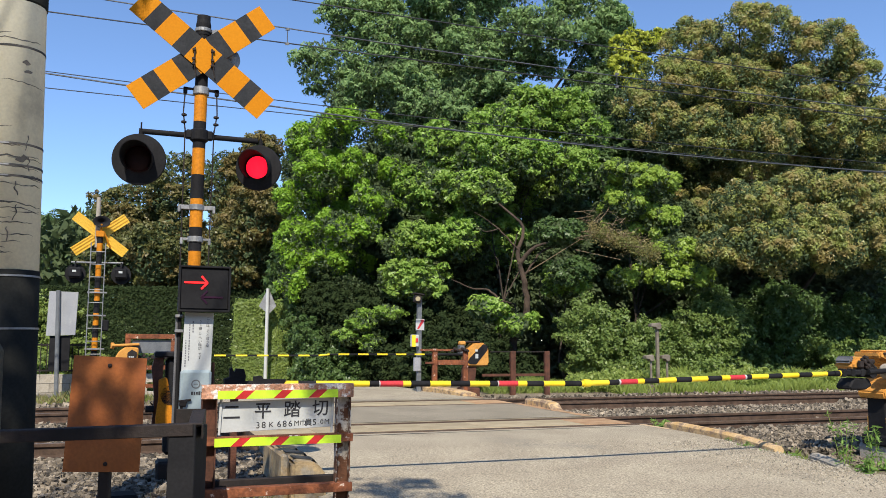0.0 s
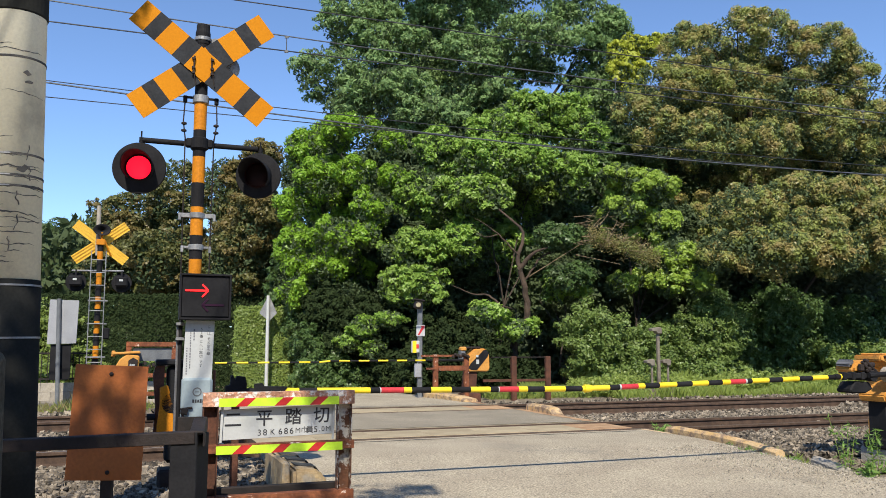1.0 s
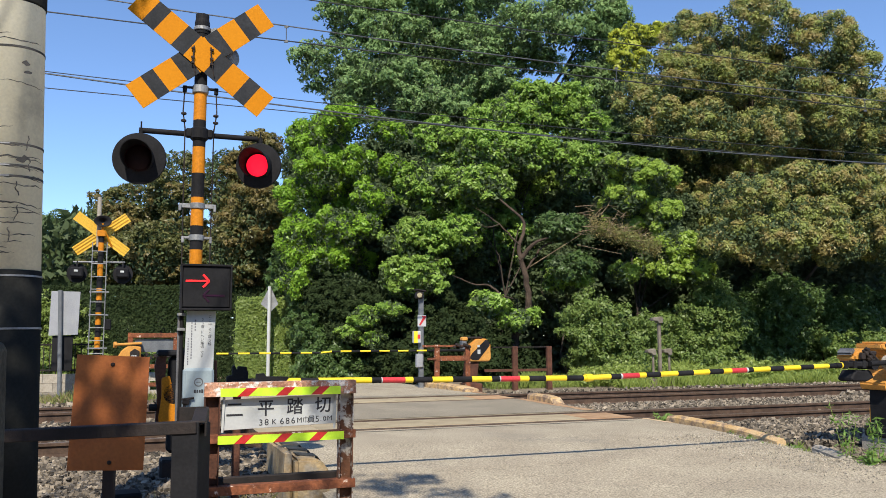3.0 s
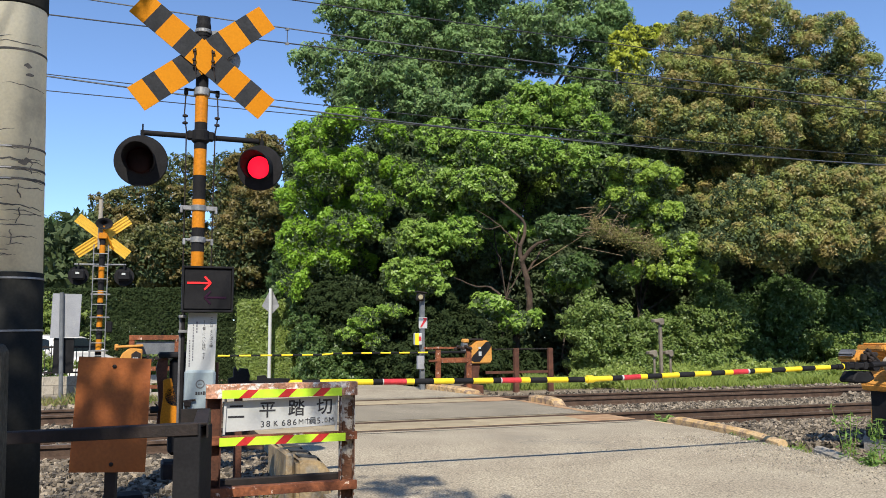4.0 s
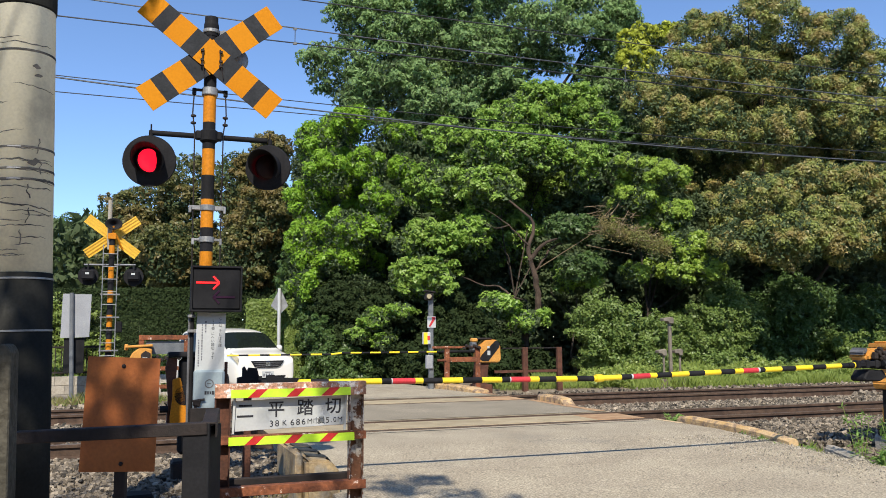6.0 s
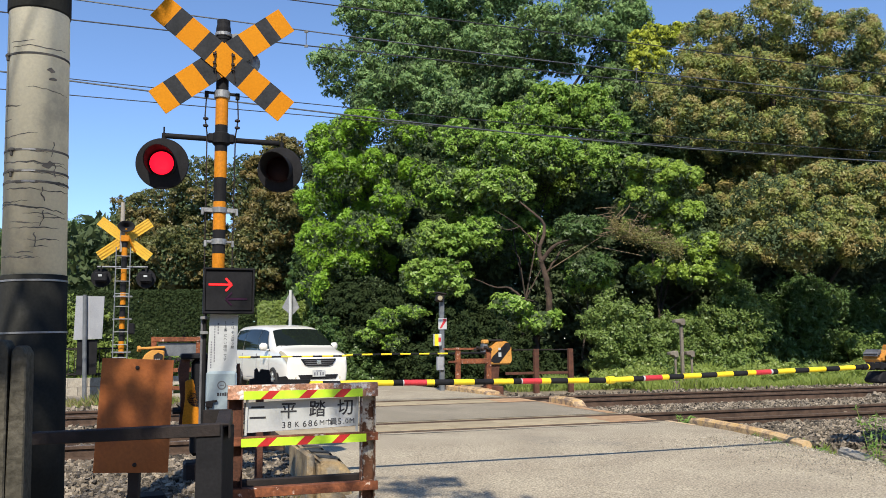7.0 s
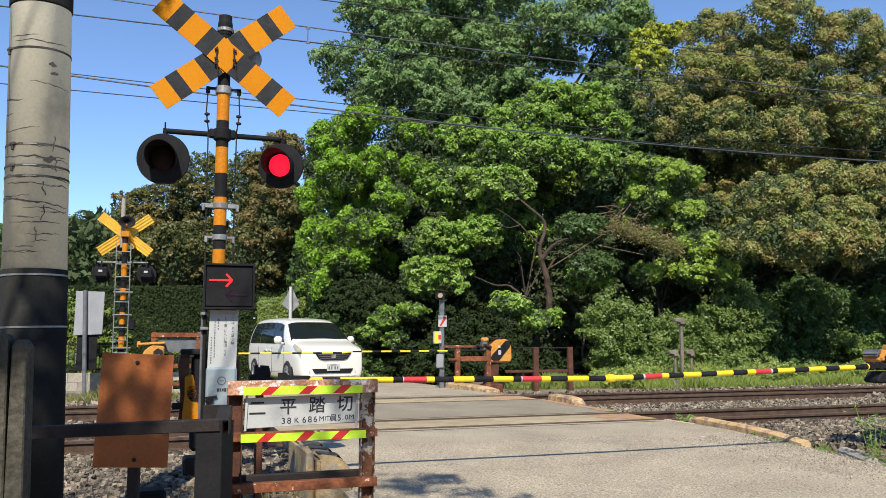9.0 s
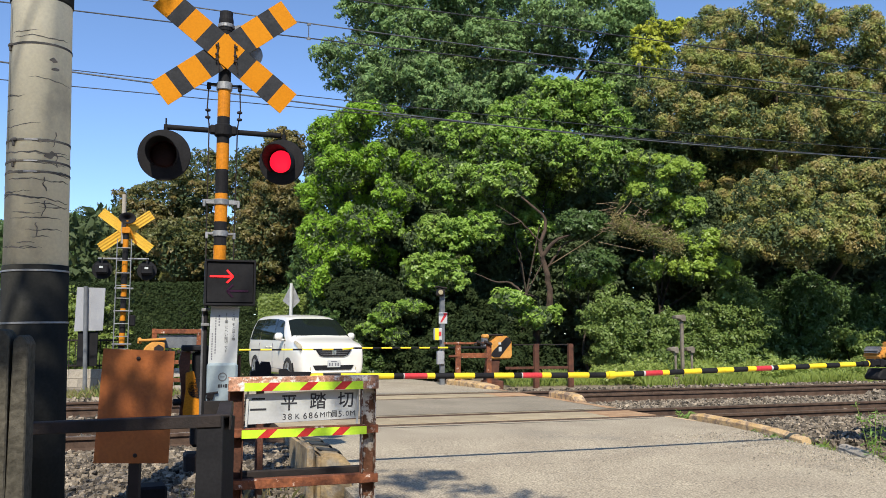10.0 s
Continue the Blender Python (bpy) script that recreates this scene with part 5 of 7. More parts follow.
def build_van():
    van = thing("minivan", pose(-26, 38.6, -0.5, 0, 0, -38), "white minivan with dark tinted windows arriving at the crossing", "van")
    bm = bmesh.new()
    rows = []
    for x in VX:
        h = van_half(x)
        ring = h + [(-y, z) for y, z in h[-2:0:-1]]
        rows.append([bm.verts.new((x, y, z)) for y, z in ring])
    k = len(rows[0])
    for a, b in zip(rows, rows[1:]):
        for i in range(k):
            bm.faces.new((a[i], a[(i + 1) % k], b[(i + 1) % k], b[i]))
    bm.faces.new(rows[0])
    bm.faces.new(rows[-1][::-1])
    body = part("body", bm, M["paint_white"], van, "white painted body", smooth=True)
    sub = body.modifiers.new("round", "SUBSURF")
    sub.levels = sub.render_levels = 2

    def pane(name, pts, material="tint", label=""):
        bm = skin(pts)
        return part(name, bm, M[material], van, label, smooth=True)

    for side in (-1, 1):
        for x0, x1, front in ((0.135, 1.2, True), (-1.03, 0.11, False), (-2.0, -1.06, False)):
            pts = []
            for j in range(7):
                v = 0.06 + 0.84 * j / 6
                hi = x1 - (0.62 * v if front else 0.0)
                lo = x0 + (0.16 * v if x0 < -1.5 else 0.0)
                row = []
                for i in range(9):
                    p = van_side(lo + (hi - lo) * i / 8, v, 0.006)
                    row.append((p.x, p.y * side, p.z))
                pts.append(row)
            pane("side_window", pts, "tint", "dark tinted side window")
        # head lamp round the corner of the nose
        pts = []
        for j in range(5):
            row = []
            for i in range(9):
                x = 2.235 - 0.40 * i / 8
                zt, w, r, _ = van_at(x)
                z1 = zt - 0.012
                z0 = z1 - 0.145 + 0.085 * i / 8
                k = j / 4
                row.append((x + 0.028, (w * (1.0 - 0.05 * k * k) + 0.014) * side, z0 + (z1 - z0) * k))
            pts.append(row)
        pane("head_lamp", pts, "lamp_glass", "clear yellowed head lamp")
        bm = bmesh.new()
        box(bm, (0, 0, 0), (0.14, 0.20, 0.19), bevel=0.05)
        bmesh.ops.transform(bm, matrix=pose(1.02, side * 0.965, 1.13, 0, 0, side * 8), verts=bm.verts)
        box(bm, (1.02, side * 0.865, 1.05), (0.08, 0.12, 0.05), bevel=0.015)
        part("wing_mirror", bm, M["paint_white"], van, smooth=True)
        for x in (-0.05, 0.30):
            bm = bmesh.new()
            box(bm, (x - 0.35, side * 0.858, 0.86), (0.20, 0.03, 0.035), bevel=0.01)
            part("door_handle", bm, M["paint_white"], van)
        bm = bmesh.new()
        for x in (1.12, 0.13, -1.06):
            box(bm, (x, side * 0.846, 0.62), (0.010, 0.014, 0.66))
        box(bm, (-0.1, side * 0.850, 0.33), (2.0, 0.012, 0.012))
        part("door_seam", bm, M["grey_ink"], van)
        bm = bmesh.new()
        rod(bm, (2.225, side * 0.56, 0.37), (2.285, side * 0.54, 0.37), 0.05, None, 16)
        part("fog_lamp", bm, M["lamp_glass"], van)
        for x in (1.42, -1.43):
            bm = bmesh.new()
            prism(bm, [(x + 0.39 * math.cos(radians(t)), 0.34 + 0.39 * math.sin(radians(t))) for t in range(-22, 203, 9)], 0.02, Matrix.Translation((0, side * 0.838 - 0.005 * (1 + side), 0)))
            part("wheel_arch", bm, M["black"], van)
    pts = []
    for j in range(9):
        x = 1.42 - 0.62 * j / 8
        zt, w, r, _ = van_at(x)
        pts.append([(x + 0.012, r * 0.97 * (i / 6 - 1), zt + 0.014 - 0.05 * abs(i / 6 - 1) ** 5) for i in range(13)])
    pane("windscreen", pts, "tint", "dark sloping windscreen")
    bm = bmesh.new()
    for j in (0.0, 1.0):
        rod(bm, (1.44, -0.66 * j, 1.125), (1.43, 0.66 - 0.66 * j, 1.125), 0.012, None, 6)
    part("wiper", bm, M["black"], van)
    bm = bmesh.new()
    prism(bm, [(-0.46, 0.835), (0.46, 0.835), (0.36, 0.69), (0.26, 0.655), (-0.26, 0.655), (-0.36, 0.69)], 0.03, pose(2.30, 0, 0.0, 0, 0, 90) @ Matrix.Translation((0, -0.025, 0)))
    grille = part("grille", bm, M["black"], van, "dark mesh grille")
    bm = bmesh.new()
    for z in (0.70, 0.745, 0.79):
        box(bm, (2.327, 0, z), (0.008, 0.66 + (z - 0.7) * 1.4, 0.012))
    part("grille_bar", bm, M["slate_trim"], grille)
    bm = bmesh.new()
    box(bm, (2.335, 0, 0.757), (0.014, 0.125, 0.105), bevel=0.012)
    part("emblem", bm, M["chrome"], grille, "plain chrome emblem")
    bm = bmesh.new()
    prism(bm, [(-0.52, 0.45), (0.52, 0.45), (0.45, 0.34), (-0.45, 0.34)], 0.03, pose(2.30, 0, 0.0, 0, 0, 90) @ Matrix.Translation((0, -0.015, 0)))
    part("lower_intake", bm, M["black"], van)
    bm = bmesh.new()
    box(bm, (2.30, 0, 0.285), (0.10, 1.16, 0.05), bevel=0.02)
    part("front_lip", bm, M["paint_white"], van)
    bm = bmesh.new()
    box(bm, (2.335, 0, 0.485), (0.012, 0.33, 0.165), bevel=0.003)
    plate = part("number_plate", bm, M["white"], van, "white plate with green bars")
    bm = bmesh.new()
    for i in range(4):
        box(bm, (2.343, -0.11 + 0.065 * i + (0.02 if i > 1 else 0), 0.47), (0.003, 0.035, 0.075))
    box(bm, (2.343, 0, 0.54), (0.003, 0.15, 0.022))
    part("plate_bar", bm, M["grey_ink"], plate)
    bm = bmesh.new()
    box(bm, (-2.30, 0, 1.35), (0.02, 1.1, 0.36), bevel=0.01)
    part("rear_window", bm, M["tint"], van)
    wheels = []
    for x in (1.42, -1.43):
        for side in (-1, 1):
            hub = new("wheel")
            hub.parent = van
            hub.matrix_basis = pose(x, side * 0.76, 0.315)
            turn = Matrix.Rotation(radians(90 * -side), 4, "X")
            bm = bmesh.new()
            revolve(bm, [(0.20, -0.10), (0.30, -0.10), (0.315, -0.07), (0.315, 0.08), (0.30, 0.105), (0.21, 0.11), (0.20, 0.07)], turn, 32, caps=False)
            part("tyre", bm, M["tyre"], hub, smooth=True)
            bm = bmesh.new()
            revolve(bm, [(0.21, 0.06), (0.21, 0.105), (0.195, 0.10), (0.19, 0.06)], turn, 32, caps=False)
            revolve(bm, [(0.055, 0.06), (0.05, 0.10), (0.02, 0.105)], turn, 16)
            for i in range(7):
                m = turn @ Matrix.Rotation(2 * math.pi * i / 7, 4, "Z")
                r2 = bmesh.ops.create_cube(bm, size=1.0, matrix=m @ Matrix.Translation((0.12, 0, 0.085)) @ Matrix.Diagonal((0.16, 0.045, 0.025, 1)))
            part("rim", bm, M["alloy"], hub, "silver alloy rim")
            bm = bmesh.new()
            revolve(bm, [(0.20, 0.02), (0.02, 0.025)], turn, 24)
            part("brake_disc", bm, M["black"], hub)
            wheels.append((hub, x, side * 0.76))
    return van, wheels


VAN, WHEELS = build_van()


# ---------- ballast stones ----------
WEDGE = (np.array([(math.cos(t), math.sin(t), h) for h in (-0.75, 0.75) for t in (0.3, 2.4, 4.5)], float),
         ((0, 2, 1), (3, 4, 5), (0, 1, 4, 3), (1, 2, 5, 4), (2, 0, 3, 5)))
BLOCK = (np.array([(x, y, z) for x in (-0.85, 0.85) for y in (-0.85, 0.85) for z in (-0.7, 0.7)], float),
         ((0, 1, 3, 2), (4, 6, 7, 5), (0, 4, 5, 1), (2, 3, 7, 6), (0, 2, 6, 4), (1, 5, 7, 3)))


def stones(name, spots, label, material, lift=0.0, lay=None, shape=WEDGE):
    """spots: (a0, a1, s0, s1, count, size, heaped height); one mesh of broken stones."""
    rng = np.random.default_rng(len(spots) * 7 + 1)
    vs = []
    form, sides = shape
    nv = len(form)
    for a0, a1, s0, s1, count, size, *heap in spots:
        a = rng.uniform(a0, a1, count)
        s = rng.uniform(s0, s1, count)
        if lay:
            a, s = lay(rng, a, s)
        z = np.array([wild_height(p, q) for p, q in zip(a, s)]) + rng.uniform(0.25, 1.3, count) * size + sum(heap) + lift
        v = form[None] * rng.uniform(0.4, 0.78, (count, 1, 3)) * size + rng.normal(0, 0.13, (count, nv, 3)) * size
        v[..., 2] *= 0.85
        th = rng.uniform(0, 2 * np.pi, count)
        ph = rng.uniform(-1.5, 1.5, count)
        c, d, e, g = np.cos(th), np.sin(th), np.cos(ph), np.sin(ph)
        x, y, w = v[..., 0], v[..., 1], v[..., 2]
        y, w = y * e[:, None] - w * g[:, None], y * g[:, None] + w * e[:, None]
        x, y = x * c[:, None] - y * d[:, None], x * d[:, None] + y * c[:, None]
        px, py = a * U.x + s * N.x, a * U.y + s * N.y
        vs.append(np.stack((x + px[:, None], y + py[:, None], w + z[:, None]), -1))
    v = np.concatenate(vs)
    k = len(v)
    flat = np.array([i for f in sides for i in f], np.int32)
    first = np.array([sum(len(f) for f in sides[:i]) for i in range(len(sides))], np.int32)
    step = np.arange(k, dtype=np.int32)[:, None]
    loops = (step * nv + flat[None]).reshape(-1)
    starts = (step * len(flat) + first[None]).reshape(-1)
    me = bpy.data.meshes.new(name)
    me.vertices.add(k * nv)
    me.vertices.foreach_set("co", v.reshape(-1))
    me.loops.add(len(loops))
    me.loops.foreach_set("vertex_index", loops)
    me.polygons.add(k * len(sides))
    me.polygons.foreach_set("loop_start", starts)
    me.update(calc_edges=True)
    me.shade_flat()
    me.materials.append(material)
    return tagged(new(name, me), label, "ballast", "", "stuff")


stones("track_ballast", [(-3.6, 1.42, 5.4, 9.9, 22500, 0.043)], "grey-brown broken stone ballast beside the near track", M["stone"], shape=BLOCK)
stones("track_ballast", [(-6, -3.6, 6.4, 9.9, 4500, 0.052), (6.9, 11.0, 7.0, 9.9, 9000, 0.048), (6.95, 10.5, 7.5, 9.75, 6000, 0.050, 0.07), (11, 20, 8.0, 9.9, 3000, 0.085),
                         (-8, 1.2, 11.15, 13.75, 6000, 0.058), (6.9, 14, 11.15, 13.75, 9000, 0.053), (14, 22, 11.15, 13.75, 2200, 0.095),
                         (-8, 1.2, 15.0, 16.9, 2800, 0.07), (6.75, 20, 15.0, 16.8, 6000, 0.06), (-5, 1.2, 10.05, 10.95, 1200, 0.075), (6.8, 20, 10.05, 10.95, 2600, 0.056), (6.8, 20, 13.9, 14.85, 2000, 0.06)],
       "grey-brown broken stone ballast round the rails", M["stone"])


def roadside(rng, a, s):
    """Loose chippings gather towards the right edge of the road."""
    edge = np.array([road_right(q) for q in s])
    return edge - np.abs(rng.normal(0, 0.6, len(a))) + 0.05, s


M["chips"] = mat("pale_chippings", (0.26, 0.23, 0.18), (0.42, 0.38, 0.31), 9, 0.9, island=0.5)
stones("loose_chippings", [(6, 7, 4.8, 8.6, 3800, 0.0105)], "pale loose chippings at the road edge", M["chips"], 0.157, roadside)
# ---------- trees and shrubs ----------
def leaf_mesh(name, pts, nrm, size, material, rng, wide=0.55, droop=0.0, corners=3, ruffle=0.62):
    """One mesh of separate folded leaves at pts, facing about nrm."""
    k = len(pts)
    nrm = nrm + rng.normal(0, ruffle, (k, 3))
    nrm /= np.linalg.norm(nrm, axis=1)[:, None]
    ax = rng.normal(0, 1, (k, 3))
    ax[:, 2] -= droop
    ax -= nrm * (ax * nrm).sum(1)[:, None]
    ax /= np.linalg.norm(ax, axis=1)[:, None] + 1e-9
    sd = np.cross(nrm, ax)
    ln = (size * rng.uniform(0.6, 1.35, k))[:, None]
    if corners == 3:
        v = np.stack((pts - ax * ln * 0.45 - sd * ln * wide * 0.45, pts - ax * ln * 0.35 + sd * ln * wide * 0.55, pts + ax * ln * 0.6 - nrm * ln * 0.1), 1)
    else:
        v = np.stack((pts - ax * ln * 0.5, pts + sd * ln * wide * 0.5 - nrm * ln * 0.10, pts + ax * ln * 0.5 - nrm * ln * 0.12, pts - sd * ln * wide * 0.5 - nrm * ln * 0.10), 1)
    n = corners
    me = bpy.data.meshes.new(name)
    me.vertices.add(k * n)
    me.vertices.foreach_set("co", v.reshape(-1))
    me.loops.add(k * n)
    me.loops.foreach_set("vertex_index", np.arange(k * n, dtype=np.int32))
    me.polygons.add(k)
    me.polygons.foreach_set("loop_start", np.arange(0, k * n, n, dtype=np.int32))
    me.update(calc_edges=True)
    me.shade_flat()
    me.materials.append(material)
    return me


def lobe_points(rng, lobes, count, shell=0.2, puffy=False):
    """Points on the upper and outer skins of ball-like clumps, with their normals."""
    lobes = np.array(lobes)
    w = lobes[:, 3] * lobes[:, 3]
    pick = rng.choice(len(lobes), count, p=w / w.sum())
    d = rng.normal(0, 1, (count, 3))
    d[:, 2] = d[:, 2] * 0.85 + 0.42
    d /= np.linalg.norm(d, axis=1)[:, None]
    if puffy:
        # full round clumps, thinner below
        r = 1 - np.abs(rng.normal(0, 0.24, count))
        up = 0.85 + 0.3 * np.sin(d[:, 0] * 6 + pick) * np.sin(d[:, 1] * 6 + pick * 2) * np.sin(d[:, 2] * 6 + pick * 3)
        p = lobes[pick, :3] + d * (r * up)[:, None] * lobes[pick][:, [3, 3, 4]]
        return p, d + np.array((0, -0.1, 0.25))
    # each clump carries a dozen smaller tufts
    per = 10
    tuft = rng.normal(0, 1, (len(lobes), per, 3))
    tuft[:, :, 2] = tuft[:, :, 2] * 0.9 + 0.3
    tuft /= np.linalg.norm(tuft, axis=2)[:, :, None]
    tuft *= rng.uniform(0.6, 1.08, (len(lobes), per, 1))
    mine = tuft[pick, rng.integers(0, per, count)]
    r = 0.38 * (1 - np.abs(rng.normal(0, shell * 1.2, count)))
    p = lobes[pick, :3] + (mine + d * r[:, None]) * lobes[pick][:, [3, 3, 4]]
    nrm = d * 0.8 + mine * 0.5 + np.array((0, -0.15, 0.35))
    return p, nrm


def crown_lobes(rng, c, radii, n, small, flat=0.75, inner=0.25, even=False):
    """Clumps spread through an ellipsoid, most near its skin."""
    out = []
    for i in range(n):
        d = rng.normal(0, 1, 3)
        d[1] -= 0.5
        d[2] = d[2] * 0.9 + 0.2
        d /= np.linalg.norm(d)
        r = rng.uniform(inner, 0.5) if rng.random() < 0.2 else rng.uniform(0.82, 1.03)
        q = small * rng.uniform(0.6, 1.4)
        if even:
            r, q = rng.uniform(0.78, 1.05), small * rng.uniform(0.6, 1.35)
        p = np.array(c) + d * np.maximum(np.array(radii) - q * 0.7, 0.1) * r
        out.append((*p, q, q * flat))
    return out


def limbs(bm, rng, foot, fork, tips, r):
    """Tapered, bent trunk from foot to fork and limbs from there to the tips."""
    foot, fork = Vector(foot), Vector(fork)
    mid = foot.lerp(fork, 0.5) + Vector((rng.normal(0, 0.1), rng.normal(0, 0.1), 0))
    rod(bm, foot, mid, r * 1.15, r * 0.95, 9)
    rod(bm, mid, fork, r * 0.95, r * 0.8, 9)
    for q in tips:
        q = Vector(q)
        k = fork.lerp(q, 0.45) + Vector((rng.normal(0, 0.2), rng.normal(0, 0.2), rng.normal(0, 0.15) + 0.15))
        rod(bm, fork - (fork - foot).normalized() * r * 0.5, k, r * 0.55, r * 0.33, 7)
        rod(bm, k, q, r * 0.33, r * 0.08, 6)
        for _ in range(2):
            e = q + Vector((rng.normal(0, 0.5), rng.normal(0, 0.5), rng.normal(0.3, 0.3)))
            rod(bm, k.lerp(q, rng.uniform(0.2, 0.7)), e, r * 0.15, r * 0.05, 5)


def tree(label, seed, foot, fork_z, crowns, count, size, leafs, trunk_r=0.2, small=0.8, nl=40, flat=0.75, wide=0.55, droop=-0.15,
         name="tree", bark="bark", shell=0.2, puffy=False, even=False):
    """A tree on foot; crowns: (x, y, z, rx, ry, rz) in the world."""
    rng = np.random.default_rng(seed)
    ob = thing(name, Matrix.Translation(foot), label, "tree", "trees along the railway")
    foot = np.array(foot)
    lobes, tips = [], []
    for c in crowns:
        cc = np.array(c[:3]) - foot
        k = max(6, int(nl * c[3] * c[5] / sum(q[3] * q[5] for q in crowns)))
        got = crown_lobes(rng, cc, c[3:], k, small, flat, even=even)
        lobes += got
        tips += [(g[0] * 0.85, g[1] + 1.3, g[2] - 0.35) for g in got[: max(3, k // 5)]]
    loose = int(count * (0.02 if puffy else 0.06))
    p, nrm = lobe_points(rng, lobes, count - loose, shell, puffy)
    # loose leaves between the clumps
    room = np.array([c[3] * c[5] for c in crowns])
    pick = rng.choice(len(crowns), loose, p=room / room.sum())
    d = rng.normal(0, 1, (loose, 3))
    d[:, 2] += 0.25
    d /= np.linalg.norm(d, axis=1)[:, None]
    cs = np.array(crowns)[pick]
    p = np.concatenate((p, cs[:, :3] - foot + d * (cs[:, 3:] - small * 0.5) * rng.uniform(0.8, 1.0, loose)[:, None]))
    nrm = np.concatenate((nrm, d + np.array((0, -0.1, 0.3))))
    cr = new("crown", leaf_mesh("crown", p, nrm, size, leafs, rng, wide, droop, 3, 0.45 if puffy else 0.62))
    cr.parent = ob
    # fill leaves in the crown; their dark colour paints its inner shade
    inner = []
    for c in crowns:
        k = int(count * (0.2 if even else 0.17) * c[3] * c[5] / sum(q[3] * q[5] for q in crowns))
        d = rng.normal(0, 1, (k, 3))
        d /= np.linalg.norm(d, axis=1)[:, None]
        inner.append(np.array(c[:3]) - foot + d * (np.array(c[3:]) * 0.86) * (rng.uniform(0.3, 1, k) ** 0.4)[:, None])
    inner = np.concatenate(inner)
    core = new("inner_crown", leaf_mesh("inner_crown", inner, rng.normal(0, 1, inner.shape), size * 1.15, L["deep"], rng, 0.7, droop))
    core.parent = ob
    tagged(core, "fill leaves inside the crown, coloured dark as its shade")
    bm = bmesh.new()
    top = np.mean([l[:3] for l in lobes], 0)
    limbs(bm, rng, (0, 0, -0.3), (top[0] * 0.4, top[1] * 0.4 + 0.9, fork_z), tips[::max(1, len(tips) // 5)][:5], trunk_r)
    part("trunk", bm, M[bark], ob)
    return ob


# bark darkened to look shaded by the crowns, though sun reaches it
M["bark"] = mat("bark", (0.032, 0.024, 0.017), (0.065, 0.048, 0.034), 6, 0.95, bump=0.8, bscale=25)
# lighter copy of the bark, coloured as if lit
M["bark_lit"] = mat("sunlit_bark", (0.042, 0.027, 0.018), (0.082, 0.054, 0.035), 5, 0.9, bump=0.6, bscale=25)
M["twig"] = mat("dry_twig", (0.15, 0.105, 0.06), (0.25, 0.185, 0.105), 8, 0.9)
L = dict(
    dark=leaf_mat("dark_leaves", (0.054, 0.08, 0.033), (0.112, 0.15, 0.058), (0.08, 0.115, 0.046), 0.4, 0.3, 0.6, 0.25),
    # deep: leaf colour darkened to act as shade between the clumps
    deep=leaf_mat("crown_shade_leaves", (0.059, 0.088, 0.039), (0.118, 0.16, 0.072), (0.086, 0.12, 0.055), 0.6, 0.2, 0.75, 0.15),
    # gloom: dark leaf tint that paints the shade below the trees
    gloom=leaf_mat("shade_tinted_leaves", (0.054, 0.078, 0.044), (0.107, 0.14, 0.078), (0.08, 0.11, 0.06), 0.8, 0.2, 0.8, 0.12),
    # near-black leaf colour that stands in for shade on shrubs and hedge
    shade_dark=leaf_mat("shade_dark_leaves", (0.02, 0.034, 0.012), (0.046, 0.068, 0.023), (0.032, 0.05, 0.017), 0.8, 0.2, 0.8, 0.12),
    tall=leaf_mat("tall_leaves", (0.15, 0.25, 0.095), (0.29, 0.415, 0.15), (0.22, 0.33, 0.12), 0.4, 0.36, 0.5, 0.25),
    light=leaf_mat("light_leaves", (0.165, 0.31, 0.028), (0.32, 0.51, 0.045), (0.24, 0.41, 0.036), 0.8),
    centre=leaf_mat("broad_leaves", (0.17, 0.295, 0.045), (0.33, 0.50, 0.085), (0.26, 0.38, 0.072), 0.6),
    bright=leaf_mat("bright_leaves", (0.22, 0.34, 0.045), (0.39, 0.52, 0.09), (0.31, 0.43, 0.065), 0.8),
    olive=leaf_mat("olive_leaves", (0.195, 0.235, 0.06), (0.385, 0.43, 0.115), (0.36, 0.29, 0.105), 2.2),
    yellow=leaf_mat("yellow_leaves", (0.38, 0.44, 0.05), (0.56, 0.58, 0.08), (0.47, 0.50, 0.06), 0.8),
    dusk=leaf_mat("dusky_leaves", (0.10, 0.115, 0.036), (0.20, 0.21, 0.068), (0.22, 0.165, 0.055), 0.9),
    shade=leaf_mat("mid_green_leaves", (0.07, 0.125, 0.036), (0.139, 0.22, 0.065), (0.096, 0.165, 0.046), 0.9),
    dry=leaf_mat("dry_leaves", (0.25, 0.20, 0.08), (0.38, 0.32, 0.13), (0.24, 0.26, 0.08), 2.0),
    grass=leaf_mat("grass_blades", (0.25, 0.33, 0.07), (0.43, 0.52, 0.15), (0.34, 0.42, 0.11), 1.0, 0.5),
    straw=leaf_mat("straw", (0.26, 0.21, 0.10), (0.38, 0.32, 0.16), (0.20, 0.22, 0.07), 1.5),
    weed=leaf_mat("weed_leaves", (0.13, 0.24, 0.045), (0.24, 0.38, 0.09), (0.19, 0.32, 0.07), 5.0),
    ivy=leaf_mat("ivy_leaves", (0.128, 0.195, 0.044), (0.241, 0.325, 0.087), (0.182, 0.26, 0.068), 1.2),
    hedge=leaf_mat("hedge_leaves", (0.161, 0.23, 0.052), (0.268, 0.34, 0.085), (0.214, 0.29, 0.065), 1.5),
)


def ground_at(x, y):
    return wild_height(x * U.x + y * U.y, x * N.x + y * N.y)


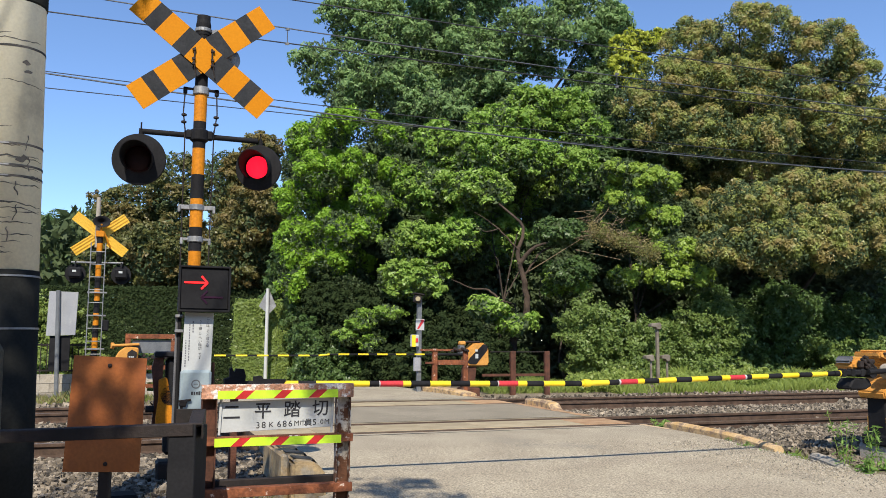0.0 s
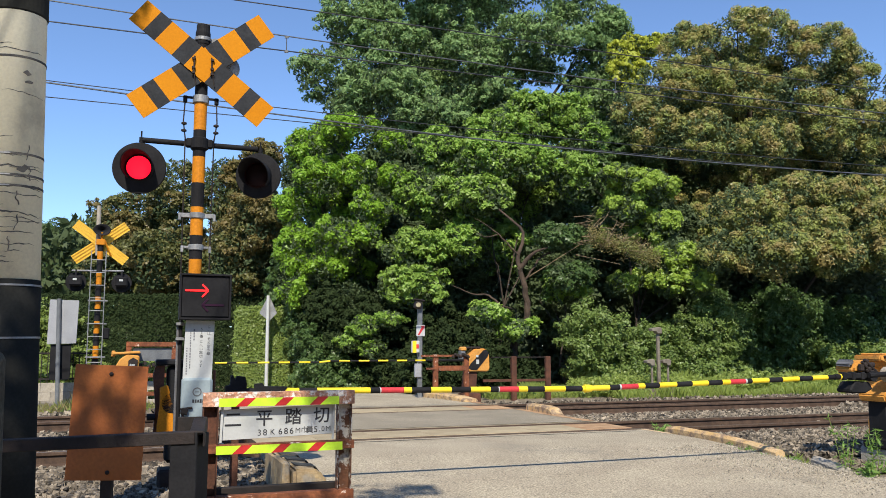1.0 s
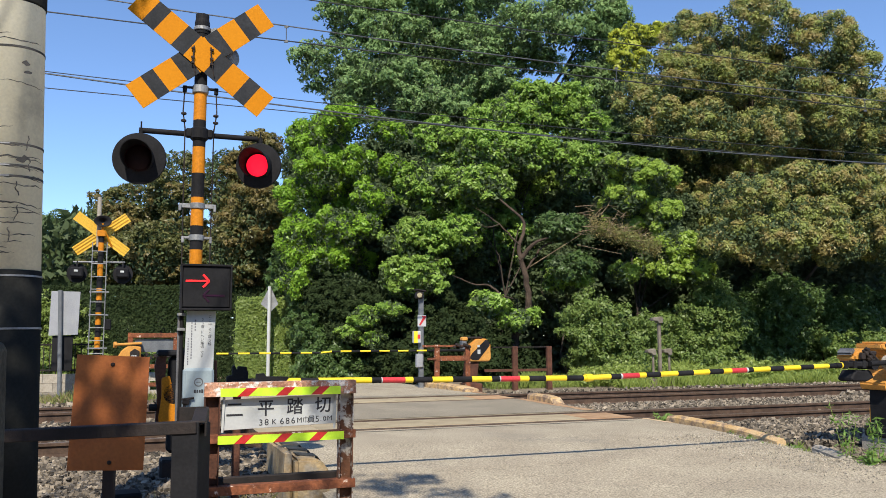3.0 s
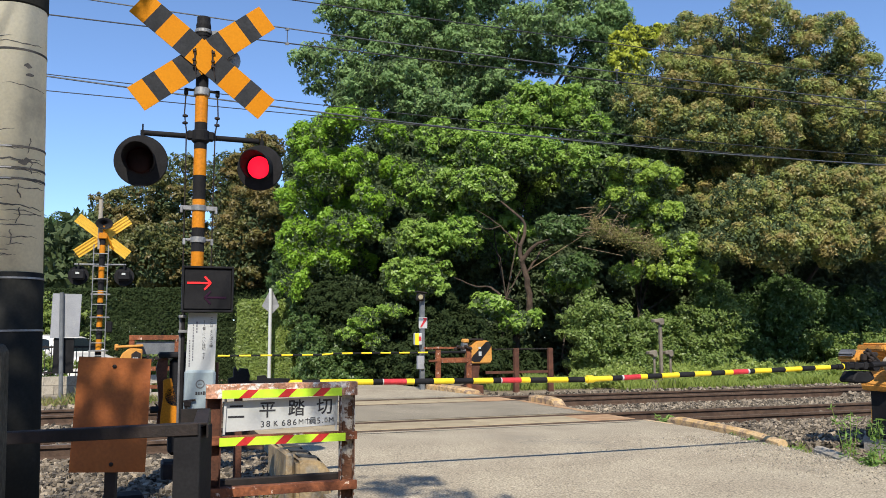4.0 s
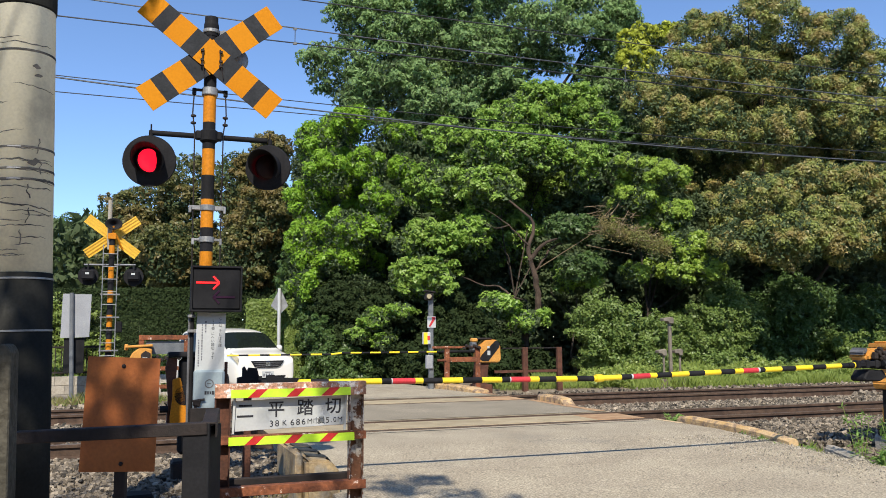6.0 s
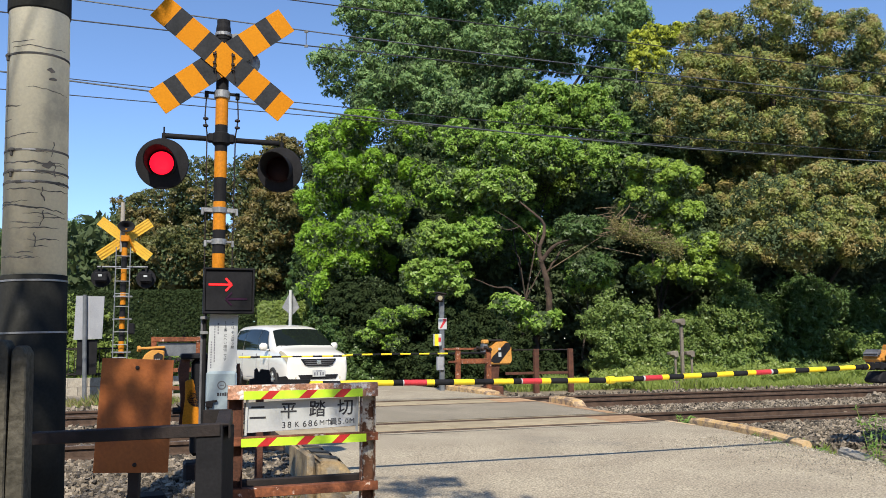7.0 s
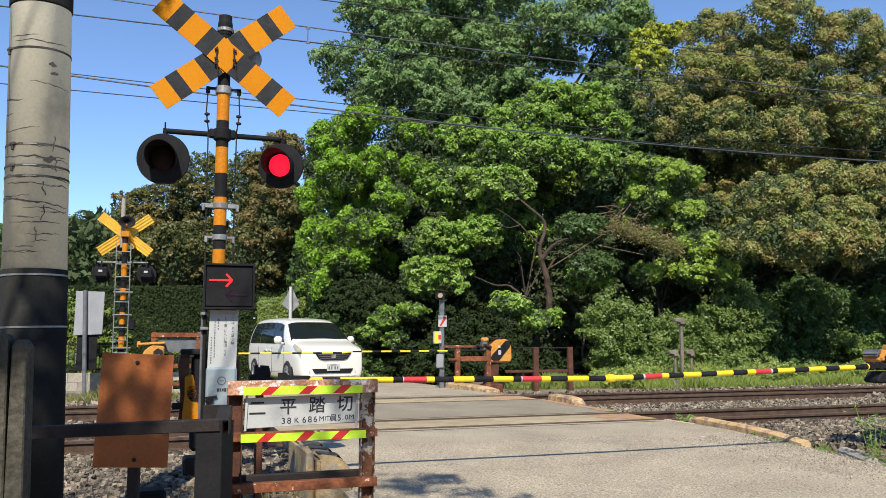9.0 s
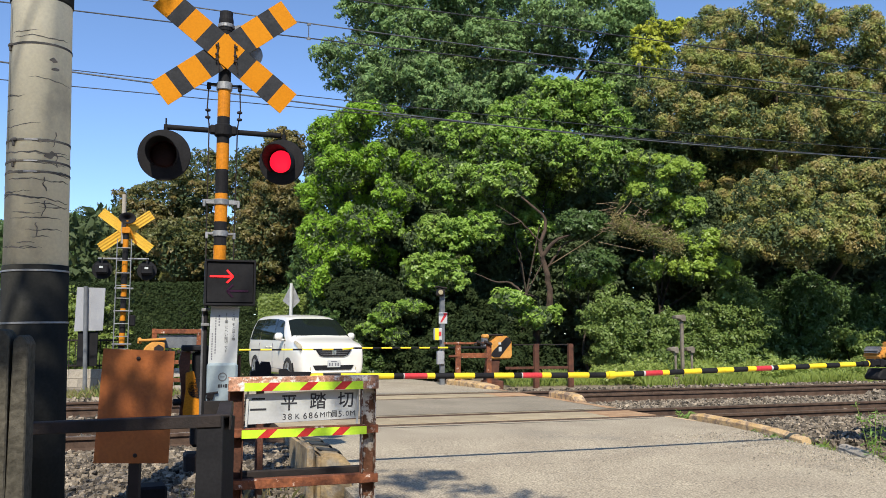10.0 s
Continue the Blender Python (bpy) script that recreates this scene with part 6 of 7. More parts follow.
def leafy(name, label, category, base, leaves, stems, kind=""):
    """Shrub or hedge: leaves, and the woody stems that carry them."""
    if kind == "stuff":
        ob = new(name, leaves)
        ob.location = base
        return tagged(ob, label, category, "", kind)
    ob = thing(name, Matrix.Translation(base), label, category)
    new("foliage", leaves).parent = ob
    for foot, tip in stems:
        bm = bmesh.new()
        rod(bm, foot, Vector(foot).lerp(Vector(tip), 0.5) + Vector((0.04, 0.02, 0)), 0.022, 0.016, 6)
        rod(bm, Vector(foot).lerp(Vector(tip), 0.5) + Vector((0.04, 0.02, -0.01)), tip, 0.016, 0.006, 6)
        part("stem", bm, M["bark"], ob)
    return ob


def tree_at(label, seed, x, y, fork_z, crowns, *more, **opts):
    return tree(label, seed, (x, y, ground_at(x, y)), fork_z, crowns, *more, **opts)


tree_at("tall dark green broadleaf tree with a wide layered crown", 1, 1.2, 34, 6.0,
        [(1.29, 35.0, 17.44, 5.79, 4.34, 2.36), (-2.57, 34.0, 14.83, 2.08, 1.56, 1.80), (-3.73, 33.0, 12.11, 1.71, 1.28, 1.33), (-0.87, 33.0, 13.12, 1.78, 1.33, 1.33), (-1.30, 32.5, 11.19, 2.10, 1.58, 1.10), (1.51, 34.5, 15.06, 2.23, 1.67, 1.66), (2.02, 33.0, 12.78, 1.78, 1.33, 1.08), (2.39, 33.5, 11.40, 1.93, 1.44, 0.84), (4.34, 33.0, 13.52, 2.02, 1.51, 1.33), (4.82, 34.0, 12.66, 1.10, 0.82, 0.79), (6.96, 35.0, 14.92, 1.89, 1.42, 1.85), (8.05, 35.0, 13.53, 1.01, 0.80, 1.35), (-2.87, 32.5, 10.49, 1.29, 0.96, 0.81), (0.27, 32.0, 10.13, 1.84, 1.38, 0.86), (7.76, 35.0, 11.63, 1.26, 0.94, 1.69), (8.40, 35.0, 14.67, 0.91, 0.80, 1.21), (0.4, 35.4, 12.4, 4.2, 1.0, 3.4), (2.5, 34.8, 9.6, 5.0, 1.0, 2.6), (7.4, 35.6, 11.2, 1.6, 0.8, 3.4)],
        225000, 0.142, L["tall"], 0.3, 0.55, 560, flat=0.75, droop=0.8)
tree_at("fresh light green leafy tree beside the road", 2, -2.5, 25.4, 2.2,
        [(-2.27, 25.8, 7.79, 1.39, 1.04, 0.64), (-3.63, 25.4, 7.09, 0.74, 0.80, 0.76), (-1.02, 25.8, 7.42, 0.54, 0.80, 0.59), (-3.21, 25.0, 6.13, 0.86, 0.80, 0.79), (-2.01, 25.3, 6.33, 0.79, 0.80, 0.76), (-0.92, 25.6, 6.31, 0.53, 0.80, 0.59), (-3.92, 25.2, 5.26, 0.63, 0.80, 0.76), (-1.50, 25.0, 5.26, 0.78, 0.80, 0.62), (-2.47, 24.6, 4.31, 1.02, 0.80, 0.74), (-3.85, 24.9, 3.96, 0.59, 0.80, 0.97), (-1.65, 24.8, 4.37, 0.51, 0.80, 0.52), (-2.90, 24.8, 3.44, 0.72, 0.80, 0.61), (-3.71, 25.0, 2.95, 0.69, 0.80, 0.88), (-2.5, 26.6, 5.6, 1.5, 0.5, 1.8), (-2.7, 26.2, 3.2, 1.4, 0.5, 1.2)],
        100000, 0.098, L["light"], 0.10, 0.25, 340, flat=0.95, puffy=True)
spread = tree_at("spreading green broadleaf tree with bent brown limbs", 3, 2.7, 24.3, 2.4,
        [(3.99, 27.0, 8.70, 1.91, 1.44, 0.88), (2.70, 26.4, 7.95, 1.58, 1.18, 0.81), (5.22, 26.6, 7.88, 0.89, 0.80, 0.97), (1.96, 25.2, 6.68, 1.17, 0.87, 0.87), (0.67, 26.0, 7.25, 1.01, 0.80, 0.85), (0.22, 25.4, 5.72, 1.06, 0.80, 0.88), (3.14, 25.6, 6.71, 1.43, 1.07, 0.89), (4.82, 25.6, 6.36, 0.80, 0.80, 1.04), (1.75, 24.8, 5.58, 1.11, 0.83, 0.76), (-0.21, 24.6, 3.93, 1.28, 0.96, 0.70), (-0.32, 24.2, 2.77, 1.16, 0.87, 0.79), (1.57, 25.4, 4.60, 0.72, 0.80, 0.41), (4.24, 24.6, 2.86, 0.77, 0.80, 0.60), (1.83, 23.6, 1.96, 0.54, 0.80, 0.42), (2.67, 23.5, 1.54, 0.51, 0.80, 0.38), (0.90, 25.0, 4.06, 0.93, 0.80, 0.76), (2.8, 27.6, 6.2, 2.7, 0.6, 1.7), (1.8, 27.0, 4.4, 2.2, 0.5, 1.1)],
        165000, 0.117, L["centre"], 0.05, 0.38, 470, flat=0.75)
# bent limbs below the crown, bark coloured as sunlit; dead branch, dry twigs
rng = np.random.default_rng(33)
off = Vector(spread.location)
bm = bmesh.new()
for path, r in (((2.62, 23.9, -0.4), (2.66, 23.9, 1.1), (3.05, 23.9, 1.95), (2.92, 23.8, 2.95), (2.78, 23.8, 3.6), (2.95, 24.0, 4.4), (2.3, 24.2, 5.1)), 0.13), (((2.64, 23.9, 1.2), (2.35, 23.9, 2.1), (1.95, 23.9, 2.55), (1.5, 24.0, 2.6), (0.9, 24.0, 2.85)), 0.05), (((2.8, 23.8, 3.3), (3.2, 23.6, 3.75), (3.6, 23.5, 3.9)), 0.08), (((3.0, 23.9, 3.0), (3.5, 24.0, 3.7), (4.3, 24.1, 4.0), (5.1, 24.2, 4.7)), 0.035), (((2.8, 23.8, 3.7), (2.2, 23.6, 4.3), (1.5, 23.5, 4.75)), 0.03), (((2.2, 23.6, 4.3), (1.8, 23.5, 4.2), (1.4, 23.4, 4.45)), 0.02):
    knots = [Vector(p) - off for p in path]
    knots = [knots[0]] + knots + [knots[-1]]
    pts = []
    for a0, a1, a2, a3 in zip(knots, knots[1:], knots[2:], knots[3:]):
        for i in range(5):
            k = i / 5
            pts.append(0.5 * (2 * a1 + (a2 - a0) * k + (2 * a0 - 5 * a1 + 4 * a2 - a3) * k * k + (3 * a1 - a0 - 3 * a2 + a3) * k ** 3))
    pts.append(knots[-1])
    pts = [p + Vector((rng.normal(0, 0.012), rng.normal(0, 0.012), 0)) for p in pts]
    n = len(pts) - 1
    for i, (p, q) in enumerate(zip(pts, pts[1:])):
        rod(bm, p, q + (q - p) * 0.12, r * (1 - 0.8 * i / n), r * (1 - 0.8 * (i + 1) / n), 9)
part("limb", bm, M["bark_lit"], spread, "bent brown limbs below the crown, bark coloured as sunlit")
bm = bmesh.new()
for k in range(46):
    p = Vector((rng.uniform(4.3, 6.3), rng.uniform(22.9, 23.6), 0))
    p.z = 4.35 - 0.35 * (p.x - 4.3) + rng.uniform(-0.35, 0.5)
    p -= off
    d = Vector((rng.normal(0.5, 0.5), rng.normal(0, 0.3), rng.normal(0.05, 0.35))).normalized()
    q = p + d * rng.uniform(0.2, 0.55)
    rod(bm, p, q, 0.010, 0.006, 5)
    for j in range(3):
        e = p.lerp(q, rng.uniform(0.3, 1.0))
        rod(bm, e, e + Vector((rng.normal(0.1, 0.16), rng.normal(0, 0.1), rng.normal(0.05, 0.14))), 0.006, 0.003, 4)
for p, q in (((3.1, 23.9, 3.1), (4.7, 23.4, 4.1)), ((4.7, 23.4, 4.1), (6.2, 23.2, 3.7)), ((4.4, 23.5, 3.7), (5.6, 23.2, 3.4))):
    rod(bm, Vector(p) - off, Vector(q) - off, 0.016, 0.009, 6)
tagged(part("dead_branch", bm, M["twig"], spread, "dead branch with dry pale twigs"), kind="stuff")
pts = np.stack((rng.uniform(4.7, 6.7, 3600), rng.uniform(22.9, 23.5, 3600), np.zeros(3600)), -1)
pts[:, 2] = 4.3 - 0.36 * (pts[:, 0] - 4.6) + rng.normal(0, 0.15, 3600)
tagged(new("dry_leaves", leaf_mesh("dry_leaves", pts - np.array(off), rng.normal(0, 0.4, pts.shape) + np.array((0, -0.4, 0.8)), 0.06, L["dry"], rng)), "withering yellow-brown leaves").parent = spread
# leaves darkened for the shade of the light green tree above
tree_at("leafy young tree before the light green one, darkened as shade", 7, -2.4, 24.9, 1.0,
        [(-2.4, 24.9, 1.6, 1.4, 0.8, 1.7), (-1.4, 24.6, 1.9, 0.7, 0.6, 0.9)], 56000, 0.085, L["shade_dark"], 0.08, 0.34, 110, flat=0.7)
tree_at("young tree with a loose spray of fresh green leaves", 9, -1.6, 24.2, 0.9,
        [(-1.65, 23.9, 1.62, 0.55, 0.80, 0.42), (-2.09, 24.0, 1.17, 0.39, 0.80, 0.33), (-0.93, 23.9, 1.85, 0.49, 0.80, 0.36), (-1.33, 23.9, 1.01, 0.42, 0.80, 0.36)],
        9000, 0.085, L["centre"], 0.04, 0.2, 46, flat=0.6)
tree_at("small tree with bright yellow-green leaves", 4, 6.5, 24.8, 1.8,
        [(6.10, 25.0, 6.33, 0.74, 0.80, 0.44), (6.85, 24.6, 5.87, 0.95, 0.80, 0.65), (6.20, 24.8, 5.21, 0.70, 0.80, 0.57), (7.46, 24.0, 3.65, 0.74, 0.80, 0.72), (7.87, 23.8, 2.94, 0.67, 0.80, 0.55), (7.19, 24.0, 2.92, 0.51, 0.80, 0.51), (5.88, 24.4, 2.90, 0.52, 0.80, 0.43), (7.28, 25.0, 4.75, 0.71, 0.80, 0.66), (6.5, 25.4, 5.2, 1.1, 0.6, 1.3), (7.2, 24.8, 3.4, 0.9, 0.6, 0.9)],
        80000, 0.10, L["bright"], 0.07, 0.23, 210, flat=0.85, puffy=True)
tree_at("large round evergreen tree with olive and reddish new leaves", 5, 11.8, 29.5, 3.0,
        [(12.15, 29.5, 12.41, 2.04, 1.53, 1.20), (9.70, 29.0, 11.82, 1.17, 0.88, 1.12), (14.71, 29.5, 11.91, 1.61, 1.21, 1.25), (16.01, 29.5, 11.01, 1.06, 0.80, 1.41), (8.64, 28.5, 10.21, 1.35, 1.01, 1.21), (10.90, 28.5, 10.22, 1.56, 1.17, 1.16), (13.07, 28.5, 9.82, 1.48, 1.11, 1.16), (8.05, 28.0, 8.50, 1.13, 0.85, 1.29), (9.71, 27.6, 8.15, 1.43, 1.07, 1.12), (11.73, 27.8, 8.01, 1.44, 1.08, 1.03), (14.39, 28.4, 8.77, 1.22, 0.92, 1.20), (16.12, 28.4, 8.78, 0.94, 0.80, 1.20), (17.95, 29.5, 10.25, 1.06, 0.80, 1.63), (11.9, 31.0, 8.8, 4.3, 1.2, 3.2), (15.6, 30.6, 8.4, 2.2, 1.0, 2.6), (11.9, 30.8, 11.3, 2.9, 0.8, 1.5), (15.0, 30.6, 10.7, 2.2, 0.8, 1.5), (7.45, 28.8, 9.3, 0.85, 0.8, 1.25)],
        262000, 0.092, L["olive"], 0.3, 0.36, 560, flat=0.9, puffy=True, even=True)
tree_at("wide low evergreen tree with olive and reddish new leaves", 8, 12.2, 26.8, 2.6,
        [(9.67, 24.4, 5.15, 1.33, 1.00, 0.95), (11.68, 25.0, 5.67, 1.47, 1.11, 0.88), (12.95, 24.6, 5.48, 1.27, 0.95, 0.95), (8.32, 22.8, 3.72, 0.75, 0.80, 0.76), (9.78, 22.6, 3.70, 1.33, 1.00, 0.88), (11.40, 22.6, 3.70, 1.04, 0.80, 0.83), (13.17, 23.4, 4.20, 0.77, 0.80, 1.29), (14.90, 24.0, 4.96, 1.55, 1.16, 1.55), (11.12, 23.2, 4.50, 1.00, 0.80, 0.64), (11.8, 26.6, 4.9, 3.4, 0.8, 1.6), (14.4, 26.2, 4.8, 2.0, 0.8, 1.6)],
        145000, 0.087, L["olive"], 0.11, 0.31, 420, flat=0.9, puffy=True, even=True)
tree_at("yellow-green tree standing behind the others", 6, 8.4, 32.4, 5,
        [(8.57, 32.0, 12.91, 0.95, 0.80, 0.65), (8.12, 31.6, 11.62, 0.77, 0.80, 0.99), (9.53, 32.4, 13.30, 0.66, 0.80, 0.44), (7.92, 32.0, 12.40, 0.65, 0.80, 0.87)], 22000, 0.13, L["yellow"], 0.12, 0.26, 80, droop=1.4)
tree_at("dusky olive evergreen tree with rusty new leaves", 10, -11.2, 36, 2.5,
        [(-13.00, 37.0, 6.59, 1.84, 1.38, 1.47), (-10.74, 36.0, 7.69, 1.54, 1.15, 1.75), (-13.31, 36.0, 4.85, 1.54, 1.15, 1.59), (-10.52, 34.0, 4.64, 1.69, 1.27, 1.50), (-14.43, 37.5, 6.54, 0.80, 0.80, 1.32), (-11.4, 37.0, 4.6, 3.0, 1.2, 2.8)], 60000, 0.15, L["dusk"], 0.22, 0.5, 150)
tree_at("dusky evergreen tree beside the junction", 11, -6.9, 32.4, 2.5,
        [(-7.83, 33.0, 7.15, 1.17, 0.88, 1.75), (-6.12, 31.0, 7.86, 0.77, 0.80, 1.09), (-6.99, 31.5, 4.39, 1.35, 1.01, 1.67), (-6.08, 31.0, 6.03, 0.99, 0.80, 1.64), (-6.7, 33.2, 5.2, 1.6, 1.0, 2.8)], 50000, 0.135, L["dusk"], 0.22, 0.46, 130)
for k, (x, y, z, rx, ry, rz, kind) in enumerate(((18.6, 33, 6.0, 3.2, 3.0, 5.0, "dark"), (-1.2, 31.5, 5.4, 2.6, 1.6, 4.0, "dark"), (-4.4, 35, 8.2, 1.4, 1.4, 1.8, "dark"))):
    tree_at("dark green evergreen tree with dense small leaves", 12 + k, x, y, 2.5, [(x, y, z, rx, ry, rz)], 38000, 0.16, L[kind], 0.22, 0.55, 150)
for k, (x, y, z, rx, rz) in enumerate(((-25.5, 56, 6.0, 3.0, 3.8), (-22.0, 54, 4.6, 2.6, 3.4), (-30, 58, 5.6, 3.5, 3.5))):
    tree_at("distant dark green tree", 20 + k, x, y, 2.5, [(x, y, z, rx, 2.5, rz)], 42000, 0.17, L["shade"], 0.25, 0.7, 110)
# dark leaf colours here replace canopy shade that isn't cast
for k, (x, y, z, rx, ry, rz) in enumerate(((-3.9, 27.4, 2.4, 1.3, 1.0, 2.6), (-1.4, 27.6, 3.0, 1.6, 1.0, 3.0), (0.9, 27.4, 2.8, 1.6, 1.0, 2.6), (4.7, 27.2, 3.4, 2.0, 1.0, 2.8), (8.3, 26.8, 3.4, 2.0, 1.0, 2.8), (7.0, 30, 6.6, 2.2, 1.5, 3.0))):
    tree_at("young tree, leaves coloured dark as the shade of taller ones", 80 + k, x, y, 1.2, [(x, y, z, rx, ry, rz)], 22000, 0.14, L["shade" if k in (0, 5) else "dark"], 0.1, 0.5, 70, flat=0.6)
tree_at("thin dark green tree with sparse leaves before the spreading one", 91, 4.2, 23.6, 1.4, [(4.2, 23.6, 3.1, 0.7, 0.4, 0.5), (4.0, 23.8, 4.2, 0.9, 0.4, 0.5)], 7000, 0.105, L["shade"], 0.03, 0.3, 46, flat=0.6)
# the tree over the verge behind the camera, whose shade falls on the roadside
tree_at("leafy roadside tree that shades the verge", 30, -6.0, -3.5, 4.5,
        [(-2.3, -2.15, 7.4, 0.75, 0.8, 0.5), (-2.36, -0.9, 7.4, 0.16, 0.6, 0.4), (-0.65, -0.75, 7.3, 1.25, 1.1, 0.13), (-2.32, 2.25, 7.4, 0.10, 0.12, 0.3)], 2900, 0.11, L["centre"], 0.2, 0.17, 90, flat=0.5)


def slab(name, label, seed, x0, x1, y0, y1, z0, top, count, size, leafs, kind="", category="hedge", boxy=True):
    """Leaves over the faces of a clipped hedge or through a belt of woods; top(x) is its height."""
    rng = np.random.default_rng(seed)
    x = rng.uniform(x0, x1, count)
    y = rng.uniform(y0, y1, count)
    zt = np.array([top(k) for k in x])
    z = z0 + (zt - z0) * rng.uniform(0, 1, count)
    nrm = rng.normal(0, 0.5, (count, 3)) + np.array((0, -0.6, 0.3))
    if boxy:
        f = rng.random(count)
        bumpy = np.array([noise.noise(Vector((p * 2.2, q * 2.2, r * 2.2))) for p, q, r in zip(x, y, z)]) * 0.14 + rng.normal(0, 0.03, count)
        front, upper, side = f < 0.55, (f >= 0.55) & (f < 0.75), f >= 0.75
        y[front] = y0 + bumpy[front]
        z[upper] = zt[upper] + bumpy[upper]
        x[side] = np.where(rng.random(side.sum()) < 0.5, x0, x1) + bumpy[side]
        nrm[front] += (0, -0.8, 0.3)
        nrm[upper] += (0, 0, 1)
        nrm[side] += np.stack((np.sign(x[side] - (x0 + x1) / 2), np.zeros(side.sum()), np.zeros(side.sum()) + 0.2), -1)
    c = np.array(((x0 + x1) / 2, (y0 + y1) / 2, z0))
    leaves = leaf_mesh(name, np.stack((x, y, z), -1) - c, nrm, size, leafs, rng, 0.6, 0.3)
    stems = [((k - c[0], 0, -0.1), (k - c[0] + 0.1, 0.05, (top(k) - z0) * 0.85)) for k in np.arange(x0 + 0.4, x1, 1.1)]
    return leafy(name, label, category, c, leaves, stems, kind)


slab("hedge", "clipped light green hedge beside the junction", 40, -5.75, -4.05, 26.0, 27.3, -0.6, lambda x: 2.23, 34000, 0.078, L["hedge"])
# hedge darkness is shade put into the leaf colour
slab("hedge", "long clipped hedge behind the junction, leaves darkened as shade", 41, -15.0, -6.2, 31.5, 32.6, -0.6, lambda x: 2.95, 50000, 0.095, L["shade_dark"])
# filler behind the trees, coloured dark so crown gaps read as shade
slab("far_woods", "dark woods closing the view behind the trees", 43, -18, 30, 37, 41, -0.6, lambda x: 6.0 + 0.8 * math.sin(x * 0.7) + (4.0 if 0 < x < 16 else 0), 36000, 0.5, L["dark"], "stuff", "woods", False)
# out of view: added to block blue skylight and warm the bounce
slab("far_woods", "unseen olive woods added behind the camera to cut skylight", 45, -40, 40, -19, -15, -0.6, lambda x: 8.0 + math.sin(x * 0.6), 26000, 0.7, L["olive"], "stuff", "woods", False)
# added behind the olive tree; its dark leaves paint shade into the gaps
tree_at("backing tree added behind the olive crown, dark as shade", 90, 12.5, 34.5, 2.5, [(12.6, 33.2, 7.6, 4.6, 1.0, 4.6)], 34000, 0.26, L["deep"], 0.2, 0.8, 120)
# filler leaves, dark by colour to draw the shade under the crowns
slab("undergrowth", "undergrowth below the trees, leaves coloured dark as shade", 44, -4.2, 16, 27.0, 30.0, -0.6, lambda x: 4.7 + 0.6 * math.sin(x * 1.3), 52000, 0.22, L["gloom"], "stuff", "undergrowth", False)


def bank(name, label, seed, a0, a1, s, top, count, size, leafs, n, depth=0.7, small=0.4, uneven=0.25):
    rng = np.random.default_rng(seed)
    base = at((a0 + a1) / 2, s)
    base.z = wild_height((a0 + a1) / 2, s)
    lobes = []
    for _ in range(n):
        a = rng.uniform(a0, a1)
        h = top * (1 - uneven + uneven * math.sin(a * 1.7) + rng.uniform(-0.1, 0.1))
        q = small * rng.uniform(0.6, 1.3)
        z = rng.uniform(0.1, max(0.2, h - q))
        p = at(a, s + rng.uniform(-depth, depth) * (1 - 0.4 * z / max(h, 0.1)), z) - Vector((base.x, base.y, 0))
        lobes.append((p.x, p.y, p.z, q, q * 0.9))
    p, nrm = lobe_points(rng, lobes, count)
    leaves = leaf_mesh(name, p, nrm, size, leafs, rng, 0.7, 0.3)
    stems = [((l[0] * 0.9, l[1] * 0.9, -0.1), l[:3]) for l in sorted(lobes, key=lambda l: -l[2])[:12:2]]
    return leafy(name, label, "shrub", base, leaves, stems)


bank("shrub", "green climbing ivy bank behind the railway", 50, 11.5, 16.6, 20.3, 2.3, 68000, 0.08, L["ivy"], 210, uneven=0.1)
# darker leaves than the ivy bank's, for shade the canopy doesn't cast
bank("hedge", "tall ivy-grown hedge, leaves darkened as shade of the trees", 42, 16.0, 27.0, 20.8, 3.1, 76000, 0.095, L["shade"], 420, 0.6, 0.42, uneven=0.08)
# leaves coloured near black for the shade under the trees
bank("shrub", "low leafy shrub beside the barrier machine", 51, 6.8, 9.0, 21.0, 1.7, 26000, 0.085, L["shade_dark"], 60)
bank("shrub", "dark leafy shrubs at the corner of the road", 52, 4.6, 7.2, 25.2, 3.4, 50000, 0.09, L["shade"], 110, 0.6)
# shade below the crowns painted into these leaves
bank("shrub", "shrubs under the trees, leaves coloured dark as their shade", 53, 6.5, 11.0, 23.4, 2.9, 40000, 0.10, L["shade_dark"], 100, 0.8)
bank("shrub", "green leafy bush behind a thin fence", 54, -4.4, -1.5, 21.0, 1.25, 14000, 0.10, L["hedge"], 80, 0.5, 0.28, 0.1)
bank("shrub", "light green bush before the long hedge", 59, -4.4, -0.6, 34.0, 3.9, 26000, 0.10, L["hedge"], 110, 0.4)
bank("shrub", "green leafy bush at the end of the dark hedge", 63, 19.9, 22.4, 19.9, 2.0, 14000, 0.10, L["ivy"], 60)
bank("shrub", "low green bush below a thin fence", 55, -1.6, 0.5, 20.5, 1.15, 8000, 0.12, L["hedge"], 50, 0.4, 0.3)


bank("weeds", "lush leafy weeds along the far side of the railway", 62, 10.2, 24, 18.3, 0.62, 46000, 0.065, L["grass"], 420, 0.8, 0.2, uneven=0.2)
bank("shrub", "leafy climbers hanging at the corner of the road", 57, 4.7, 6.6, 23.9, 2.2, 34000, 0.085, L["shade"], 70, 0.4)
# dark leaf colour imitates the shade of the spreading tree
bank("shrub", "leafy shrub below the spreading tree, darkened as its shade", 58, 8.6, 10.6, 21.6, 1.9, 26000, 0.085, L["shade_dark"], 60, 0.5)


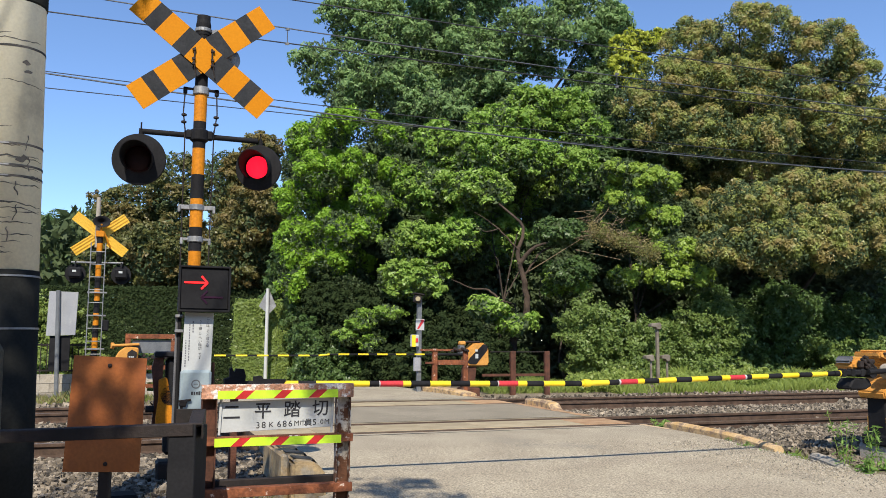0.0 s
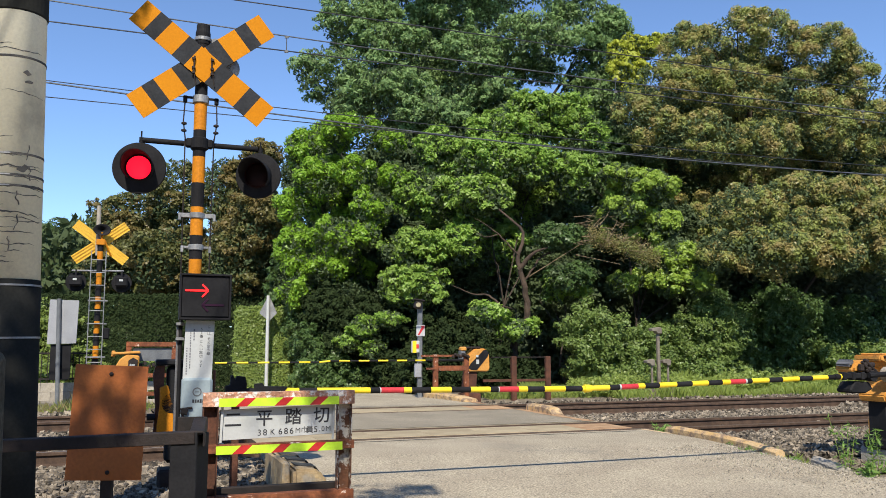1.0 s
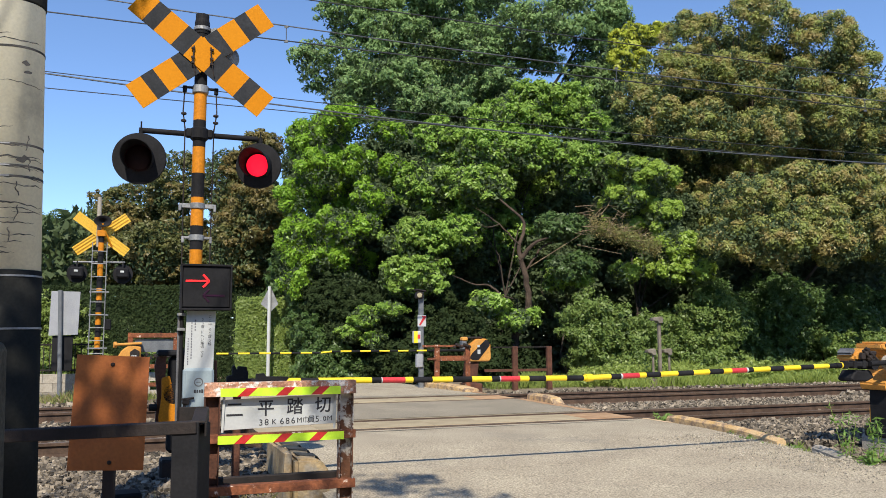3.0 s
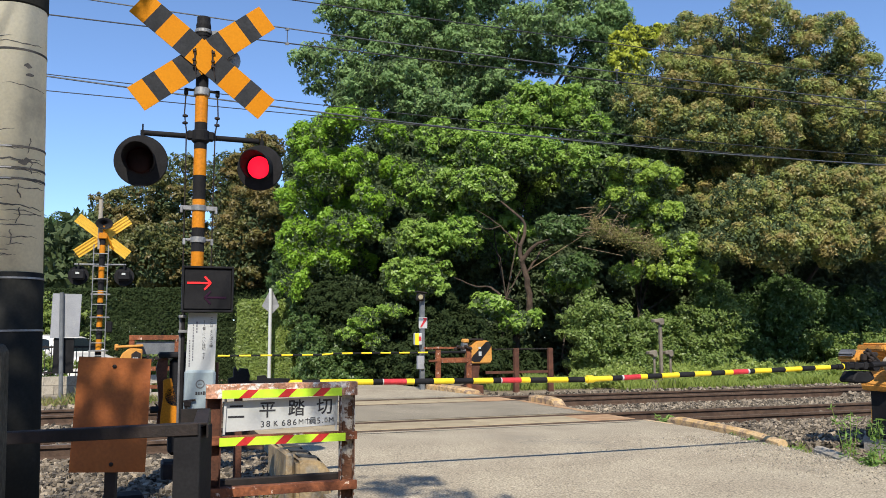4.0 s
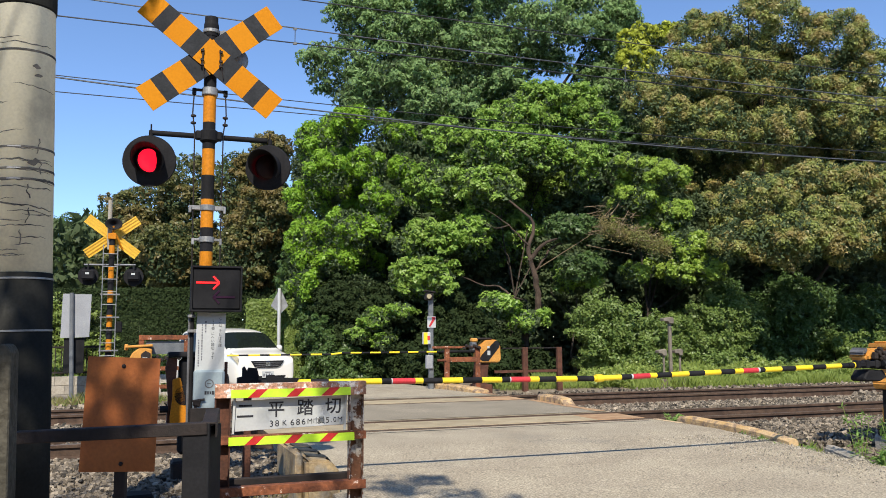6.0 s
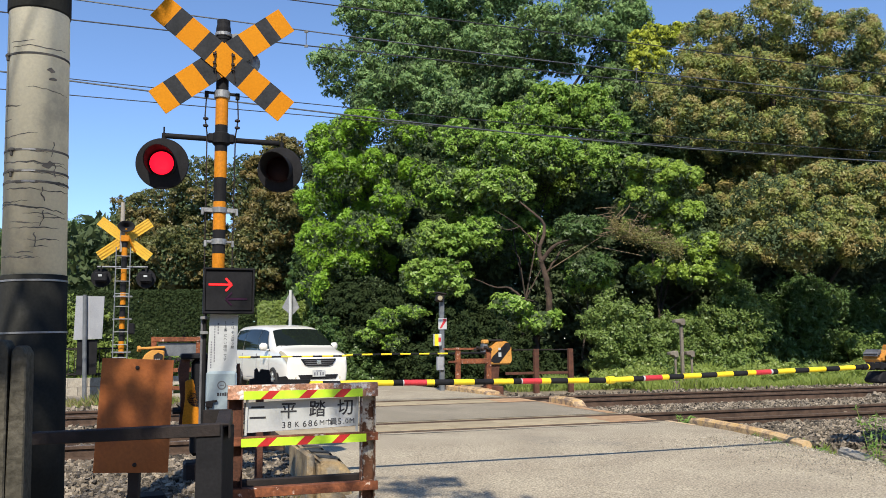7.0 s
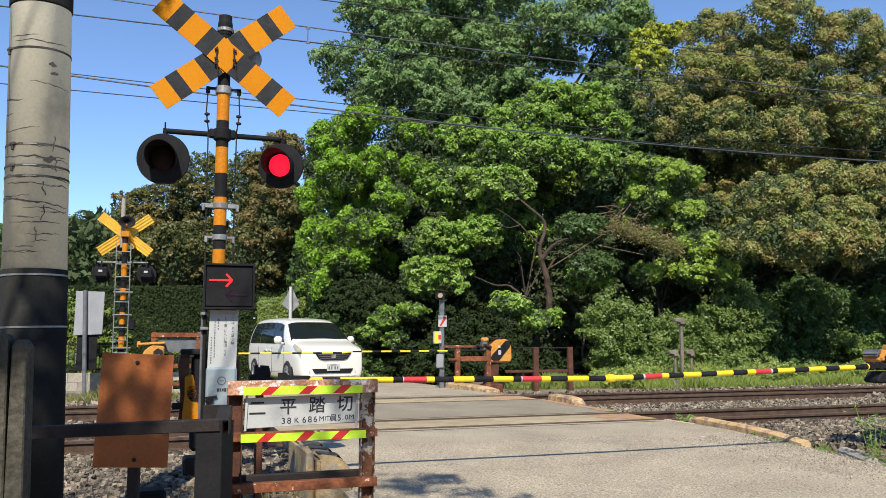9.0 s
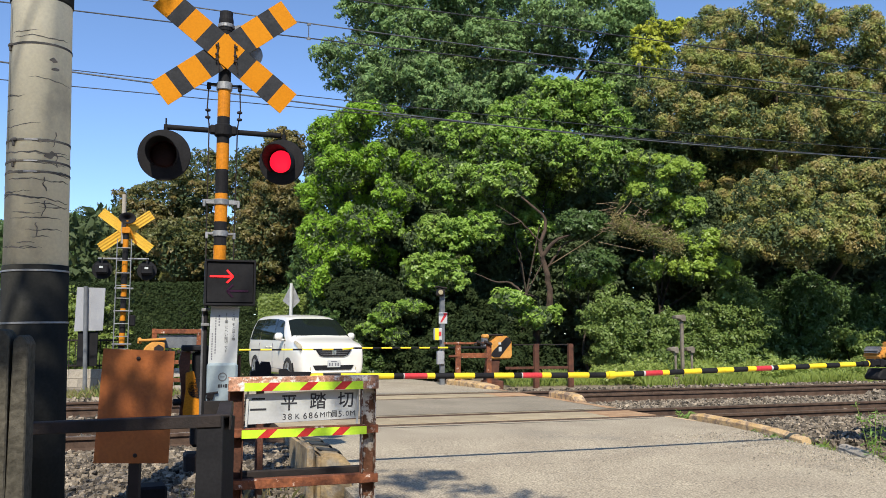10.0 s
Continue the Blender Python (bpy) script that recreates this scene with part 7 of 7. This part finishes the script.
def grass(name, label, seed, spots, leafs):
    """spots: (a0, a1, s0, s1, count, height); upright blades."""
    rng = np.random.default_rng(seed)
    vs = []
    for a0, a1, s0, s1, count, h in spots:
        a, s = rng.uniform(a0, a1, count), rng.uniform(s0, s1, count)
        z = np.array([wild_height(p, q) for p, q in zip(a, s)])
        px, py = a * U.x + s * N.x, a * U.y + s * N.y
        clump = np.array([0.6 + 0.9 * max(0.0, noise.noise(Vector((p * 0.9, q * 0.9, 2.0))) + 0.3) for p, q in zip(a, s)])
        hh = h * clump * rng.uniform(0.3, 1.2, count)
        th = rng.uniform(0, 2 * np.pi, count)
        lean = rng.uniform(0.1, 0.7, count) * hh
        w = 0.0035 + 0.004 * hh
        base = np.stack((px, py, z), -1)
        side = np.stack((np.cos(th), np.sin(th), np.zeros(count)), -1) * w[:, None]
        out = np.stack((-np.sin(th), np.cos(th), np.zeros(count)), -1) * lean[:, None]
        upv = np.stack((np.zeros(count), np.zeros(count), hh), -1)
        vs.append(np.stack((base - side, base + side, base + side * 0.8 + out * 0.4 + upv * 0.65, base + out + upv), 1))
    v = np.concatenate(vs)
    k = len(v)
    me = bpy.data.meshes.new(name)
    me.vertices.add(k * 4)
    me.vertices.foreach_set("co", v.reshape(-1))
    me.loops.add(k * 4)
    me.loops.foreach_set("vertex_index", np.arange(k * 4, dtype=np.int32))
    me.polygons.add(k)
    me.polygons.foreach_set("loop_start", np.arange(0, k * 4, 4, dtype=np.int32))
    me.update(calc_edges=True)
    me.materials.append(leafs)
    return tagged(new(name, me), label, "grass", "", "stuff")


grass("grass_strip", "tall green grass along the far side of the railway", 60,
      [(11.0, 26, 17.2, 19.6, 34000, 0.30), (7.8, 11.0, 17.8, 19.2, 6000, 0.20), (6.80, 7.05, 7.2, 8.7, 1100, 0.15), (-8, 1, 16.9, 18.8, 1500, 0.25)], L["grass"])
grass("dry_grass", "pale dry grass at the foot of the block wall", 61, [(-4.5, 0.6, 17.2, 19.3, 2600, 0.26), (0.2, 1.2, 6.0, 7.2, 300, 0.15)], L["straw"])


def weed(a, s, h, seed):
    rng = np.random.default_rng(seed)
    p = at(a, s, near_fall(s) - 0.12)
    ob = thing("weed", Matrix.Translation(p), "green leafy weed growing at the road edge", "plant", "weeds at the road edge")
    bm = bmesh.new()
    pts, nrm = [], []
    for _ in range(4):
        tip = Vector((rng.normal(0, 0.07), rng.normal(0, 0.07), h * rng.uniform(0.6, 1.0)))
        rod(bm, (0, 0, -0.05), tip, 0.006, 0.002, 5)
        for i in range(30):
            k = rng.uniform(0.15, 1.0)
            q = tip * k
            d = rng.normal(0, 1, 3)
            d[2] = abs(d[2]) * 0.4
            d /= np.linalg.norm(d)
            r = 0.07 * (1.15 - k)
            pts.append(np.array(q) + d * (r + 0.012))
            nrm.append((d[0] * 0.4, d[1] * 0.4, 1.0))
    part("stem", bm, L["grass"], ob)
    cr = new("leaves", leaf_mesh("leaves", np.array(pts), np.array(nrm), 0.085, L["weed"], rng, 0.24, 0.2, 4))
    cr.parent = ob


for k, (a, s, h) in enumerate(((6.76, 6.55, 0.80), (7.02, 6.4, 0.55), (6.72, 6.25, 0.28), (6.9, 6.1, 0.25), (7.25, 6.2, 0.3), (6.72, 9.62, 0.24), (6.66, 8.1, 0.16), (6.63, 7.8, 0.17), (6.66, 7.5, 0.14), (6.72, 7.3, 0.12))):
    weed(a, s, h, 70 + k)

# ---------- what moves ----------
VAN_ROWS = [(0.0, -26.0, 38.6, -0.42, -38), (1.0, -23.6, 36.7, -0.42, -38), (2.0, -20.6, 34.4, -0.42, -38), (3.0, -16.8, 31.4, -0.42, -38), (3.5, -14.4, 29.7, -0.42, -38), (4.0, -12.05, 28.0, -0.42, -38),
            (4.5, -9.80, 26.45, -0.42, -41), (5.0, -7.84, 25.3, -0.39, -46.5), (5.5, -6.68, 24.4, -0.35, -49), (6.0, -5.65, 23.65, -0.29, -53), (6.5, -4.85, 23.0, -0.22, -56.5),
            (7.0, -4.24, 22.55, -0.175, -59), (7.5, -3.97, 22.3, -0.135, -60.2), (8.0, -3.83, 22.2, -0.115, -61), (8.5, -3.74, 22.18, -0.10, -61.5), (9.0, -3.735, 22.17, -0.095, -61.5), (10.0, -3.735, 22.17, -0.095, -61.5)]
FLASH = [0.58, 1.22, 1.88, 2.45, 3.1, 3.75, 4.33, 4.95, 5.57, 6.15, 6.72, 7.3, 8.1, 8.7, 9.3, 9.9]


def motions():
    walk(VAN, [(t, pose(x, y, z, 0, 0, h)) for t, x, y, z, h in VAN_ROWS])
    # wheels roll by the way that the van has gone
    ts = np.array([r[0] for r in VAN_ROWS])
    way = np.concatenate(([0.0], np.cumsum([math.hypot(q[1] - p[1], q[2] - p[2]) for p, q in zip(VAN_ROWS, VAN_ROWS[1:])])))
    for hub, x, y in WHEELS:
        rows = []
        for i in range(101):
            gone = float(np.interp(i / 10, ts, way))
            rows.append((i / 10, pose(x, y, 0.315) @ Matrix.Rotation(gone / 0.315, 4, "Y")))
        walk(hub, rows)
    # the two lamps flash in turn: each lens swings its lit face out and back
    for side, lens in enumerate(LENSES):
        lit = side == 1
        rows = [(0.0, pose(0, -0.03, 0, 0, 0, 0 if lit else 180))]
        ang = 0 if lit else 180
        for t in FLASH:
            rows.append((t - 1 / 30, pose(0, -0.03, 0, 0, 0, ang)))
            rows.append((t, pose(0, -0.03, 0, 0, 0, ang + 60)))
            rows.append((t + 1 / 30, pose(0, -0.03, 0, 0, 0, ang + 120)))
            rows.append((t + 2 / 30, pose(0, -0.03, 0, 0, 0, ang + 180)))
            ang += 180
        rows.append((10.0, pose(0, -0.03, 0, 0, 0, ang)))
        walk(lens, rows)


motions()
